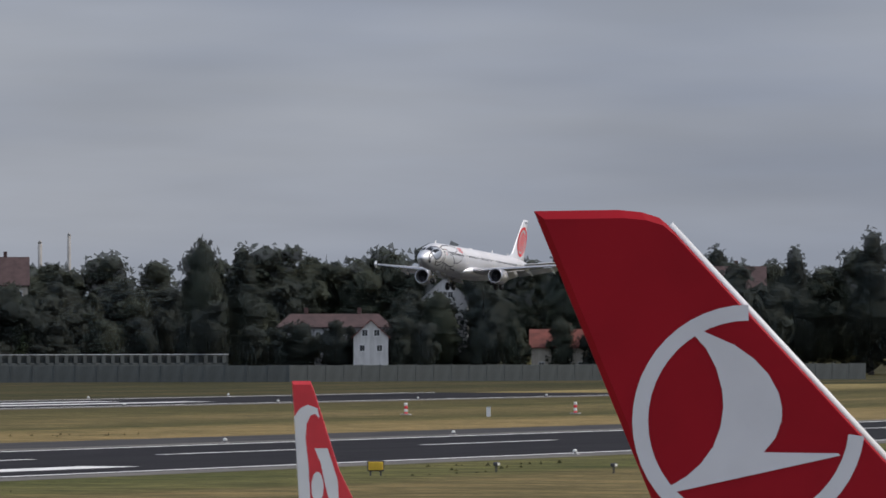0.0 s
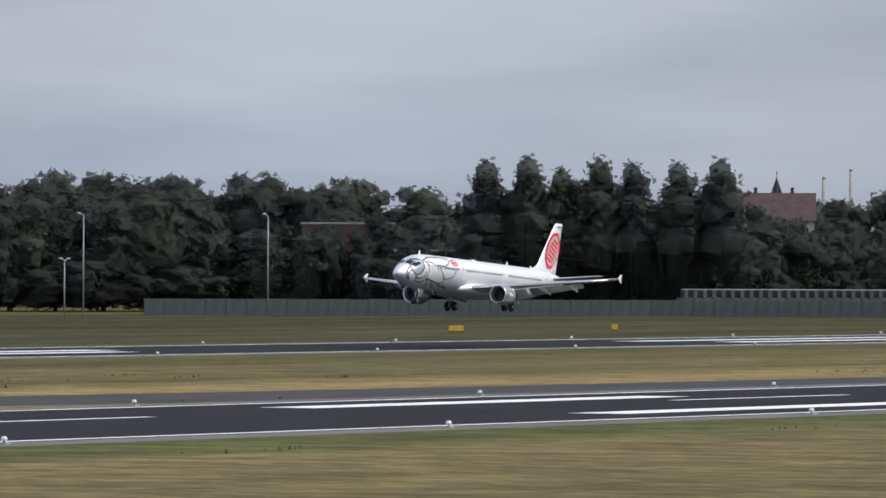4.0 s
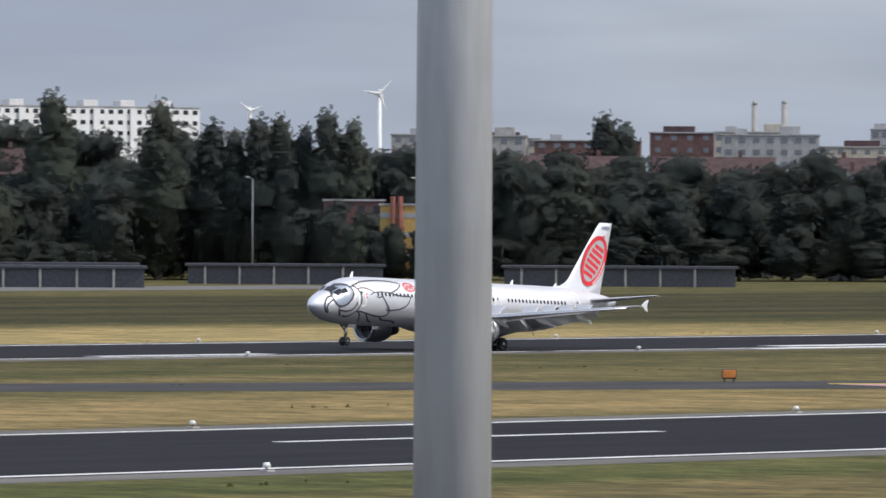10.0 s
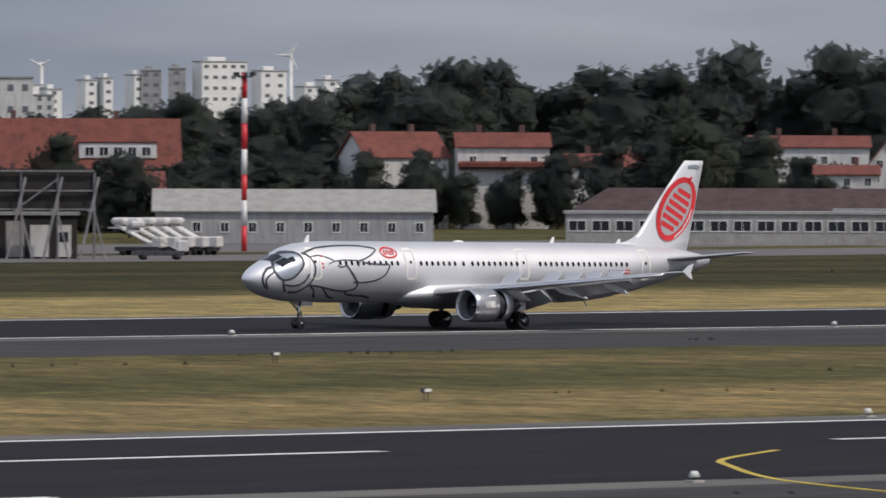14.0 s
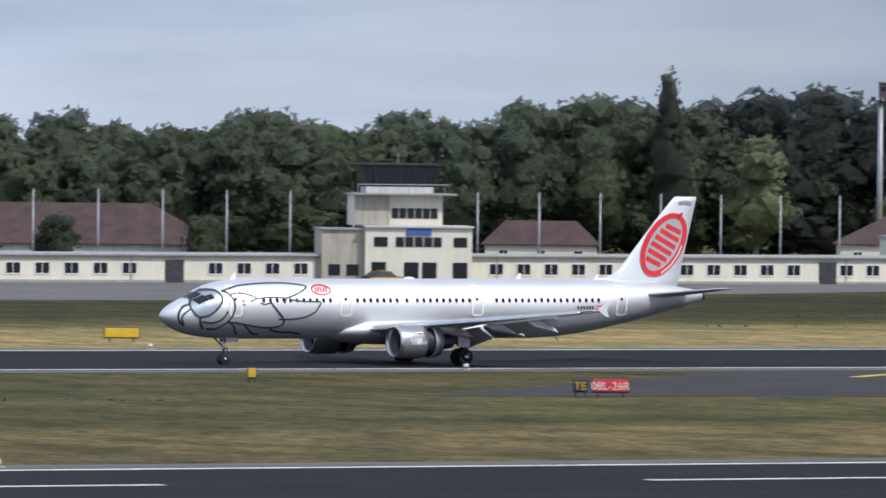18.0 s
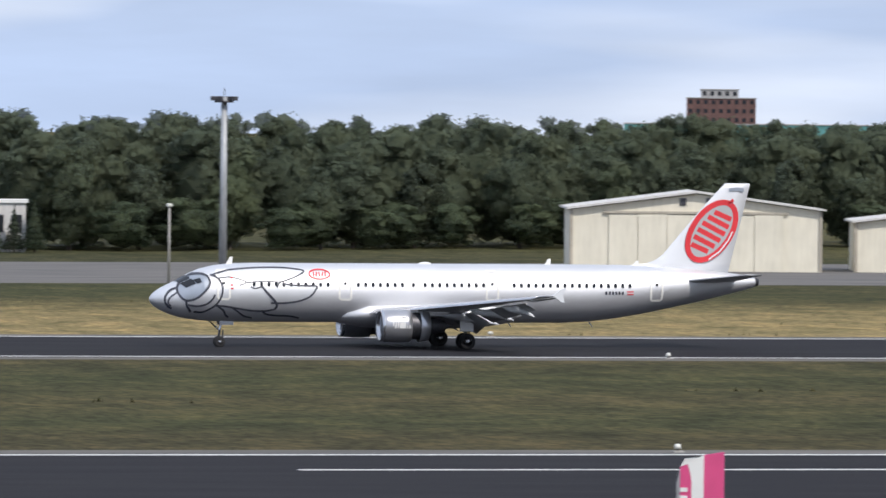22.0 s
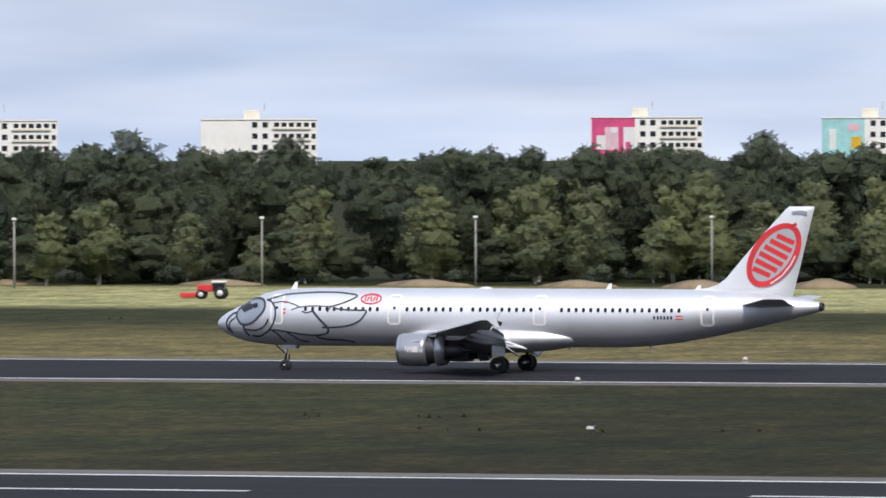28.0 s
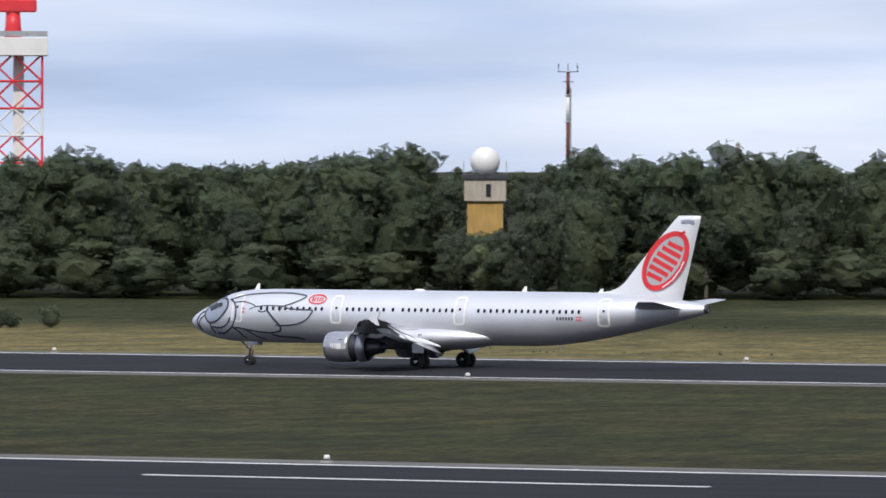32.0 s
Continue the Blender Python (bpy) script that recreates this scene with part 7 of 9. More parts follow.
for x, y, h in ((618, 1003, 17), (640, 1000, 14), (652, 1003, 14.5), (664, 1006, 14), (675, 1009, 13)):
    plant("birch", int(x) % 2, x, y, h, x * 3, 1.35)
for i in range(5):
    airstairs(768.4 + i * 1.9, 871.0 - i * 0.2, 118)
airstairs(746, 838, 150)
for q, w, h, mat in ((-36, 15, 39.0, WHITE), (52, 8.5, 36.3, WHITE), (125, 7, 31.7, WHITE), (156, 5, 33.7, WHITE), (208, 13, 31.2, WHITE), (-380, 11, 32, WHITE), (-425, 4, 30.7, WHITE), (-338, 5, 30.7, WHITE), (-272, 4, 33.4, WHITE), (-242, 3, 34.0, WHITE), (-188, 3, 35.0, WHITE),
                     (-112, 5, 37.0, GREY_WALL), (-158, 6, 36.4, GREY_WALL), (275, 7, 31.7, GREY_WALL), (341, 5, 30.7, WHITE), (382, 11, 32.0, GREY_WALL)):
    ob = block("apartment_block", 1670 + q * 0.1325, 2006 - q * 0.0995, -10 if mat is WHITE else -38, w, 6, h, mat, "bright white tower block on the skyline" if mat is WHITE else "hazy grey apartment block on the skyline", 12, max(1, int(w / 3)), win=(1.5, 1.0), group="skyline blocks")
    part("roof_house", box(w * 0.4, 3, 1.3, (-w * 0.12, 0, h - 0.1), bevel=0.1), mat, ob)
block("apartment_block", 1620, 2042, -38, 14, 11, 29, WHITE_WALL, "pale apartment block on the skyline", 11, 5, group="skyline blocks")
for i, (x, y, h) in enumerate(((1085, 1214, 27), (1092, 1209, 28), (1097, 1205, 26), (1101, 1202, 28))):
    plant("poplar", i % 2, x, y, h, i * 70, 1.15)
block("apartment_block", 1187, 1467, -37, 12, 10, 27.5, WHITE_WALL, "pale office block above the trees", 6, 4, group="skyline blocks")
block("office_block", 1383, 1940, -33, 38, 12, 27.5, GREY_WALL, "hazy grey building on the skyline", 8, 12)
spire_tower(1389, 1932, -34, 5.5, 31, 37.5, "green-roofed church tower on the skyline", GREY_WALL)
pole("chimney_stack", 1248, 1669, 62, 1.3, CONCRETE, "tall grey chimney with a dark top", "chimney")
for x, y, h, w in ((668, 960, 24.5, 1.2), (690, 985, 22, 1.1), (838, 1075, 26, 1.1), (850, 1062, 24, 1.2), (868, 1085, 26.5, 1.1), (800, 1098, 23, 1.2), (815, 1110, 24, 1.1), (745, 1050, 23.5, 1.1), (1020, 1060, 19, 1.2), (1046, 1160, 24, 1.3), (1060, 1175, 25, 1.3), (1075, 1185, 23, 1.2), (1150, 1160, 23, 1.2), (1210, 1140, 24, 1.0), (985, 1040, 14, 1.2), (880, 1020, 13, 1.2)):
    plant("broadleaf_tree", 4 + int(x) % 2 if x > 700 else int(x) % 4, x, y, h, x * 3, w)

# ---- the old terminal, control tower and masts ----
def terminal():
    ob = thing("terminal_wing", (517, 850, 0), "long low cream terminal wing with a flat roof", "terminal", turn=0)
    part("wall", box(246, 12, 3.0, (0, 0, -0.1)), CREAM, ob)
    part("roof", box(247, 12.9, 0.26, (0, -0.1, 2.9), bevel=0.05), GREY_WALL, ob, "dark flat roof edge")
    part("plinth", box(246.2, 12.2, 0.35, (0, 0, -0.05)), CONCRETE, ob, "grey plinth")
    xs = [x for x in spread(-121, 121, 70) if not -46 < x < -25 and min(abs(x - q) for q in (-62, 20, 85)) > 2.4]
    window_row(ob, -6.02, 1.0, xs, 1.65, 1.15, True)
    for x in (-62, 20, 85):
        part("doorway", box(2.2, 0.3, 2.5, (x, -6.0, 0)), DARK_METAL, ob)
    for i in range(11):
        part("downpipe", rod((-112 + i * 22.4, -6.1, 0), (-112 + i * 22.4, -6.1, 2.9), 0.07, None, 6), GALV, ob)
    return ob


terminal()


def control_tower():
    ob = thing("control_tower", (481.1, 843, 0), "cream control tower with a dark glazed cab", "control tower", turn=-20)
    part("lower_storey", box(11.8, 8, 6.3, (2.4, 0, -0.1)), CREAM, ob)
    part("lower_roof", box(12.2, 8.5, 0.22, (2.4, -0.1, 6.2)), WHITE_WALL, ob, "pale roof edge")
    # the wing's shade is put into its wall: beige instead of cream
    part("side_wing", box(4.7, 7, 6.0, (-5.85, 0.4, -0.1)), BEIGE_WALL, ob, "side wing, its shade put into a beige colour")
    part("side_roof", box(5.0, 7.4, 0.2, (-5.85, 0.3, 5.9)), GREY_WALL, ob)
    part("upper_storey", box(9.8, 6.4, 3.4, (0.3, 0.8, 6.4)), CREAM, ob)
    part("upper_panel", box(3.9, 0.1, 3.2, (-2.6, -2.44, 6.5)), BEIGE_WALL, ob, "plain beige wall panel")
    part("gallery", box(11.6, 8.2, 0.2, (0.9, 0.4, 9.75)), GREY_WALL, ob, "thin gallery slab")
    part("plinth", box(7.4, 5.6, 0.7, (0.5, 0.8, 9.95)), WHITE_WALL, ob)
    bm = bmesh.new()
    rings = [[(sx * w / 2 + 0.5, sy * d / 2 + 0.8, z) for sx, sy in ((-1, -1), (1, -1), (1, 1), (-1, 1))] for w, d, z in ((7.6, 5.6, 10.65), (8.9, 6.6, 12.9))]
    part("cab_glazing", loft(rings, True, bm), CAB_GLASS, ob, "dark glazed cab")
    for i in range(7):
        f = i / 6 - 0.5
        part("mullion", rod((0.5 + f * 7.6, -2.02, 10.65), (0.5 + f * 8.9, -2.52, 12.9), 0.07, None, 6), DARK_METAL, ob)
    part("cab_roof", box(9.2, 6.9, 0.35, (0.5, 0.8, 12.9), bevel=0.1), SLATE, ob)
    for s in (-4.3, 5.3):
        part("gallery_post", rod((s, -3.2, 9.9), (s, -3.2, 10.9), 0.04), GALV, ob)
    part("gallery_rail", rod((-4.3, -3.2, 10.9), (5.9, -3.2, 10.9), 0.05), GALV, ob)
    part("roof_aerial", rod((0.5, 0, 13.2), (0.5, 0, 14.5), 0.05), GALV, ob)
    window_row(ob, -2.42, 7.2, spread(-0.5, 4.7, 6), 0.75, 1.1)
    window_row(ob, -4.02, 4.1, spread(-0.2, 5.0, 5), 0.9, 1.05)
    window_row(ob, -4.02, 4.1, (-1.8, 7.0), 1.5, 1.05)
    window_row(ob, -4.02, 0.4, (-2.0, 1.6, 3.6, 7.0), 1.6, 2.0)
    window_row(ob, -3.12, 0.9, (-6.8, -4.8), 1.3, 1.2)
    part("sign", box(2.8, 0.12, 0.75, (2.4, -4.08, 5.35)), BLUE, ob, "blue sign board")
    return ob


CAB_GLASS = plain("smoked cab glass", (0.02, 0.026, 0.034), 0.25, 0, 0.05, 1.0)
BLUE = plain("blue paint", (0.05, 0.12, 0.34), 0.6, 0, 0.08, 1.0)
control_tower()
gabled("hall", 460, 885, -24, 36, 15, 3.9, 8.3, WHITE_WALL, DARK_ROOF, "long wing with a brown hipped tiled roof", 1, 12, hip=8, chimney=False, category="hall")
gabled("hall", 439.5, 889.5, -24, 27.4, 20, 3.6, 10.2, WHITE_WALL, DARK_ROOF, "hall under a steep brown hipped tiled roof", 1, 8, hip=10.4, chimney=False, category="hall")
gabled("hall", 608, 926, -29, 38, 16, 3.6, 7.2, CREAM, DARK_ROOF, "low building with a brown hipped roof", 1, 8, hip=7, chimney=False, category="hall")
gabled("hall", 553, 943, -28, 14, 9, 3.2, 6.0, CREAM, DARK_ROOF, "low building with a brown roof", 1, 3, hip=3, chimney=False, category="hall")
fire = block("fire_station", 574, 866, -24, 29, 8, 5.2, CREAM, "cream garage building with tall grey doors", 0, 0)
for i in range(7):
    part("garage_door", box(2.8, 0.2, 3.9, (-11 + i * 3.7, -4.05, 0)), GREY_WALL, fire, "grey garage door")
    part("pillar", box(0.5, 0.6, 5.0, (-13 + i * 3.7, -4.2, 0)), CREAM, fire)
for x in [485.8 + 7.9 * i for i in range(-10, 18)]:
    pole("flag_pole", x, 862, 9.9, 0.11, GALV, "slim grey pole behind the terminal", "pole", "poles behind the terminal")
for x, y, h in ((612, 960, 22.2), (416, 833, 17.6), (303, 842, 18.0), (178, 827, 17.8)):
    flood_mast(x, y, h)
PURPLE_BRICK = plain("purple brick", (0.12, 0.075, 0.095), 0.85, 0, 0.12, 0.4, 0.2)
for x, y, w, h in ((1056.5, 1692.5, 24, 31.5), (1067.5, 1683.5, 10, 34), (1078.5, 1677.5, 21, 29.5), (1092, 1668.5, 11, 31.0), (1100, 1663.5, 10, 28)):
    block("office_block", x, y, -31, w, 14, h, PURPLE_BRICK, "dark purple-brown stepped block above the woods", 9, max(4, int(w / 2.4)), win=(1.5, 1.0))
block("office_block", 870, 1760, -26, 13, 10, 19.2, BEIGE_WALL, "pale block just above the woods", 6, 6)
plant("poplar", 0, 605, 1004, 26, 10, 0.85)
for x, y, h in ((575, 1010, 18.5), (588, 1015, 19.5), (598, 1012, 19), (543, 1018, 18), (548, 1022, 17.5)):
    plant("broadleaf_tree", int(x) % 4, x, y, h, x * 5, 1.1)
for x, y, h in ((452, 868, 8), (441, 865, 7), (428, 872, 8.5), (470, 868, 8), (405, 862, 5), (361, 824, 2.6), (357, 826, 2.4), (352, 823, 2.2), (396, 838, 2.5)):
    plant("broadleaf_tree" if h > 4 else "bush", int(x) % 2, x, y, h, x * 5, 1.2)
block("office_building", 371.5, 848, -23, 16.4, 9, 6.1, WHITE, "white two-storey office building with rows of windows", 2, 12, win=(1.0, 1.25), frames=False)
block("office_building", 387.5, 841, -23, 16.2, 9, 6.2, WHITE, "white two-storey office wing with rows of windows", 2, 11, win=(1.0, 1.25), frames=False)
block("office_annex", 361.6, 852.4, -23, 3.6, 8, 6.0, CONCRETE, "grey stair annex of the white offices", 2, 1, win=(0.9, 1.1))


def parked_car(x, y, turn, paint, label, group=""):
    car = thing("parked_car", (x, y, 0), label, "car", group, turn=turn)
    bm = loft([[(-2.1, q, 0.35), (2.1, q, 0.35), (2.15, q, 0.8), (1.2, q, 0.92), (0.7, q * 0.85, 1.42), (-1.0, q * 0.85, 1.44), (-1.7, q, 0.95), (-2.1, q, 0.85)] for q in (-0.85, 0.85)])
    part("car_body", bm, paint, car)
    part("side_glass", box(1.7, 1.5, 0.36, (-0.2, 0, 0.98), bevel=0.05), BLACK_GLASS, car)
    for sx in (-1.3, 1.35):
        for q in (-0.8, 0.8):
            part("wheel", smooth(rod((sx, q - 0.1, 0.32), (sx, q + 0.1, 0.32), 0.32, None, 14)), TYRE, car)
    return car


for x, y, paint in ((376.5, 836.2, RED_ROOF), (379.6, 834.8, DARK_METAL), (382.8, 833.6, GREY_WALL), (391.6, 829.9, DARK_METAL)):
    parked_car(x, y, -23, paint, "dark red parked car before the white offices" if paint is RED_ROOF else "dark parked car before the white offices", "cars before the offices")
van = parked_car(477.6, 838.5, 4, DARK_METAL, "dark airfield car with yellow stripes beside the control tower")
for q in (-0.87, 0.87):
    part("side_stripe", box(4.0, 0.04, 0.22, (0, q, 0.55), bevel=0.01), YELLOW, van, "yellow stripe")
part("light_bar", box(0.35, 1.1, 0.12, (-0.2, 0, 1.43), bevel=0.03), ORANGE, van, "orange light bar")
for x, y, h in ((358.5, 846, 3.2), (361.5, 843, 2.8), (384.8, 832.6, 2.6), (386.3, 832, 2.9)):
    plant("bush", int(x) % 2, x, y, h, x * 5, 1.1)
plant("copper_beech", 0, 397.5, 850, 8.8, 20, 1.1)
plant("broadleaf_tree", 0, 387.5, 862, 9.2, 70, 1.3)
block("kiosk", 410, 838, -24, 4.5, 4, 2.1, WHITE_WALL, "small white kiosk by the apron", 1, 2, win=(0.7, 0.9), category="kiosk")
block("hut", 434, 946, -23, 8.6, 6, 8.6, STEEL_BROWN, "dark upper storey with a pale roof among trees", 2, 6, roof=CONCRETE, category="hut")
for x in (398.4, 401.8):
    pole("flag_pole", x, 836, 9.2, 0.13, GALV, "slim flag pole by the apron", "pole", "flag poles")
flag = thing("flag", (399.75, 836, 7.4), "black, red and gold flag blowing from a pole", "flag", turn=-22)
for z, m in ((1.0, DARK_METAL), (0.5, RED), (0.0, YELLOW)):
    bm = bmesh.new()
    rows = [[(-1.36 + i * 0.37, 0.12 * math.sin(i), z - 0.12 * i * 0.5 + dz) for dz in (0, 0.5)] for i in range(8)]
    vs = [[bm.verts.new(p) for p in r] for r in rows]
    for a, b in zip(vs, vs[1:]):
        bm.faces.new((a[0], b[0], b[1], a[1]))
    part("flag_stripe", bm, m, flag)


def old_hangar():
    ob = thing("hangar_dark", (332.4, 846, 0), "dark steel hangar with board doors, one bay open", "hangar", turn=-16)
    part("shell", box(44, 20, 10.2, (-1, 14, -0.1)), STEEL_BROWN, ob, "dark brown metal shell")
    part("roof_edge", box(44.6, 20.6, 0.3, (-1, 14, 10.1)), WHITE, ob, "thin white roof edge")
    part("door_rail", box(48, 0.9, 0.6, (1.2, -1.2, 6.3), bevel=0.05), WHITE, ob, "white door rail")
    part("ceiling", box(47, 5.2, 0.2, (1.2, 1.5, 6.8)), GREY_WALL, ob)
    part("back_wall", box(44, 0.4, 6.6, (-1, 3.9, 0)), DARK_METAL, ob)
    for x0, x1 in ((-22.2, -17.2), (-2.6, 20.4)):
        n = max(3, int((x1 - x0) / 1.15))
        for i in range(n):
            w = (x1 - x0) / n
            x = x0 + (i + 0.5) * w
            part("plank", box(w - 0.04, 0.2, 4.2, (x, -0.8 - 0.03 * (i % 2), 0)), WOOD, ob, "weathered board")
        for k in range(4):
            part("slat", box(x1 - x0, 0.15, 0.44, ((x0 + x1) / 2, -0.85, 4.25 + k * 0.52)), GALV, ob, "grey louvre slat")
    for x in (-22.6, 25.0):
        part("post", box(0.5, 0.5, 6.4, (x, -1.2, 0)), GALV, ob)
    part("buttress", rod((23.0, -0.9, 0), (21.2, -0.9, 6.3), 0.5, 0.35, 8), CONCRETE, ob)
    part("side_door", box(0.4, 12, 7.5, (-23.1, 10, 0)), GREY_WALL, ob)
    return ob


old_hangar()


def light_hangar(x, y, w, ridge, eave, turn, open_bay, label):
    ob = thing("hangar_cream", (x, y, 0), label, "hangar", "cream hangars", turn=turn)
    bm = bmesh.new()
    rings = [[(-w / 2, yy, 0), (w / 2, yy, 0), (w / 2, yy, eave), (0, yy, ridge), (-w / 2, yy, eave)] for yy in (0, 16)]
    part("shell", loft(rings, True, bm), CREAM, ob, "cream metal shell")
    for s in (-1, 1):
        bm = bmesh.new()
        a, b = Vector((0, 0, ridge + 0.12)), Vector((s * (w / 2 + 0.5), 0, eave + 0.02))
        rings = [[(a.x, yy, a.z), (b.x, yy, b.z), (b.x, yy, b.z + 0.22), (a.x, yy, a.z + 0.22)] for yy in (-0.7, 16.5)]
        part("roof_sheet", loft(rings, True, bm), WHITE_WALL, ob, "pale metal roof")
    n = 6
    dw = w * 0.70 / n
    for i in range(n):
        px = -w * 0.35 + (i + 0.5) * dw
        # the open bay is a closed dark sheet that stands for the shade inside
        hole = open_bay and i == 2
        part("sliding_door", box(dw - 0.06, 0.16, eave * 0.93, (px, -0.1 - 0.08 * (i % 2), 0)), DARK_METAL if hole else CREAM, ob, "dark sheet for the shade in the open bay" if hole else "cream sliding door")
    part("door_track", box(w * 0.74, 0.3, 0.25, (0, -0.15, eave * 0.94)), BEIGE_WALL, ob)
    for s in (-1, 1):
        part("vent", box(0.7, 0.1, 0.8, (s * 1.4, -0.05, eave + (ridge - eave) * 0.28)), DARK_METAL, ob)
        part("corner_post", box(0.3, 0.3, eave, (s * w / 2, -0.05, 0)), BEIGE_WALL, ob)
    return ob


light_hangar(258.8, 818, 28.6, 6.9, 5.2, -14, True, "cream metal hangar with one door open")
light_hangar(227.6, 822, 26.2, 8.1, 6.4, -12, False, "large cream metal hangar with closed doors")
ob = block("garage", 292, 838, -16, 12.5, 7, 3.8, GREY_WALL, "grey garage with a white roof edge and roller door", 0, 0, roof=WHITE)
part("roller_door", box(3.2, 0.15, 2.6, (0.2, -3.55, 0)), WHITE, ob, "white roller door")
twin = thing("church_towers", (626, 1794, 0), "church with two pointed dark spires above the woods", "church", turn=-19)
for s in (-2.85, 2.85):
    part("tower", box(3.6, 3.6, 17.5, (s, 0, 0)), BROWN_WALL, twin)
    part("spire", rod((s, 0, 17.0), (s, 0, 26.0), 3.3, 0.08, 4), SLATE, twin, "dark slate spire")
    part("cross", rod((s, 0, 25.6), (s, 0, 27.4), 0.07), DARK_METAL, twin)
block("hospital_block", 701, 2503, -16, 22, 14, 20.5, BROWN_WALL, "red-brown block above the woods", 7, 9)
block("hospital_block", 701, 2505, -16, 12, 10, 23.2, GREY_WALL, "upper storey of the red-brown block", 8, 5)
TEAL = plain("teal paint", (0.10, 0.30, 0.30), 0.7, 0, 0.08, 0.5, 0.2)
block("long_building", 709, 2490, -16, 84, 12, 12.2, TEAL, "long teal building just above the woods", 4, 20)
lattice_mast(580, 1850, 24, "slim aerial above the woods", 0.8, False)
lattice_mast(780, 1900, 23, "slim aerial above the woods", 0.8, False)

# ---- west: sheds, beacon, lamps, the tower blocks beyond the woods ----
ob = block("white_shed", 165, 913, -10, 16.6, 8, 5.9, WHITE_WALL, "white shed with a pale roof behind conifers", 1, 8, roof=WHITE, win=(1.2, 2.0))
for i in range(8):
    plant("spruce", 0, 157 + i * 2.3, 907 - 0.2 * i, 5.2 + 0.8 * math.sin(i * 2.1), i * 50, 1.35)
for i, x in enumerate((137.6, 140.2, 143.4)):
    plant("bush", i % 2, x, 889.5, 1.5 + 0.3 * (i % 2), i * 80)
for x, w in ((141, 7),):
    ob = thing("container", (x, 893, 0), "teal steel container at the woods' edge", "container", "teal containers", turn=-9)
    part("box_body", box(w, 2.4, 2.0, bevel=0.05), TEAL, ob)
    part("door_leaf", box(w * 0.3, 0.08, 1.8, (w * 0.2, -1.22, 0.1)), TEAL, ob)
block("tower_block", 227, 2188, -6, 10.5, 10, 26, BEIGE_WALL, "pale brick tower block above the trees", 9, 4, category="tower block")
block("tower_block", 227, 2188, -6, 5, 6, 28.8, GREY_WALL, "grey roof house of the tower block", 9, 2, category="tower block")
block("tower_block", 120, 2597, -3, 6, 8, 16.8, WHITE, "white block just above the trees", 4, 3, category="tower block")
block("apartment_block", 138, 2596, -3, 23, 10, 14.0, WHITE_WALL, "pale block just above the trees", 4, 8, group="skyline blocks")
lattice_mast(519, 2955, 24, "slim pylon on the far skyline", 1.4, False)
for x, y, h, w in ((92, 915, 19.8, 0.9), (88, 918, 19.0, 0.85), (83, 918, 18.0, 0.95), (78.5, 920, 17.8, 0.95), (95, 920, 18.6, 0.8), (90, 924, 19.2, 0.9), (125, 912, 13, 1.2), (118, 915, 12.5, 1.2), (52, 912, 14, 1.2), (36, 915, 14, 1.2)):
    plant("broadleaf_tree", int(x) % 4, x, y, h, x * 5, w)


def beacon_station(x, y):
    ob = thing("beacon_station", (x, y, 0), "red and white lattice beacon on a chequered hut", "beacon", turn=-3)
    for i in range(4):
        for j in range(2):
            part("hut_panel", box(1.3, 2.4, 0.65, (-1.95 + 1.3 * i, 0, 0.3 + j * 0.65)), RED if (i + j) % 2 else WHITE, ob, "red panel" if (i + j) % 2 else "white panel")
    part("hut_base", box(5.4, 2.6, 0.35, (0, 0, -0.05)), CONCRETE, ob)
    for i in range(4):
        bm = bmesh.new()
        z0, z1 = 1.6 + i * 1.3, 2.9 + i * 1.3
        for s in (-0.8, 0.8):
            for q in (-0.8, 0.8):
                rod((s - 1.3, q, z0), (s - 1.3, q, z1), 0.08, None, 6, bm)
            rod((s - 1.3, -0.8, z0), (-s - 1.3, -0.8, z1), 0.05, None, 6, bm)
            rod((-2.1, s, z0), (-0.5, s, z0), 0.06, None, 6, bm)
        part("lattice_section", bm, RED if i % 2 else WHITE, ob, "red lattice" if i % 2 else "white lattice")
    part("platform", box(2.6, 2.6, 0.5, (-1.3, 0, 6.4)), RED, ob)
    for s in (-1, 0, 1):
        part("aerial", rod((-1.3 + s * 0.9, 0, 6.8), (-1.3 + s * 0.9, 0, 8.6), 0.05), DARK_METAL, ob)
    return ob


beacon_station(33.5, 716)
plant("bush", 0, 29, 716, 2.2, 10)
plant("bush", 1, 37.5, 715, 2.6, 90)
for x, y in ((-183, 882), (-158, 893), (-133, 892), (-208, 877), (-234, 873), (-255.5, 862), (-279, 846), (-305, 832), (100, 900), (-325, 816), (155, 744)):
    lamp_post(x, y, 7.4)


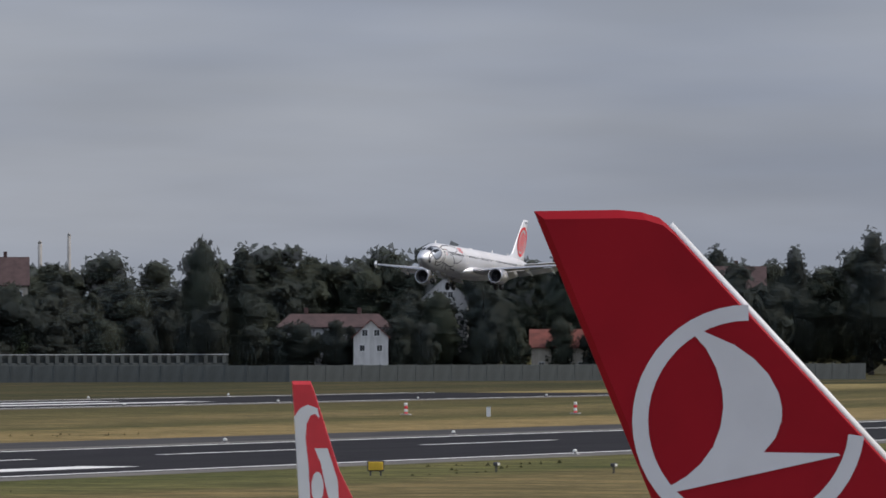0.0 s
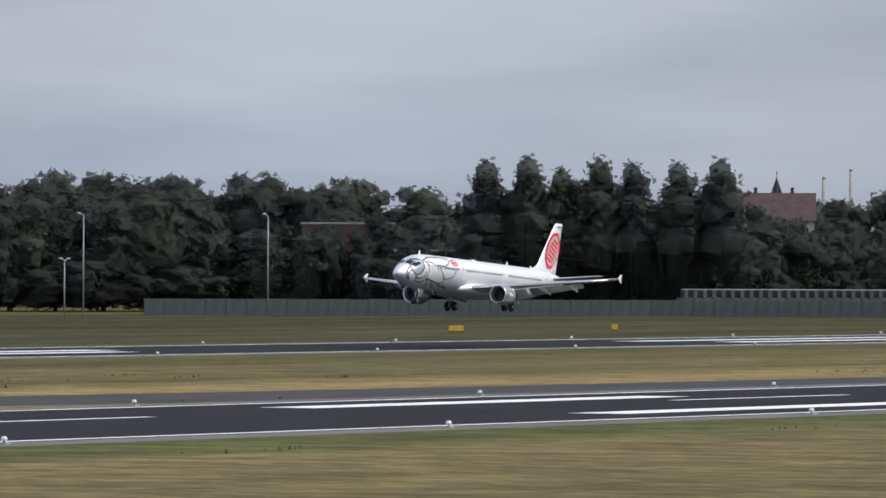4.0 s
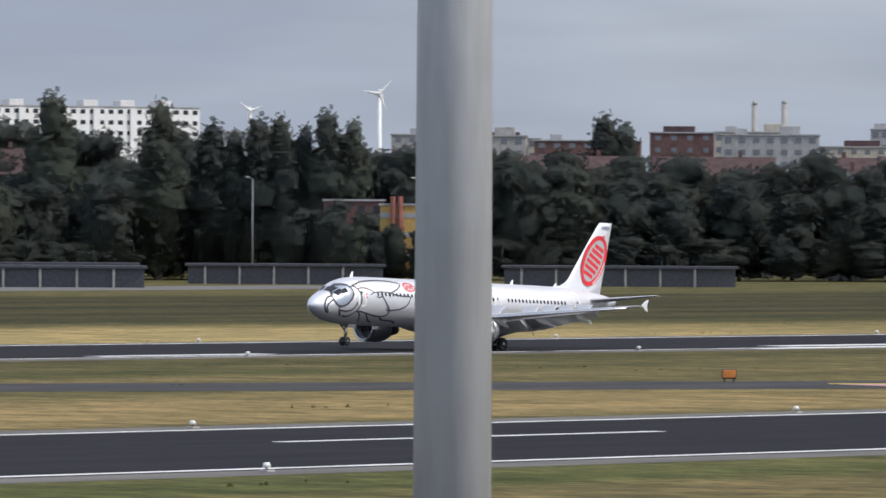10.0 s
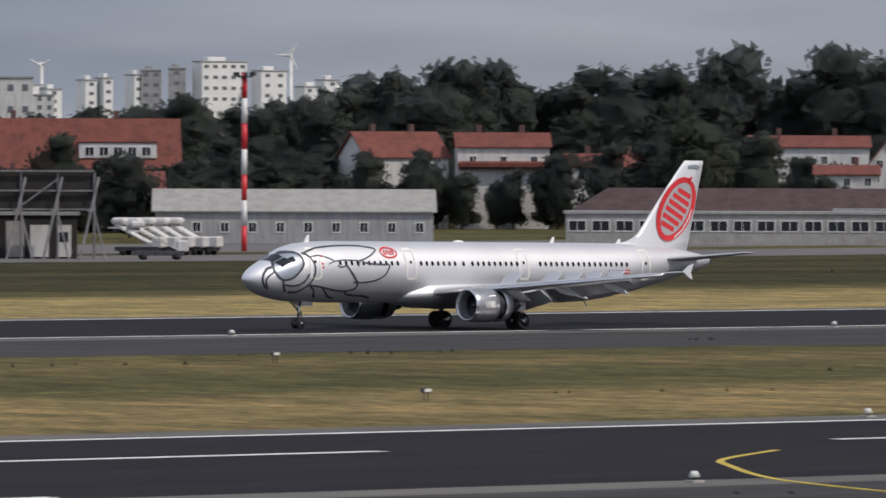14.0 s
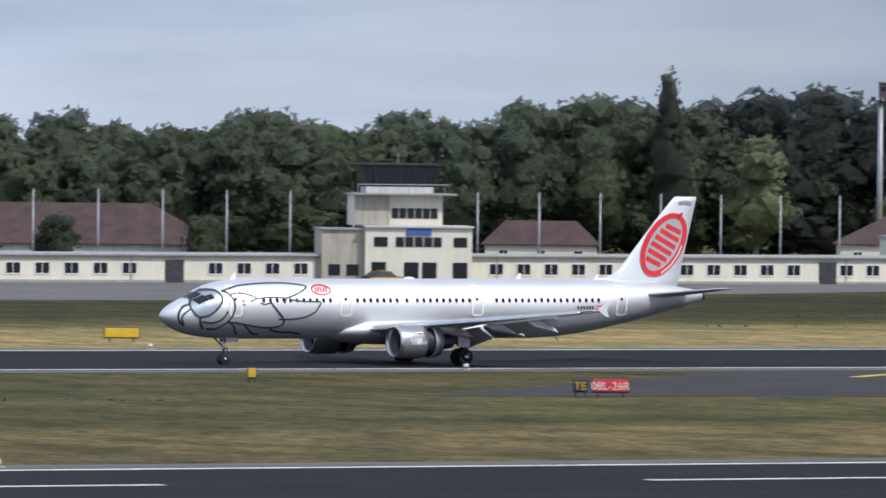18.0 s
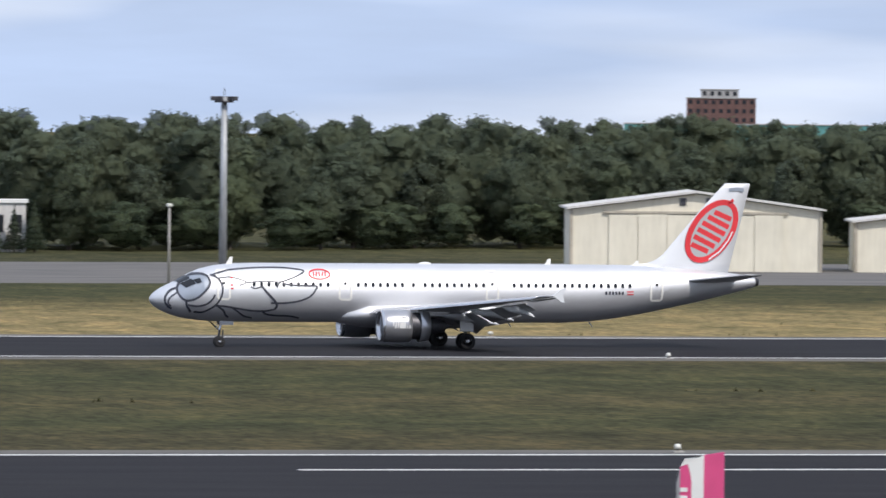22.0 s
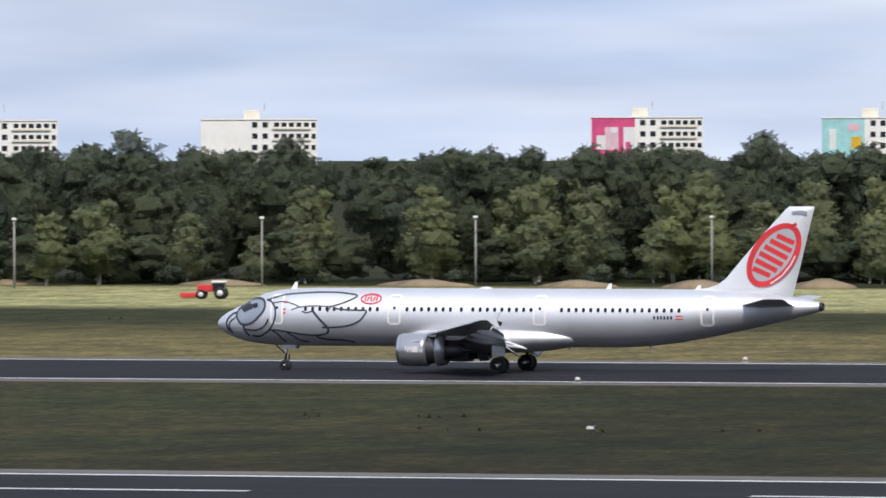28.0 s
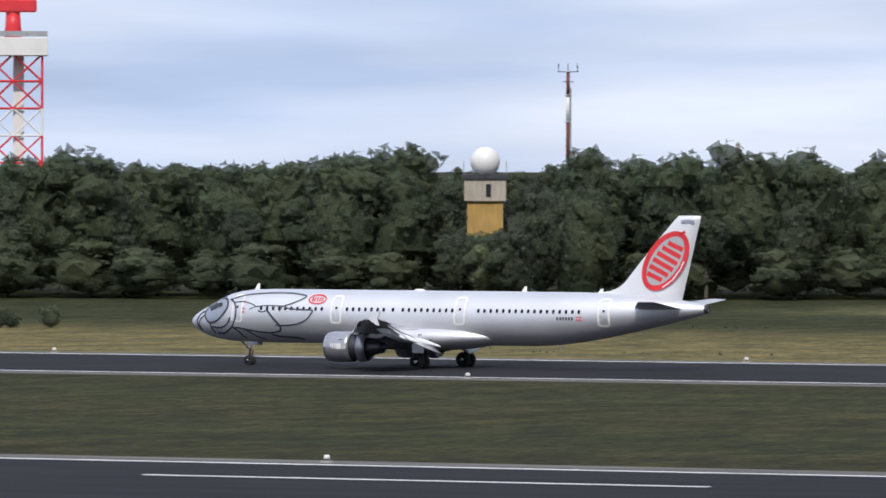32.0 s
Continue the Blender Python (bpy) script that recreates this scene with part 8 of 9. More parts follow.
def tower_block(x, y, turn, w, h, label, mural=None):
    ob = block("tower_block", x, y, turn, w, 12, h, SUNNY_WHITE, label, 0, 0, roof=SUNNY_WHITE, category="tower block", group="tower blocks beyond the woods")
    part("stair_tower", box(4.0, 6, 2.2, (-w * 0.06, 0, h - 0.1), bevel=0.1), CREAM, ob)
    part("roof_aerial", rod((w * 0.05, 0, h + 1.9), (w * 0.05, 0, h + 3.8), 0.10), GALV, ob)
    step = 2.75
    for f in range(1, int(h / step)):
        z = h - f * step
        window_row(ob, -6.02, z + 0.6, spread(-w * 0.08, w * 0.10, 2), 1.3, 1.3)
        window_row(ob, -6.02, z + 0.75, spread(w * 0.12, w * 0.44, 5), 1.25, 1.05)
        part("balcony_band", box(w * 0.33, 0.5, 0.5, (w * 0.28, -6.25, z + 0.1), bevel=0.03), CREAM, ob, "cream balcony band")
        window_row(ob, -6.02, z + 0.6, (w * 0.47,), 1.0, 1.2)
    if mural:
        for i, (mat, px, pz, sw, sh) in enumerate(mural):
            part("mural_patch", box(sw, 0.1, sh, (px, -6.0 - 0.02 * i, pz)), mat, ob, "painted patch of a mural")
    return ob


PINK = plain("pink paint", (0.66, 0.075, 0.22), 0.7, 0, 0.1, 0.5)
PALE_PINK = plain("pale pink paint", (0.72, 0.50, 0.55), 0.7, 0, 0.1, 0.5)
AQUA = plain("aqua paint", (0.35, 0.66, 0.66), 0.7, 0, 0.1, 0.5)
tower_block(-422, 1955, 12, 27, 20.4, "pale tower block with an aqua mural and a yellow sun", [(AQUA, -8.2, 8.5, 10.4, 11.6), (YELLOW, -5.0, 12.6, 2.6, 3.0), (PALE_PINK, -5.6, 17.0, 3.0, 1.8), (WHITE, -10.8, 12.5, 1.6, 5)])
tower_block(-477, 1942, 14, 27.5, 20.6, "pale tower block with a pink and white mural", [(PINK, -8.2, 8.5, 10.6, 12.0), (PALE_PINK, -8.6, 12.5, 3.4, 5.5), (WHITE, -4.3, 11.5, 2.8, 6.5), (WHITE, -11.2, 12.5, 2.2, 3.5), (PINK, -4.6, 12.0, 1.2, 2.4), (WHITE, -8.0, 16.6, 1.6, 1.4)])
tower_block(-569, 1917, 17, 28.5, 20.2, "pale tower block with balconies beyond the woods")
tower_block(-630, 1898, 18, 29, 20.0, "pale tower block with balconies beyond the woods")
tower_block(-236, 1986, 7, 28, 20.6, "pale tower block with balconies beyond the woods")
slab_block = block("apartment_slab", -326, 1973, 9, 65, 12, 21.5, SUNNY_WHITE, "long white apartment slab with many balconies", 7, 24, roof=WHITE, win=(1.5, 1.1), group="skyline blocks", category="apartment block")
for i, (dx, dh) in enumerate(((-24, 2.0), (-6, 2.0), (6, 1.4), (12, 3.4), (22, 2.2))):
    part("roof_house", box(7.0, 7, dh, (dx, 0, 21.4), bevel=0.1), WHITE_WALL, slab_block)
for i in range(6):
    for f in range(5):
        part("balcony", box(2.6, 1.2, 1.1, (-26 + i * 10.4, -6.6, 5.5 + f * 3.0)), WHITE, slab_block, "white balcony")
for i in range(5):
    plant("poplar", i % 2, -340 + i * 7.5, 1960, 14.0 + (i % 3), i * 60, 0.9)


def mound(x, y, w, d, h, seed):
    """A heap of sandy earth, overgrown in places."""
    r = random.Random(seed)
    bm = bmesh.new()
    n, rows = 24, []
    for j, f in enumerate((1.0, 0.8, 0.58, 0.36, 0.15)):
        z = h * (1 - f) ** 0.75
        rows.append([(w / 2 * f * math.cos(a) * r.uniform(0.93, 1.07), d / 2 * f * math.sin(a) * r.uniform(0.93, 1.07), z * r.uniform(0.9, 1.1) - (0.1 if j == 0 else 0)) for a in (2 * math.pi * i / n for i in range(n))])
    ob = part("earth_mound", smooth(loft(rows, True, bm)), EARTH, None)
    ob.location = (x, y, 0)
    return tagged(ob, "heap of bare sandy earth with weeds", "mound", "earth mounds")


for i, (x, y, w, h) in enumerate(((-205, 858, 13, 1.9), (-192, 862, 12, 2.1), (-178, 860, 14, 2.0), (-168, 864, 12, 1.8), (-150, 862, 10, 1.4), (-220, 864, 14, 1.6), (-238, 866, 18, 1.5), (-262, 868, 16, 1.3), (-286, 866, 14, 1.4), (-300, 868, 12, 1.6), (-310, 868, 12, 1.2), (100, 893, 9, 1.6), (-120, 866, 12, 1.2))):
    mound(x, y, w * 0.7, 5, h * 0.55, i)
for i in range(12):
    plant("bush", i % 2, -300 + i * 16 + 5 * math.sin(i * 3.1), 872 + 3 * math.cos(i * 1.7), 1.5 + 0.6 * (i % 3), i * 33, 1.3)
plant("broadleaf_tree", 0, -156, 806, 9.6, 10, 1.35)
plant("broadleaf_tree", 2, -153, 808, 9.0, 80, 1.35)
plant("bush", 0, -370.8, 662, 2.3, 10, 1.25)
plant("bush", 1, -366.4, 664, 2.3, 70, 1.0)
for i, (x, y, h) in enumerate(((-232, 893, 12), (-225, 890, 11), (-214, 896, 12.5), (-200, 895, 11.5), (-193, 898, 12), (-175, 897, 11), (-245, 893, 11), (-168, 898, 12), (-258, 892, 10.5), (-138, 900, 12), (-126, 902, 11), (-272, 890, 11), (-216, 892, 11), (-185, 893, 10))):
    plant("birch", i % 2, x, y, h, i * 47, 1.25)
for i in range(46):
    x = -318 + i * 7.2 + 2.5 * math.sin(i * 2.7)
    y = float(np.interp(x, [p[0] for p in EDGE], [p[1] for p in EDGE])) - 7 + 3 * math.cos(i * 1.9)
    plant("birch", i % 2, x, y, 7.4 + 2.2 * math.sin(i * 1.31), i * 61, 1.45)


def tractor(x, y, turn):
    ob = thing("tractor", (x, y, 0), "red tractor with a white cab roof and mower", "tractor", turn=turn)
    part("bonnet", box(1.7, 0.8, 0.7, (-0.9, 0, 0.75), bevel=0.08), RED, ob)
    part("cab", box(1.2, 1.3, 0.75, (0.5, 0, 0.85), bevel=0.05), BLACK_GLASS, ob)
    part("cab_roof", box(1.5, 1.5, 0.25, (0.5, 0, 1.62), bevel=0.08), WHITE, ob)
    part("mower", box(1.6, 2.2, 0.5, (-2.6, 0, 0.15), bevel=0.1), RED, ob, "orange-red mower deck")
    for s in (-0.75, 0.75):
        for wx, r in ((0.7, 0.62), (-1.3, 0.48)):
            w = part("wheel", smooth(rod((wx, s - 0.18, r), (wx, s + 0.18, r), r, r, 18)), TYRE, ob)
            part("rim", smooth(rod((wx, s - 0.2, r), (wx, s + 0.2, r), r * 0.5, r * 0.5, 12)), WHITE, w, "white wheel rim")
    return ob


tractor(-241, 796, 8)
for x, y, h in ((-343, 822, 25.6), (-411.4, 872, 26.4)):
    pole_mast(x, y, h, "tall slim aerial mast, grey below, red and white above")
dome_tower = thing("radome_tower", (-416, 859, 0), "ochre tower with a white radar dome on top", "tower", turn=26)
part("shaft", box(4.2, 4.2, 10.6, (0, 0, -0.1)), OCHRE, dome_tower)
part("upper_room", box(4.9, 4.9, 2.6, (0, 0, 10.5)), BEIGE_WALL, dome_tower)
part("deck", box(5.4, 5.4, 0.5, (0, 0, 13.1)), DARK_METAL, dome_tower)
bm = bmesh.new()
bmesh.ops.create_icosphere(bm, subdivisions=3, radius=1.75, matrix=Matrix.Translation((0, 0, 15.1)))
part("dome", bm, WHITE, dome_tower, "white faceted dome")
window_row(dome_tower, -2.47, 11.0, (0.4,), 0.6, 1.5)
for s in (-2.5, 2.5):
    part("rail_post", rod((s, -2.5, 13.5), (s, -2.5, 15.2), 0.05), GALV, dome_tower)


def radar_tower(x, y):
    ob = thing("radar_tower", (x, y, -2.2), "red and white lattice radar tower with a rotating aerial", "tower", turn=29)
    n, h, w = 9, 27.0, 6.4
    for i in range(n):
        z0, z1 = h * i / n, h * (i + 1) / n
        bm = bmesh.new()
        c = [(-w / 2, -w / 2), (w / 2, -w / 2), (w / 2, w / 2), (-w / 2, w / 2)]
        for k in range(4):
            (ax, ay), (bx, by) = c[k], c[(k + 1) % 4]
            rod((ax, ay, z0), (ax, ay, z1), 0.16, None, 6, bm)
            rod((ax, ay, z0), (bx, by, z0), 0.11, None, 6, bm)
            rod((ax, ay, z0), ((ax + bx) / 2, (ay + by) / 2, z1), 0.10, None, 6, bm)
            rod((bx, by, z0), ((ax + bx) / 2, (ay + by) / 2, z1), 0.10, None, 6, bm)
            rod(((ax + bx) / 2, (ay + by) / 2, z0), (ax, ay, z1), 0.09, None, 6, bm)
            rod(((ax + bx) / 2, (ay + by) / 2, z0), (bx, by, z1), 0.09, None, 6, bm)
        part("lattice_section", bm, RED if i % 3 else WHITE, ob, "orange-red lattice" if i % 3 else "white lattice")
    part("stair_shaft", box(1.2, 1.2, h, (0.6, 0.5, 0)), WHITE, ob)
    part("platform", box(7.6, 7.6, 2.0, (0, 0, 26.8), bevel=0.05), WHITE, ob, "white cladding of the platform")
    part("turntable", smooth(rod((0, 0, 28.8), (0, 0, 31.6), 1.0, 0.8, 14)), RED, ob)
    part("radar_dish", box(5.2, 0.8, 1.5, (0, -0.6, 31.6), bevel=0.2), RED, ob, "red radar aerial")
    part("railing", box(7.6, 0.06, 0.6, (0, -3.8, 28.9)), GALV, ob)
    ob.scale = (1.13, 1.13, 1.13)
    return ob


radar_tower(-495.5, 888)
pole("chimney_stack", -1223, 2739, 17, 1.1, CONCRETE, "far pale chimney above the woods", "chimney")
front_trees()
woods()

# ---- the apron's near things ----
TAIL_AT, TAIL_TURN = (425.12, 154.72), 110.51
TAXI_AT, TAXI_TURN = (540.67, 211.04), 110.51
MAST_AT, FIN_SIDE = (282.78, 157.65), 1
MAST_GREY = plain("pale mast paint", (0.37, 0.38, 0.39), 0.5, 0.1, 0.06, 0.6, 0.2)
slab("apron_near", -700, 900, -400, 60, 0.03, APRON, "pale concrete terminal apron", category="apron")


def parked_airliner(x, y, heading, scale, fin_mat, label):
    """A plain parked airliner; only its fin stands over the view."""
    ob = thing("parked_airliner", (x, y, 0), label, "airplane", turn=heading)
    ob.scale = (scale, scale, scale)
    rings = []
    for q in sorted(set([h[0] for h in HULL] + list(range(6, 44, 2)))):
        high, low, half = hull_at(q)
        rings.append(ring(q, low + (high - low) * 0.6 - 0.5, low - 0.5, half))
    part("fuselage", smooth(loft(rings)), WHITE, ob, "white fuselage")
    for s in (-1, 1):
        secs = [(1.5, 15.2, 7.6, 2.45, 0.13), (6.4, 18.05, 4.75, 2.98, 0.115), (16.9, 24.3, 1.4, 4.08, 0.08)]
        part("wing", smooth(loft([aerofoil(le, c, z, s * yy, th) for yy, le, c, z, th in secs])), WING_GREY, ob)
        rows = [aerofoil(38.3, 4.3, 3.5, s * 0.4, 0.10), aerofoil(41.6, 1.45, 3.5, s * 6.15, 0.09)]
        part("tailplane", smooth(loft(rows)), WING_GREY, ob)
        k = 24
        part("engine", smooth(loft([[(q - AFT, s * 5.75 + r * math.sin(2 * math.pi * i / k), 1.7 + r * math.cos(2 * math.pi * i / k)) for i in range(k)] for q, r in ((15.2, 1.0), (15.6, 1.14), (17.2, 1.16), (18.6, 0.95), (20.0, 0.4))])), WHITE, ob)
        leg = part("main_gear", rod((0, s * 3.8, 0.5), (0, s * 3.8, 2.6), 0.14), BARE_METAL, ob)
        wheel_parts(leg, (0, s * 3.8, 0.585), 0.585, 0.9)
    leg = part("nose_gear", rod((5.07 - AFT, 0, 0.4), (5.2 - AFT, 0, 2.2), 0.1), BARE_METAL, ob)
    wheel_parts(leg, (5.07 - AFT, 0, 0.38), 0.38, 0.6)
    return ob


def fin_of(plane, outline, mat, thick=0.16, label=""):
    """A fin from its side outline (x aft from the nose, z)."""
    bm = bmesh.new()
    cx, cz = sum(p[0] for p in outline) / len(outline), sum(p[1] for p in outline) / len(outline)
    rows = []
    for s, f in ((-1, 0.95), (-0.3, 1.0), (0.3, 1.0), (1, 0.95)):
        rows.append([(cx + (x - cx) * f - AFT, s * thick, cz + (z - cz) * f) for x, z in outline])
    return part("fin", loft(rows, True, bm), mat, plane, label)


def fin_mark(fin, outline, mat, thick, name="fin_mark", label="", side=-1):
    """A flat painted shape on the fin's side."""
    bm = bmesh.new()
    f = bm.faces.new([bm.verts.new((x - AFT, side * thick, z)) for x, z in outline])
    bm.normal_update()
    bmesh.ops.triangulate(bm, faces=[f])
    return part(name, bm, mat, fin, label)


TAIL_RED = plain("deep red paint", (0.33, 0.008, 0.016), 0.5, 0, 0.05, 0.8)
TAIL_RED.node_tree.nodes["Principled BSDF"].inputs["Specular IOR Level"].default_value = 0.12
TAIL_LIGHT = plain("off-white paint", (0.66, 0.66, 0.67), 0.5, 0, 0.03, 0.8)
# the red fin: u along from its rear top corner towards the nose, v up; 118 units of the drawing make a metre
RED_FIN = parked_airliner(TAIL_AT[0], TAIL_AT[1], TAIL_TURN, 0.936, TAIL_RED, "parked airliner with a deep red fin and a white bird mark")


def uv(u, v):
    return (43.8 - u / 110.5, 11.72 + v / 110.5)


fin = fin_of(RED_FIN, [uv(0, 0), uv(150, 2), uv(190, -2), uv(222, -12), uv(243, -30), uv(750, -580), uv(970, -864), uv(352, -864)], TAIL_RED, 0.17, "deep red tail fin")
edge = bmesh.new()
for s in (1,):
    rod((uv(240, -26)[0] - AFT, 0, uv(240, -26)[1]), (uv(750, -580)[0] - AFT, 0, uv(750, -580)[1]), 0.075, 0.085, 8, edge)
# plain white paint carries the sun's glare on the bare metal edge
part("leading_edge", smooth(edge), WHITE, fin, "metal leading edge, its glare put into white paint")
ring_c, ring_r = (379, -372), 206
pts = [(ring_c[0] + ring_r * math.cos(a), ring_c[1] + ring_r * math.sin(a)) for a in (2 * math.pi * i / 48 for i in range(49))]
bm = bmesh.new()
rows = []
for i in range(49):
    a = 2 * math.pi * i / 48
    rows.append([bm.verts.new((uv(ring_c[0] + r * math.cos(a), ring_c[1] + r * math.sin(a))[0] - AFT, FIN_SIDE * 0.185, uv(0, ring_c[1] + r * math.sin(a))[1])) for r in (206, 178)])
for i in range(48):
    u = ring_c[0] + 192 * math.cos(2 * math.pi * (i + 0.5) / 48)
    v = ring_c[1] + 192 * math.sin(2 * math.pi * (i + 0.5) / 48)
    if u < 235 + (-v - 30) * 0.925:
        bm.faces.new((rows[i][0], rows[i + 1][0], rows[i + 1][1], rows[i][1]))
part("fin_ring", bm, TAIL_LIGHT, fin, "off-white ring on the fin")
bird = [(282, -219), (304, -244), (322, -279), (332, -317), (334, -347), (329, -382), (316, -417), (294, -447), (269, -469), (244, -484), (217, -492), (226, -502), (540, -433), (538, -429), (405, -427),
        (426, -402), (437, -372), (438, -349), (432, -322), (414, -289), (389, -262), (354, -237), (299, -213)]
fin_mark(fin, [uv(*p) for p in bird], TAIL_LIGHT, 0.19, "fin_bird_shape", "off-white bird-like shape on the fin", FIN_SIDE)

TAXIING = parked_airliner(TAXI_AT[0], TAXI_AT[1], TAXI_TURN, 0.655, RED, "taxiing airliner with a red and white fin")


def uw(px, py):
    """The taxiing airliner's fin: from its drawing's corner."""
    return (43.6 - (px - 517) / 37.7, 11.76 - (py - 674) / 37.7)


fin = fin_of(TAXIING, [uw(517, 674), uw(550, 674), uw(556, 690), uw(600, 830), uw(668, 970), uw(538, 970)], RED, 0.14, "red tail fin")
fin_mark(fin, [uw(521, 737), uw(532, 722), uw(545, 716), uw(562, 722), uw(566, 740), uw(558, 732), uw(550, 735), uw(543, 750), uw(541, 775), uw(546, 820), uw(551, 912), uw(531, 912)], WHITE, 0.16, "fin_swoosh", "white curved field on the fin", FIN_SIDE)
fin_mark(fin, [uw(557, 793), uw(580, 793), uw(598, 850), uw(601, 905), uw(588, 905), uw(576, 860), uw(568, 820)], WHITE, 0.16, "fin_stroke", "white stroke of the emblem", FIN_SIDE)
fin_mark(fin, [uw(551, 860 + 20 * math.sin(0)), *[uw(562 + 11 * math.cos(a), 862 + 28 * math.sin(a)) for a in (math.pi + 2 * math.pi * i / 14 for i in range(1, 14))]], WHITE, 0.165, "fin_dot", "white oval of the emblem", FIN_SIDE)

# the apron's floodlight pole, close to the camera's station
near = thing("floodlight_mast", (MAST_AT[0], MAST_AT[1], 0), "thick pale grey steel floodlight mast on the apron", "mast", "floodlight masts")
part("shaft", smooth(rod((0, 0, -0.2), (0, 0, 26), 0.415, 0.33, 32)), MAST_GREY, near)
part("foot_flange", smooth(rod((0, 0, -0.1), (0, 0, 0.15), 0.62, 0.62, 24)), GALV, near)
for i in range(6):
    part("floodlight", box(0.6, 0.45, 0.5, (1.2 * math.cos(i * 1.047), 1.2 * math.sin(i * 1.047), 25.4), i * 60, bevel=0.05), DARK_METAL, near)
part("crown_ring", smooth(rod((0, 0, 25.2), (0, 0, 25.4), 1.3, 1.3, 20)), GALV, near)

# striped fin of a small parked aircraft
strip_fin = thing("striped_fin", (60.8, 218.7, 0), "round-topped pink and white striped tail fin", "tail fin", turn=-18)


def fin_top(q):
    """The fin's rounded top edge."""
    return 7.55 - 0.16 * (0.66 - q) - 0.55 * max(0.0, (-0.42 - q) / 0.26) ** 2.2


def fin_front(z):
    """The white stripe's curved fore edge."""
    return -0.28 - 0.20 * max(0.0, (z - 6.6) / 0.8) ** 2


def fin_stripe(name, near, far, mat, thick, label):
    bm = bmesh.new()
    cols = [[(near(z) + (far(z) - near(z)) * f, z) for z in (0.0, 4.0, 6.2, 6.7, 7.0, 7.2, 7.4, 7.6)] for f in (0.0, 0.25, 0.5, 0.75, 1.0)]
    rows = [[(x, s * thick, min(z, fin_top(x))) for x, z in cols[0] + cols[4][::-1]] for s in (-1, 1)]
    return part(name, loft(rows, True, bm), mat, strip_fin, label)


fin_stripe("leading_edge", lambda z: -0.70, lambda z: -0.60, GALV, 0.09, "bare metal leading edge")
fin_stripe("stripe", lambda z: -0.60, fin_front, PINK, 0.11, "pink-red stripe")
fin_stripe("stripe", fin_front, lambda z: 0.06, WHITE, 0.12, "white stripe")
fin_stripe("stripe", lambda z: 0.06, lambda z: 0.62, PINK, 0.115, "pink-red stripe")
for z in (6.2, 6.42):
    part("fin_mark", box(0.2, 0.02, 0.12, (-0.5, -0.115, z)), WHITE, strip_fin, "small white mark")

# obstruction light mast
lm = thing("warning_light_mast", (20.2, 226.1, 0), "red pole with three white arms and an orange lamp", "mast")
part("pole", smooth(rod((0, 0, -0.2), (0, 0, 6.85), 0.10, 0.09, 14)), RED, lm, "red pole")
part("pole_head", smooth(rod((0, 0, 6.85), (0, 0, 7.25), 0.09, 0.09, 14)), WHITE, lm, "white pole head")
for a, b in ((200, 1.05), (175, 0.75), (-20, 1.05)):
    e = (b * math.cos(radians(a)), b * math.sin(radians(a)) * 0.6, 7.65)
    part("arm", smooth(rod((0, 0, 7.25), e, 0.045, 0.035, 8)), WHITE, lm, "white curved arm")
    part("lamp", smooth(rod((e[0] * 0.8, e[1] * 0.8, 7.05), (e[0] * 0.8, e[1] * 0.8, 7.55), 0.10, 0.08, 12)), GLASS_LAMP, lm, "glass lamp")
part("orange_lamp", smooth(rod((0, 0, 7.25), (0, 0, 7.65), 0.15, 0.12, 14)), ORANGE, lm, "orange lamp")
part("red_lamp", smooth(rod((0, 0, 7.65), (0, 0, 7.95), 0.09, 0.08, 14)), PINK, lm, "red lamp on top")
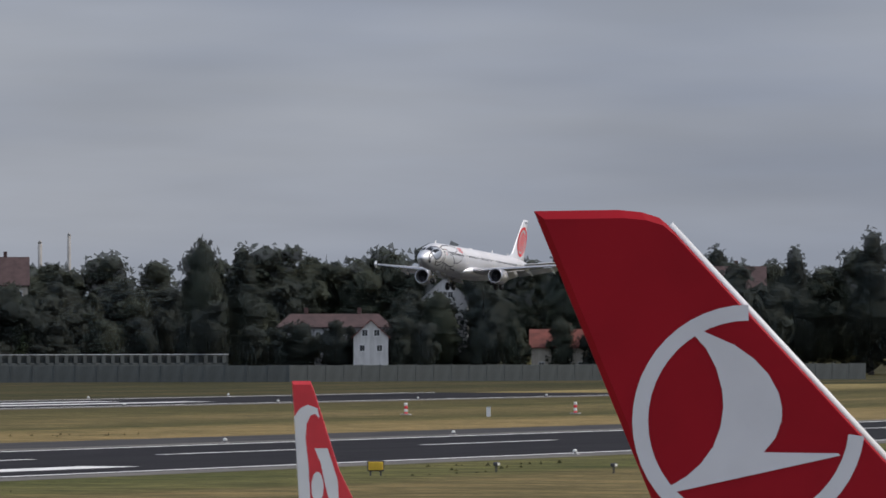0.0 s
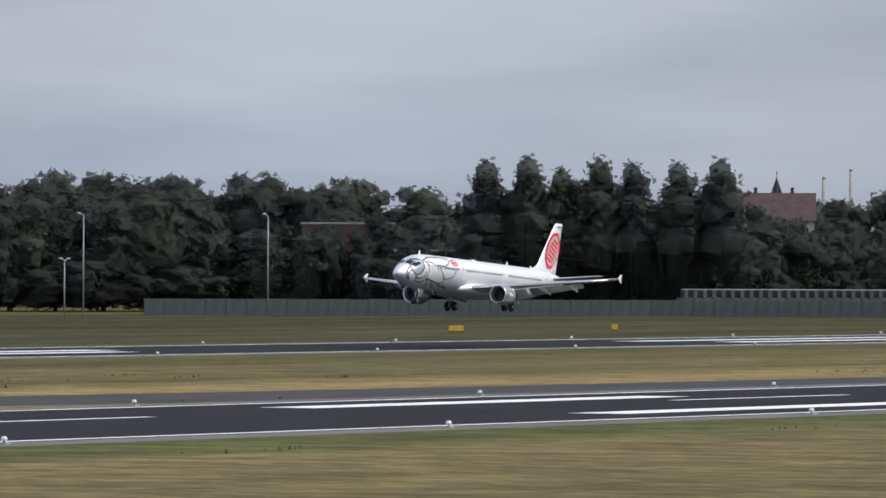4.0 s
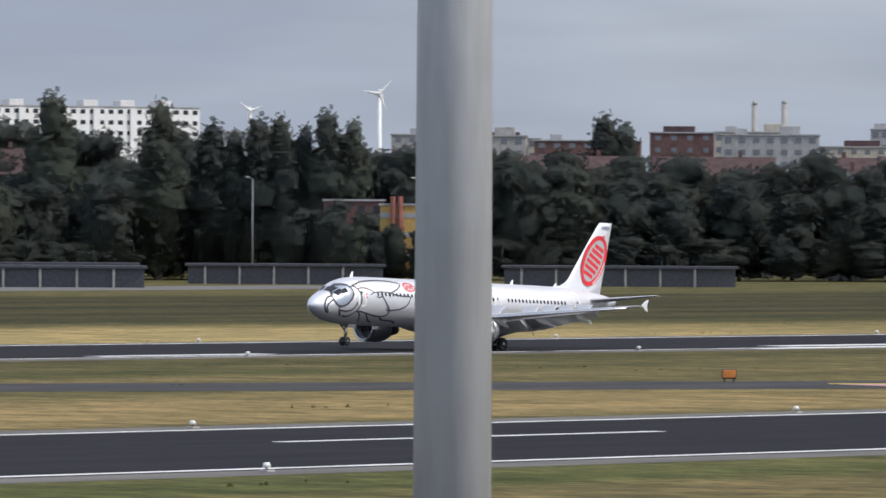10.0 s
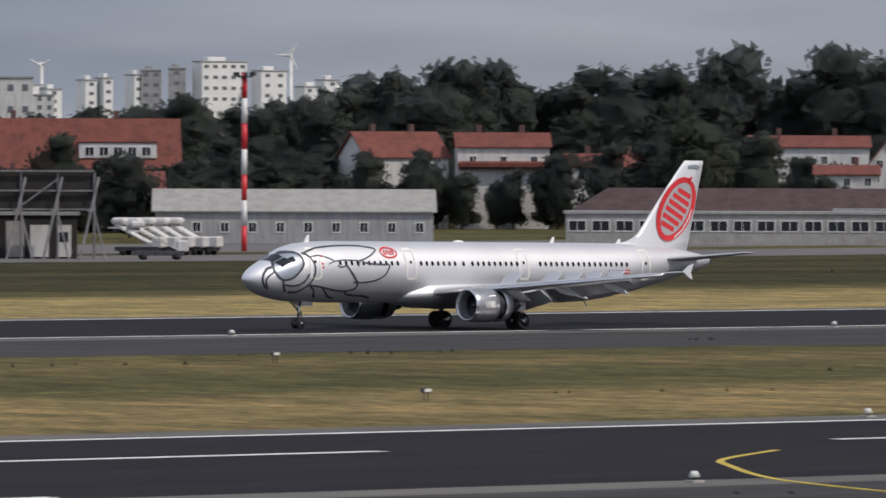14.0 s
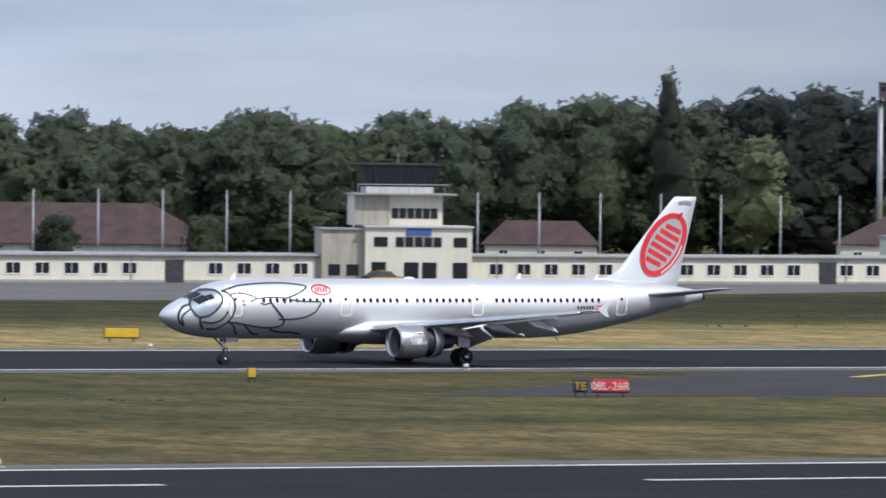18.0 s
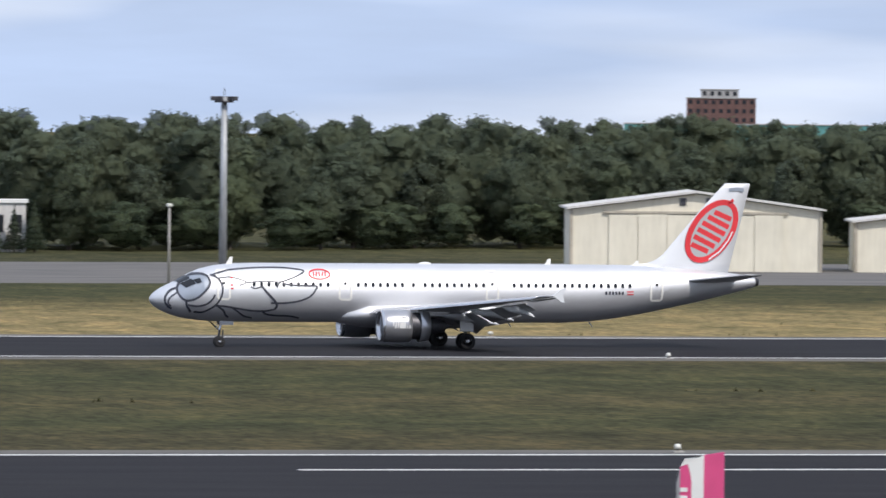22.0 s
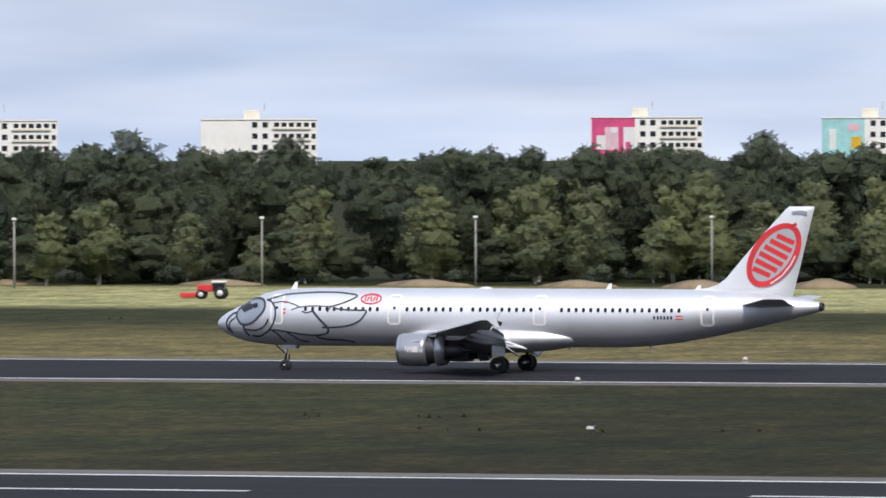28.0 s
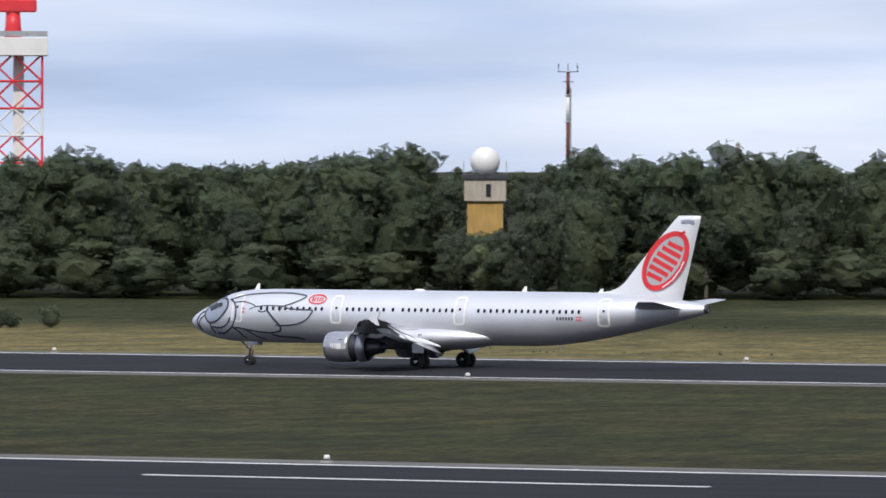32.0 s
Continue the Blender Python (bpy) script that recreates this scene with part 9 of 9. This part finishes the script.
# the airliner: seconds, the nose along the runway, its line across it, height of the wheels, nose-up degrees, crab
FLIGHT = [
    (0.0, 1405.64, 548.0, 15.67, 3.20, -0.6),
    (0.5, 1368.79, 547.8, 13.68, 3.20, -0.6),
    (1.0, 1332.24, 547.5, 11.73, 3.20, -0.7),
    (1.5, 1296.26, 547.2, 9.85, 3.20, -0.7),
    (2.0, 1261.01, 547.0, 8.08, 3.20, -0.7),
    (2.5, 1226.69, 546.8, 6.44, 3.20, -0.7),
    (3.0, 1193.59, 546.5, 4.93, 3.20, -0.8),
    (5.5, 1038.25, 545.2, 4.08, 3.20, -0.9),
    (6.0, 1004.98, 545.0, 3.85, 3.28, -0.9),
    (6.5, 972.18, 545.0, 3.46, 3.36, -0.8),
    (7.0, 939.20, 545.0, 2.88, 3.44, -0.6),
    (7.5, 907.22, 545.0, 2.21, 3.52, -0.4),
    (8.0, 874.84, 545.0, 1.53, 3.60, -0.3),
    (8.5, 843.75, 545.0, 0.76, 3.66, 0.1),
    (9.0, 812.08, 545.0, 0.00, 3.50, 0.5),
    (9.5, 781.80, 545.0, 0.00, 3.00, 1.2),
    (10.0, 751.23, 545.0, 0.00, 1.86, 2.0),
    (10.5, 723.02, 545.0, 0.00, 0.98, 2.9),
    (11.0, 696.03, 545.0, 0.00, 0.70, 3.7),
    (11.5, 669.07, 545.0, 0.00, 0.65, 4.2),
    (12.0, 641.76, 545.0, 0.00, 0.60, 4.8),
    (12.5, 614.62, 545.0, 0.00, 0.60, 4.8),
    (13.0, 586.74, 545.0, 0.00, 0.60, 4.9),
    (13.5, 557.58, 545.0, 0.00, 0.60, 4.7),
    (14.0, 527.06, 545.0, 0.00, 0.60, 4.5),
    (14.5, 496.22, 545.0, 0.00, 0.50, 4.2),
    (15.0, 464.95, 545.0, 0.00, 0.40, 3.8),
    (15.5, 433.51, 545.0, 0.00, 0.30, 3.9),
    (17.5, 339.56, 547.0, 0.00, 0.00, 4.2),
    (18.0, 312.21, 549.0, 0.00, 0.00, 4.5),
    (18.5, 287.74, 553.0, 0.00, 0.00, 4.5),
    (19.0, 264.17, 557.0, 0.00, 0.00, 4.6),
    (19.5, 238.59, 559.0, 0.00, 0.00, 3.9),
    (20.0, 211.45, 559.0, 0.00, 0.00, 3.2),
    (20.5, 185.57, 559.0, 0.00, 0.00, 2.5),
    (21.0, 160.55, 559.0, 0.00, 0.00, 1.9),
    (21.5, 138.10, 559.0, 0.00, 0.00, 1.5),
    (22.0, 114.96, 559.0, 0.00, 0.00, 1.1),
    (22.5, 93.29, 559.0, 0.00, 0.00, 1.1),
    (23.0, 70.62, 559.0, 0.00, 0.00, 1.0),
    (23.5, 49.67, 559.0, 0.00, 0.00, 1.0),
    (24.0, 27.98, 559.0, 0.00, 0.00, 0.9),
    (24.5, 7.81, 559.0, 0.00, 0.00, 0.8),
    (26.5, -113.48, 559.0, 0.00, 0.00, 0.2),
    (27.0, -132.68, 559.0, 0.00, 0.00, 0.0),
    (27.5, -150.28, 559.0, 0.00, 0.00, -0.2),
    (28.0, -169.03, 559.0, 0.00, 0.00, -0.3),
    (28.5, -185.99, 559.0, 0.00, 0.00, -0.5),
    (29.0, -203.43, 559.0, 0.00, 0.00, -0.7),
    (29.5, -219.64, 559.0, 0.00, 0.00, -0.9),
    (30.0, -236.21, 559.0, 0.00, 0.00, -1.0),
    (30.5, -251.40, 559.0, 0.00, 0.00, -1.2),
    (31.0, -266.89, 559.0, 0.00, 0.00, -1.4),
    (31.5, -281.25, 559.0, 0.00, 0.00, -1.4),
    (32.0, -296.25, 559.0, 0.00, 0.00, -1.5),
]


# ---- tyre smoke at the touchdown ----
def smoke_mat():
    m, n, l, b = node_mat("tyre smoke", 1.0)
    b.inputs["Base Color"].default_value = (0.95, 0.95, 0.96, 1)
    b.inputs["Specular IOR Level"].default_value = 0.0
    glow, lit, clear, both = n.new("ShaderNodeBsdfTranslucent"), n.new("ShaderNodeMixShader"), n.new("ShaderNodeBsdfTransparent"), n.new("ShaderNodeMixShader")
    glow.inputs["Color"].default_value = (0.95, 0.95, 0.96, 1)
    lit.inputs["Fac"].default_value = 0.5
    at, wisp, thin = n.new("ShaderNodeTexCoord"), n.new("ShaderNodeTexNoise"), n.new("ShaderNodeMapRange")
    wisp.inputs["Scale"].default_value, wisp.inputs["Detail"].default_value = 0.8, 2.0
    thin.inputs["From Min"].default_value, thin.inputs["From Max"].default_value = 0.25, 0.75
    thin.inputs["To Min"].default_value, thin.inputs["To Max"].default_value = 0.07, 0.20
    l.new(at.outputs["Object"], wisp.inputs["Vector"])
    l.new(wisp.outputs["Fac"], thin.inputs["Value"])
    l.new(thin.outputs["Result"], both.inputs["Fac"])
    l.new(b.outputs["BSDF"], lit.inputs[1])
    l.new(glow.outputs["BSDF"], lit.inputs[2])
    l.new(clear.outputs["BSDF"], both.inputs[1])
    l.new(lit.outputs["Shader"], both.inputs[2])
    l.new(both.outputs["Shader"], n["Material Output"].inputs["Surface"])
    return m


SMOKE = smoke_mat()
SMOKE_CLOUDS = []
for x0, x1, n, seed in ((872, 885, 8, 1), (882, 892, 6, 2)):
    r = random.Random(seed)
    cloud = thing("tyre_smoke", ((x0 + x1) / 2, FAR_Y - 3.0, 0), "thin white tyre smoke drifting over the runway", "smoke", "puffs of tyre smoke")
    for i in range(n):
        bm = bmesh.new()
        cx = (x1 - x0) * ((i + 0.5) / n - 0.5)
        for j in range(12):
            size = r.uniform(0.28, 0.66)
            at = Vector((cx + r.gauss(0, 1.0), r.gauss(0, 1.6), abs(r.gauss(0.0, 0.62)) + 0.35 + 0.3 * size))
            made = bmesh.ops.create_icosphere(bm, subdivisions=2, radius=size)["verts"]
            # each wisp is an open, ragged shell
            bmesh.ops.delete(bm, geom=[v for v in made if v.co.y > 0.05 * size], context='VERTS')
            for v in made:
                if v.is_valid:
                    v.co = Vector((v.co.x * 1.9, v.co.y * 1.2, v.co.z * 0.9)) * r.uniform(0.7, 1.3) + at
        part("puff", smooth(bm), SMOKE, cloud)
    SMOKE_CLOUDS.append(cloud)



def motions():
    walk(airliner, [(t, pose(x + AFT, y, z, 0, up, crab)) for t, x, y, z, up, crab in FLIGHT])
    for sleeve in SLEEVES:
        shut, apart = 17.35 - AFT, 18.0 - AFT
        walk(sleeve, [(0.0, pose(shut, 0, 0)), (10.4, pose(shut, 0, 0)), (11.4, pose(apart, 0, 0)), (32.0, pose(apart, 0, 0))])
    for panel, at, s in SPOILERS:
        down, up = pose(*at, 0, 4, 0), pose(*at, 0, -42, 0)
        walk(panel, [(0.0, down), (8.9, down), (9.7, up), (15.0, up), (17.0, down), (32.0, down)])
    for cloud, start in zip(SMOKE_CLOUDS, (8.5, 8.3)):
        x, y, z = cloud.location
        low = pose(x, y, -7)
        walk(cloud, [(0.0, low), (start, low), (start + 0.35, pose(x, y, -0.2)), (start + 2.5, pose(x + 1.5, y, 0.5)), (13.0, pose(x + 4, y, 0.6)), (14.5, pose(x + 4, y, -7)), (32.0, pose(x + 4, y, -7))])
    a, b = TAXI_AT
    walk(TAXIING, [(float(t), pose(a + 1.12 * t, b - 3.0 * t, 0, 0, 0, TAXI_TURN)) for t in range(0, 33, 4)])


motions()
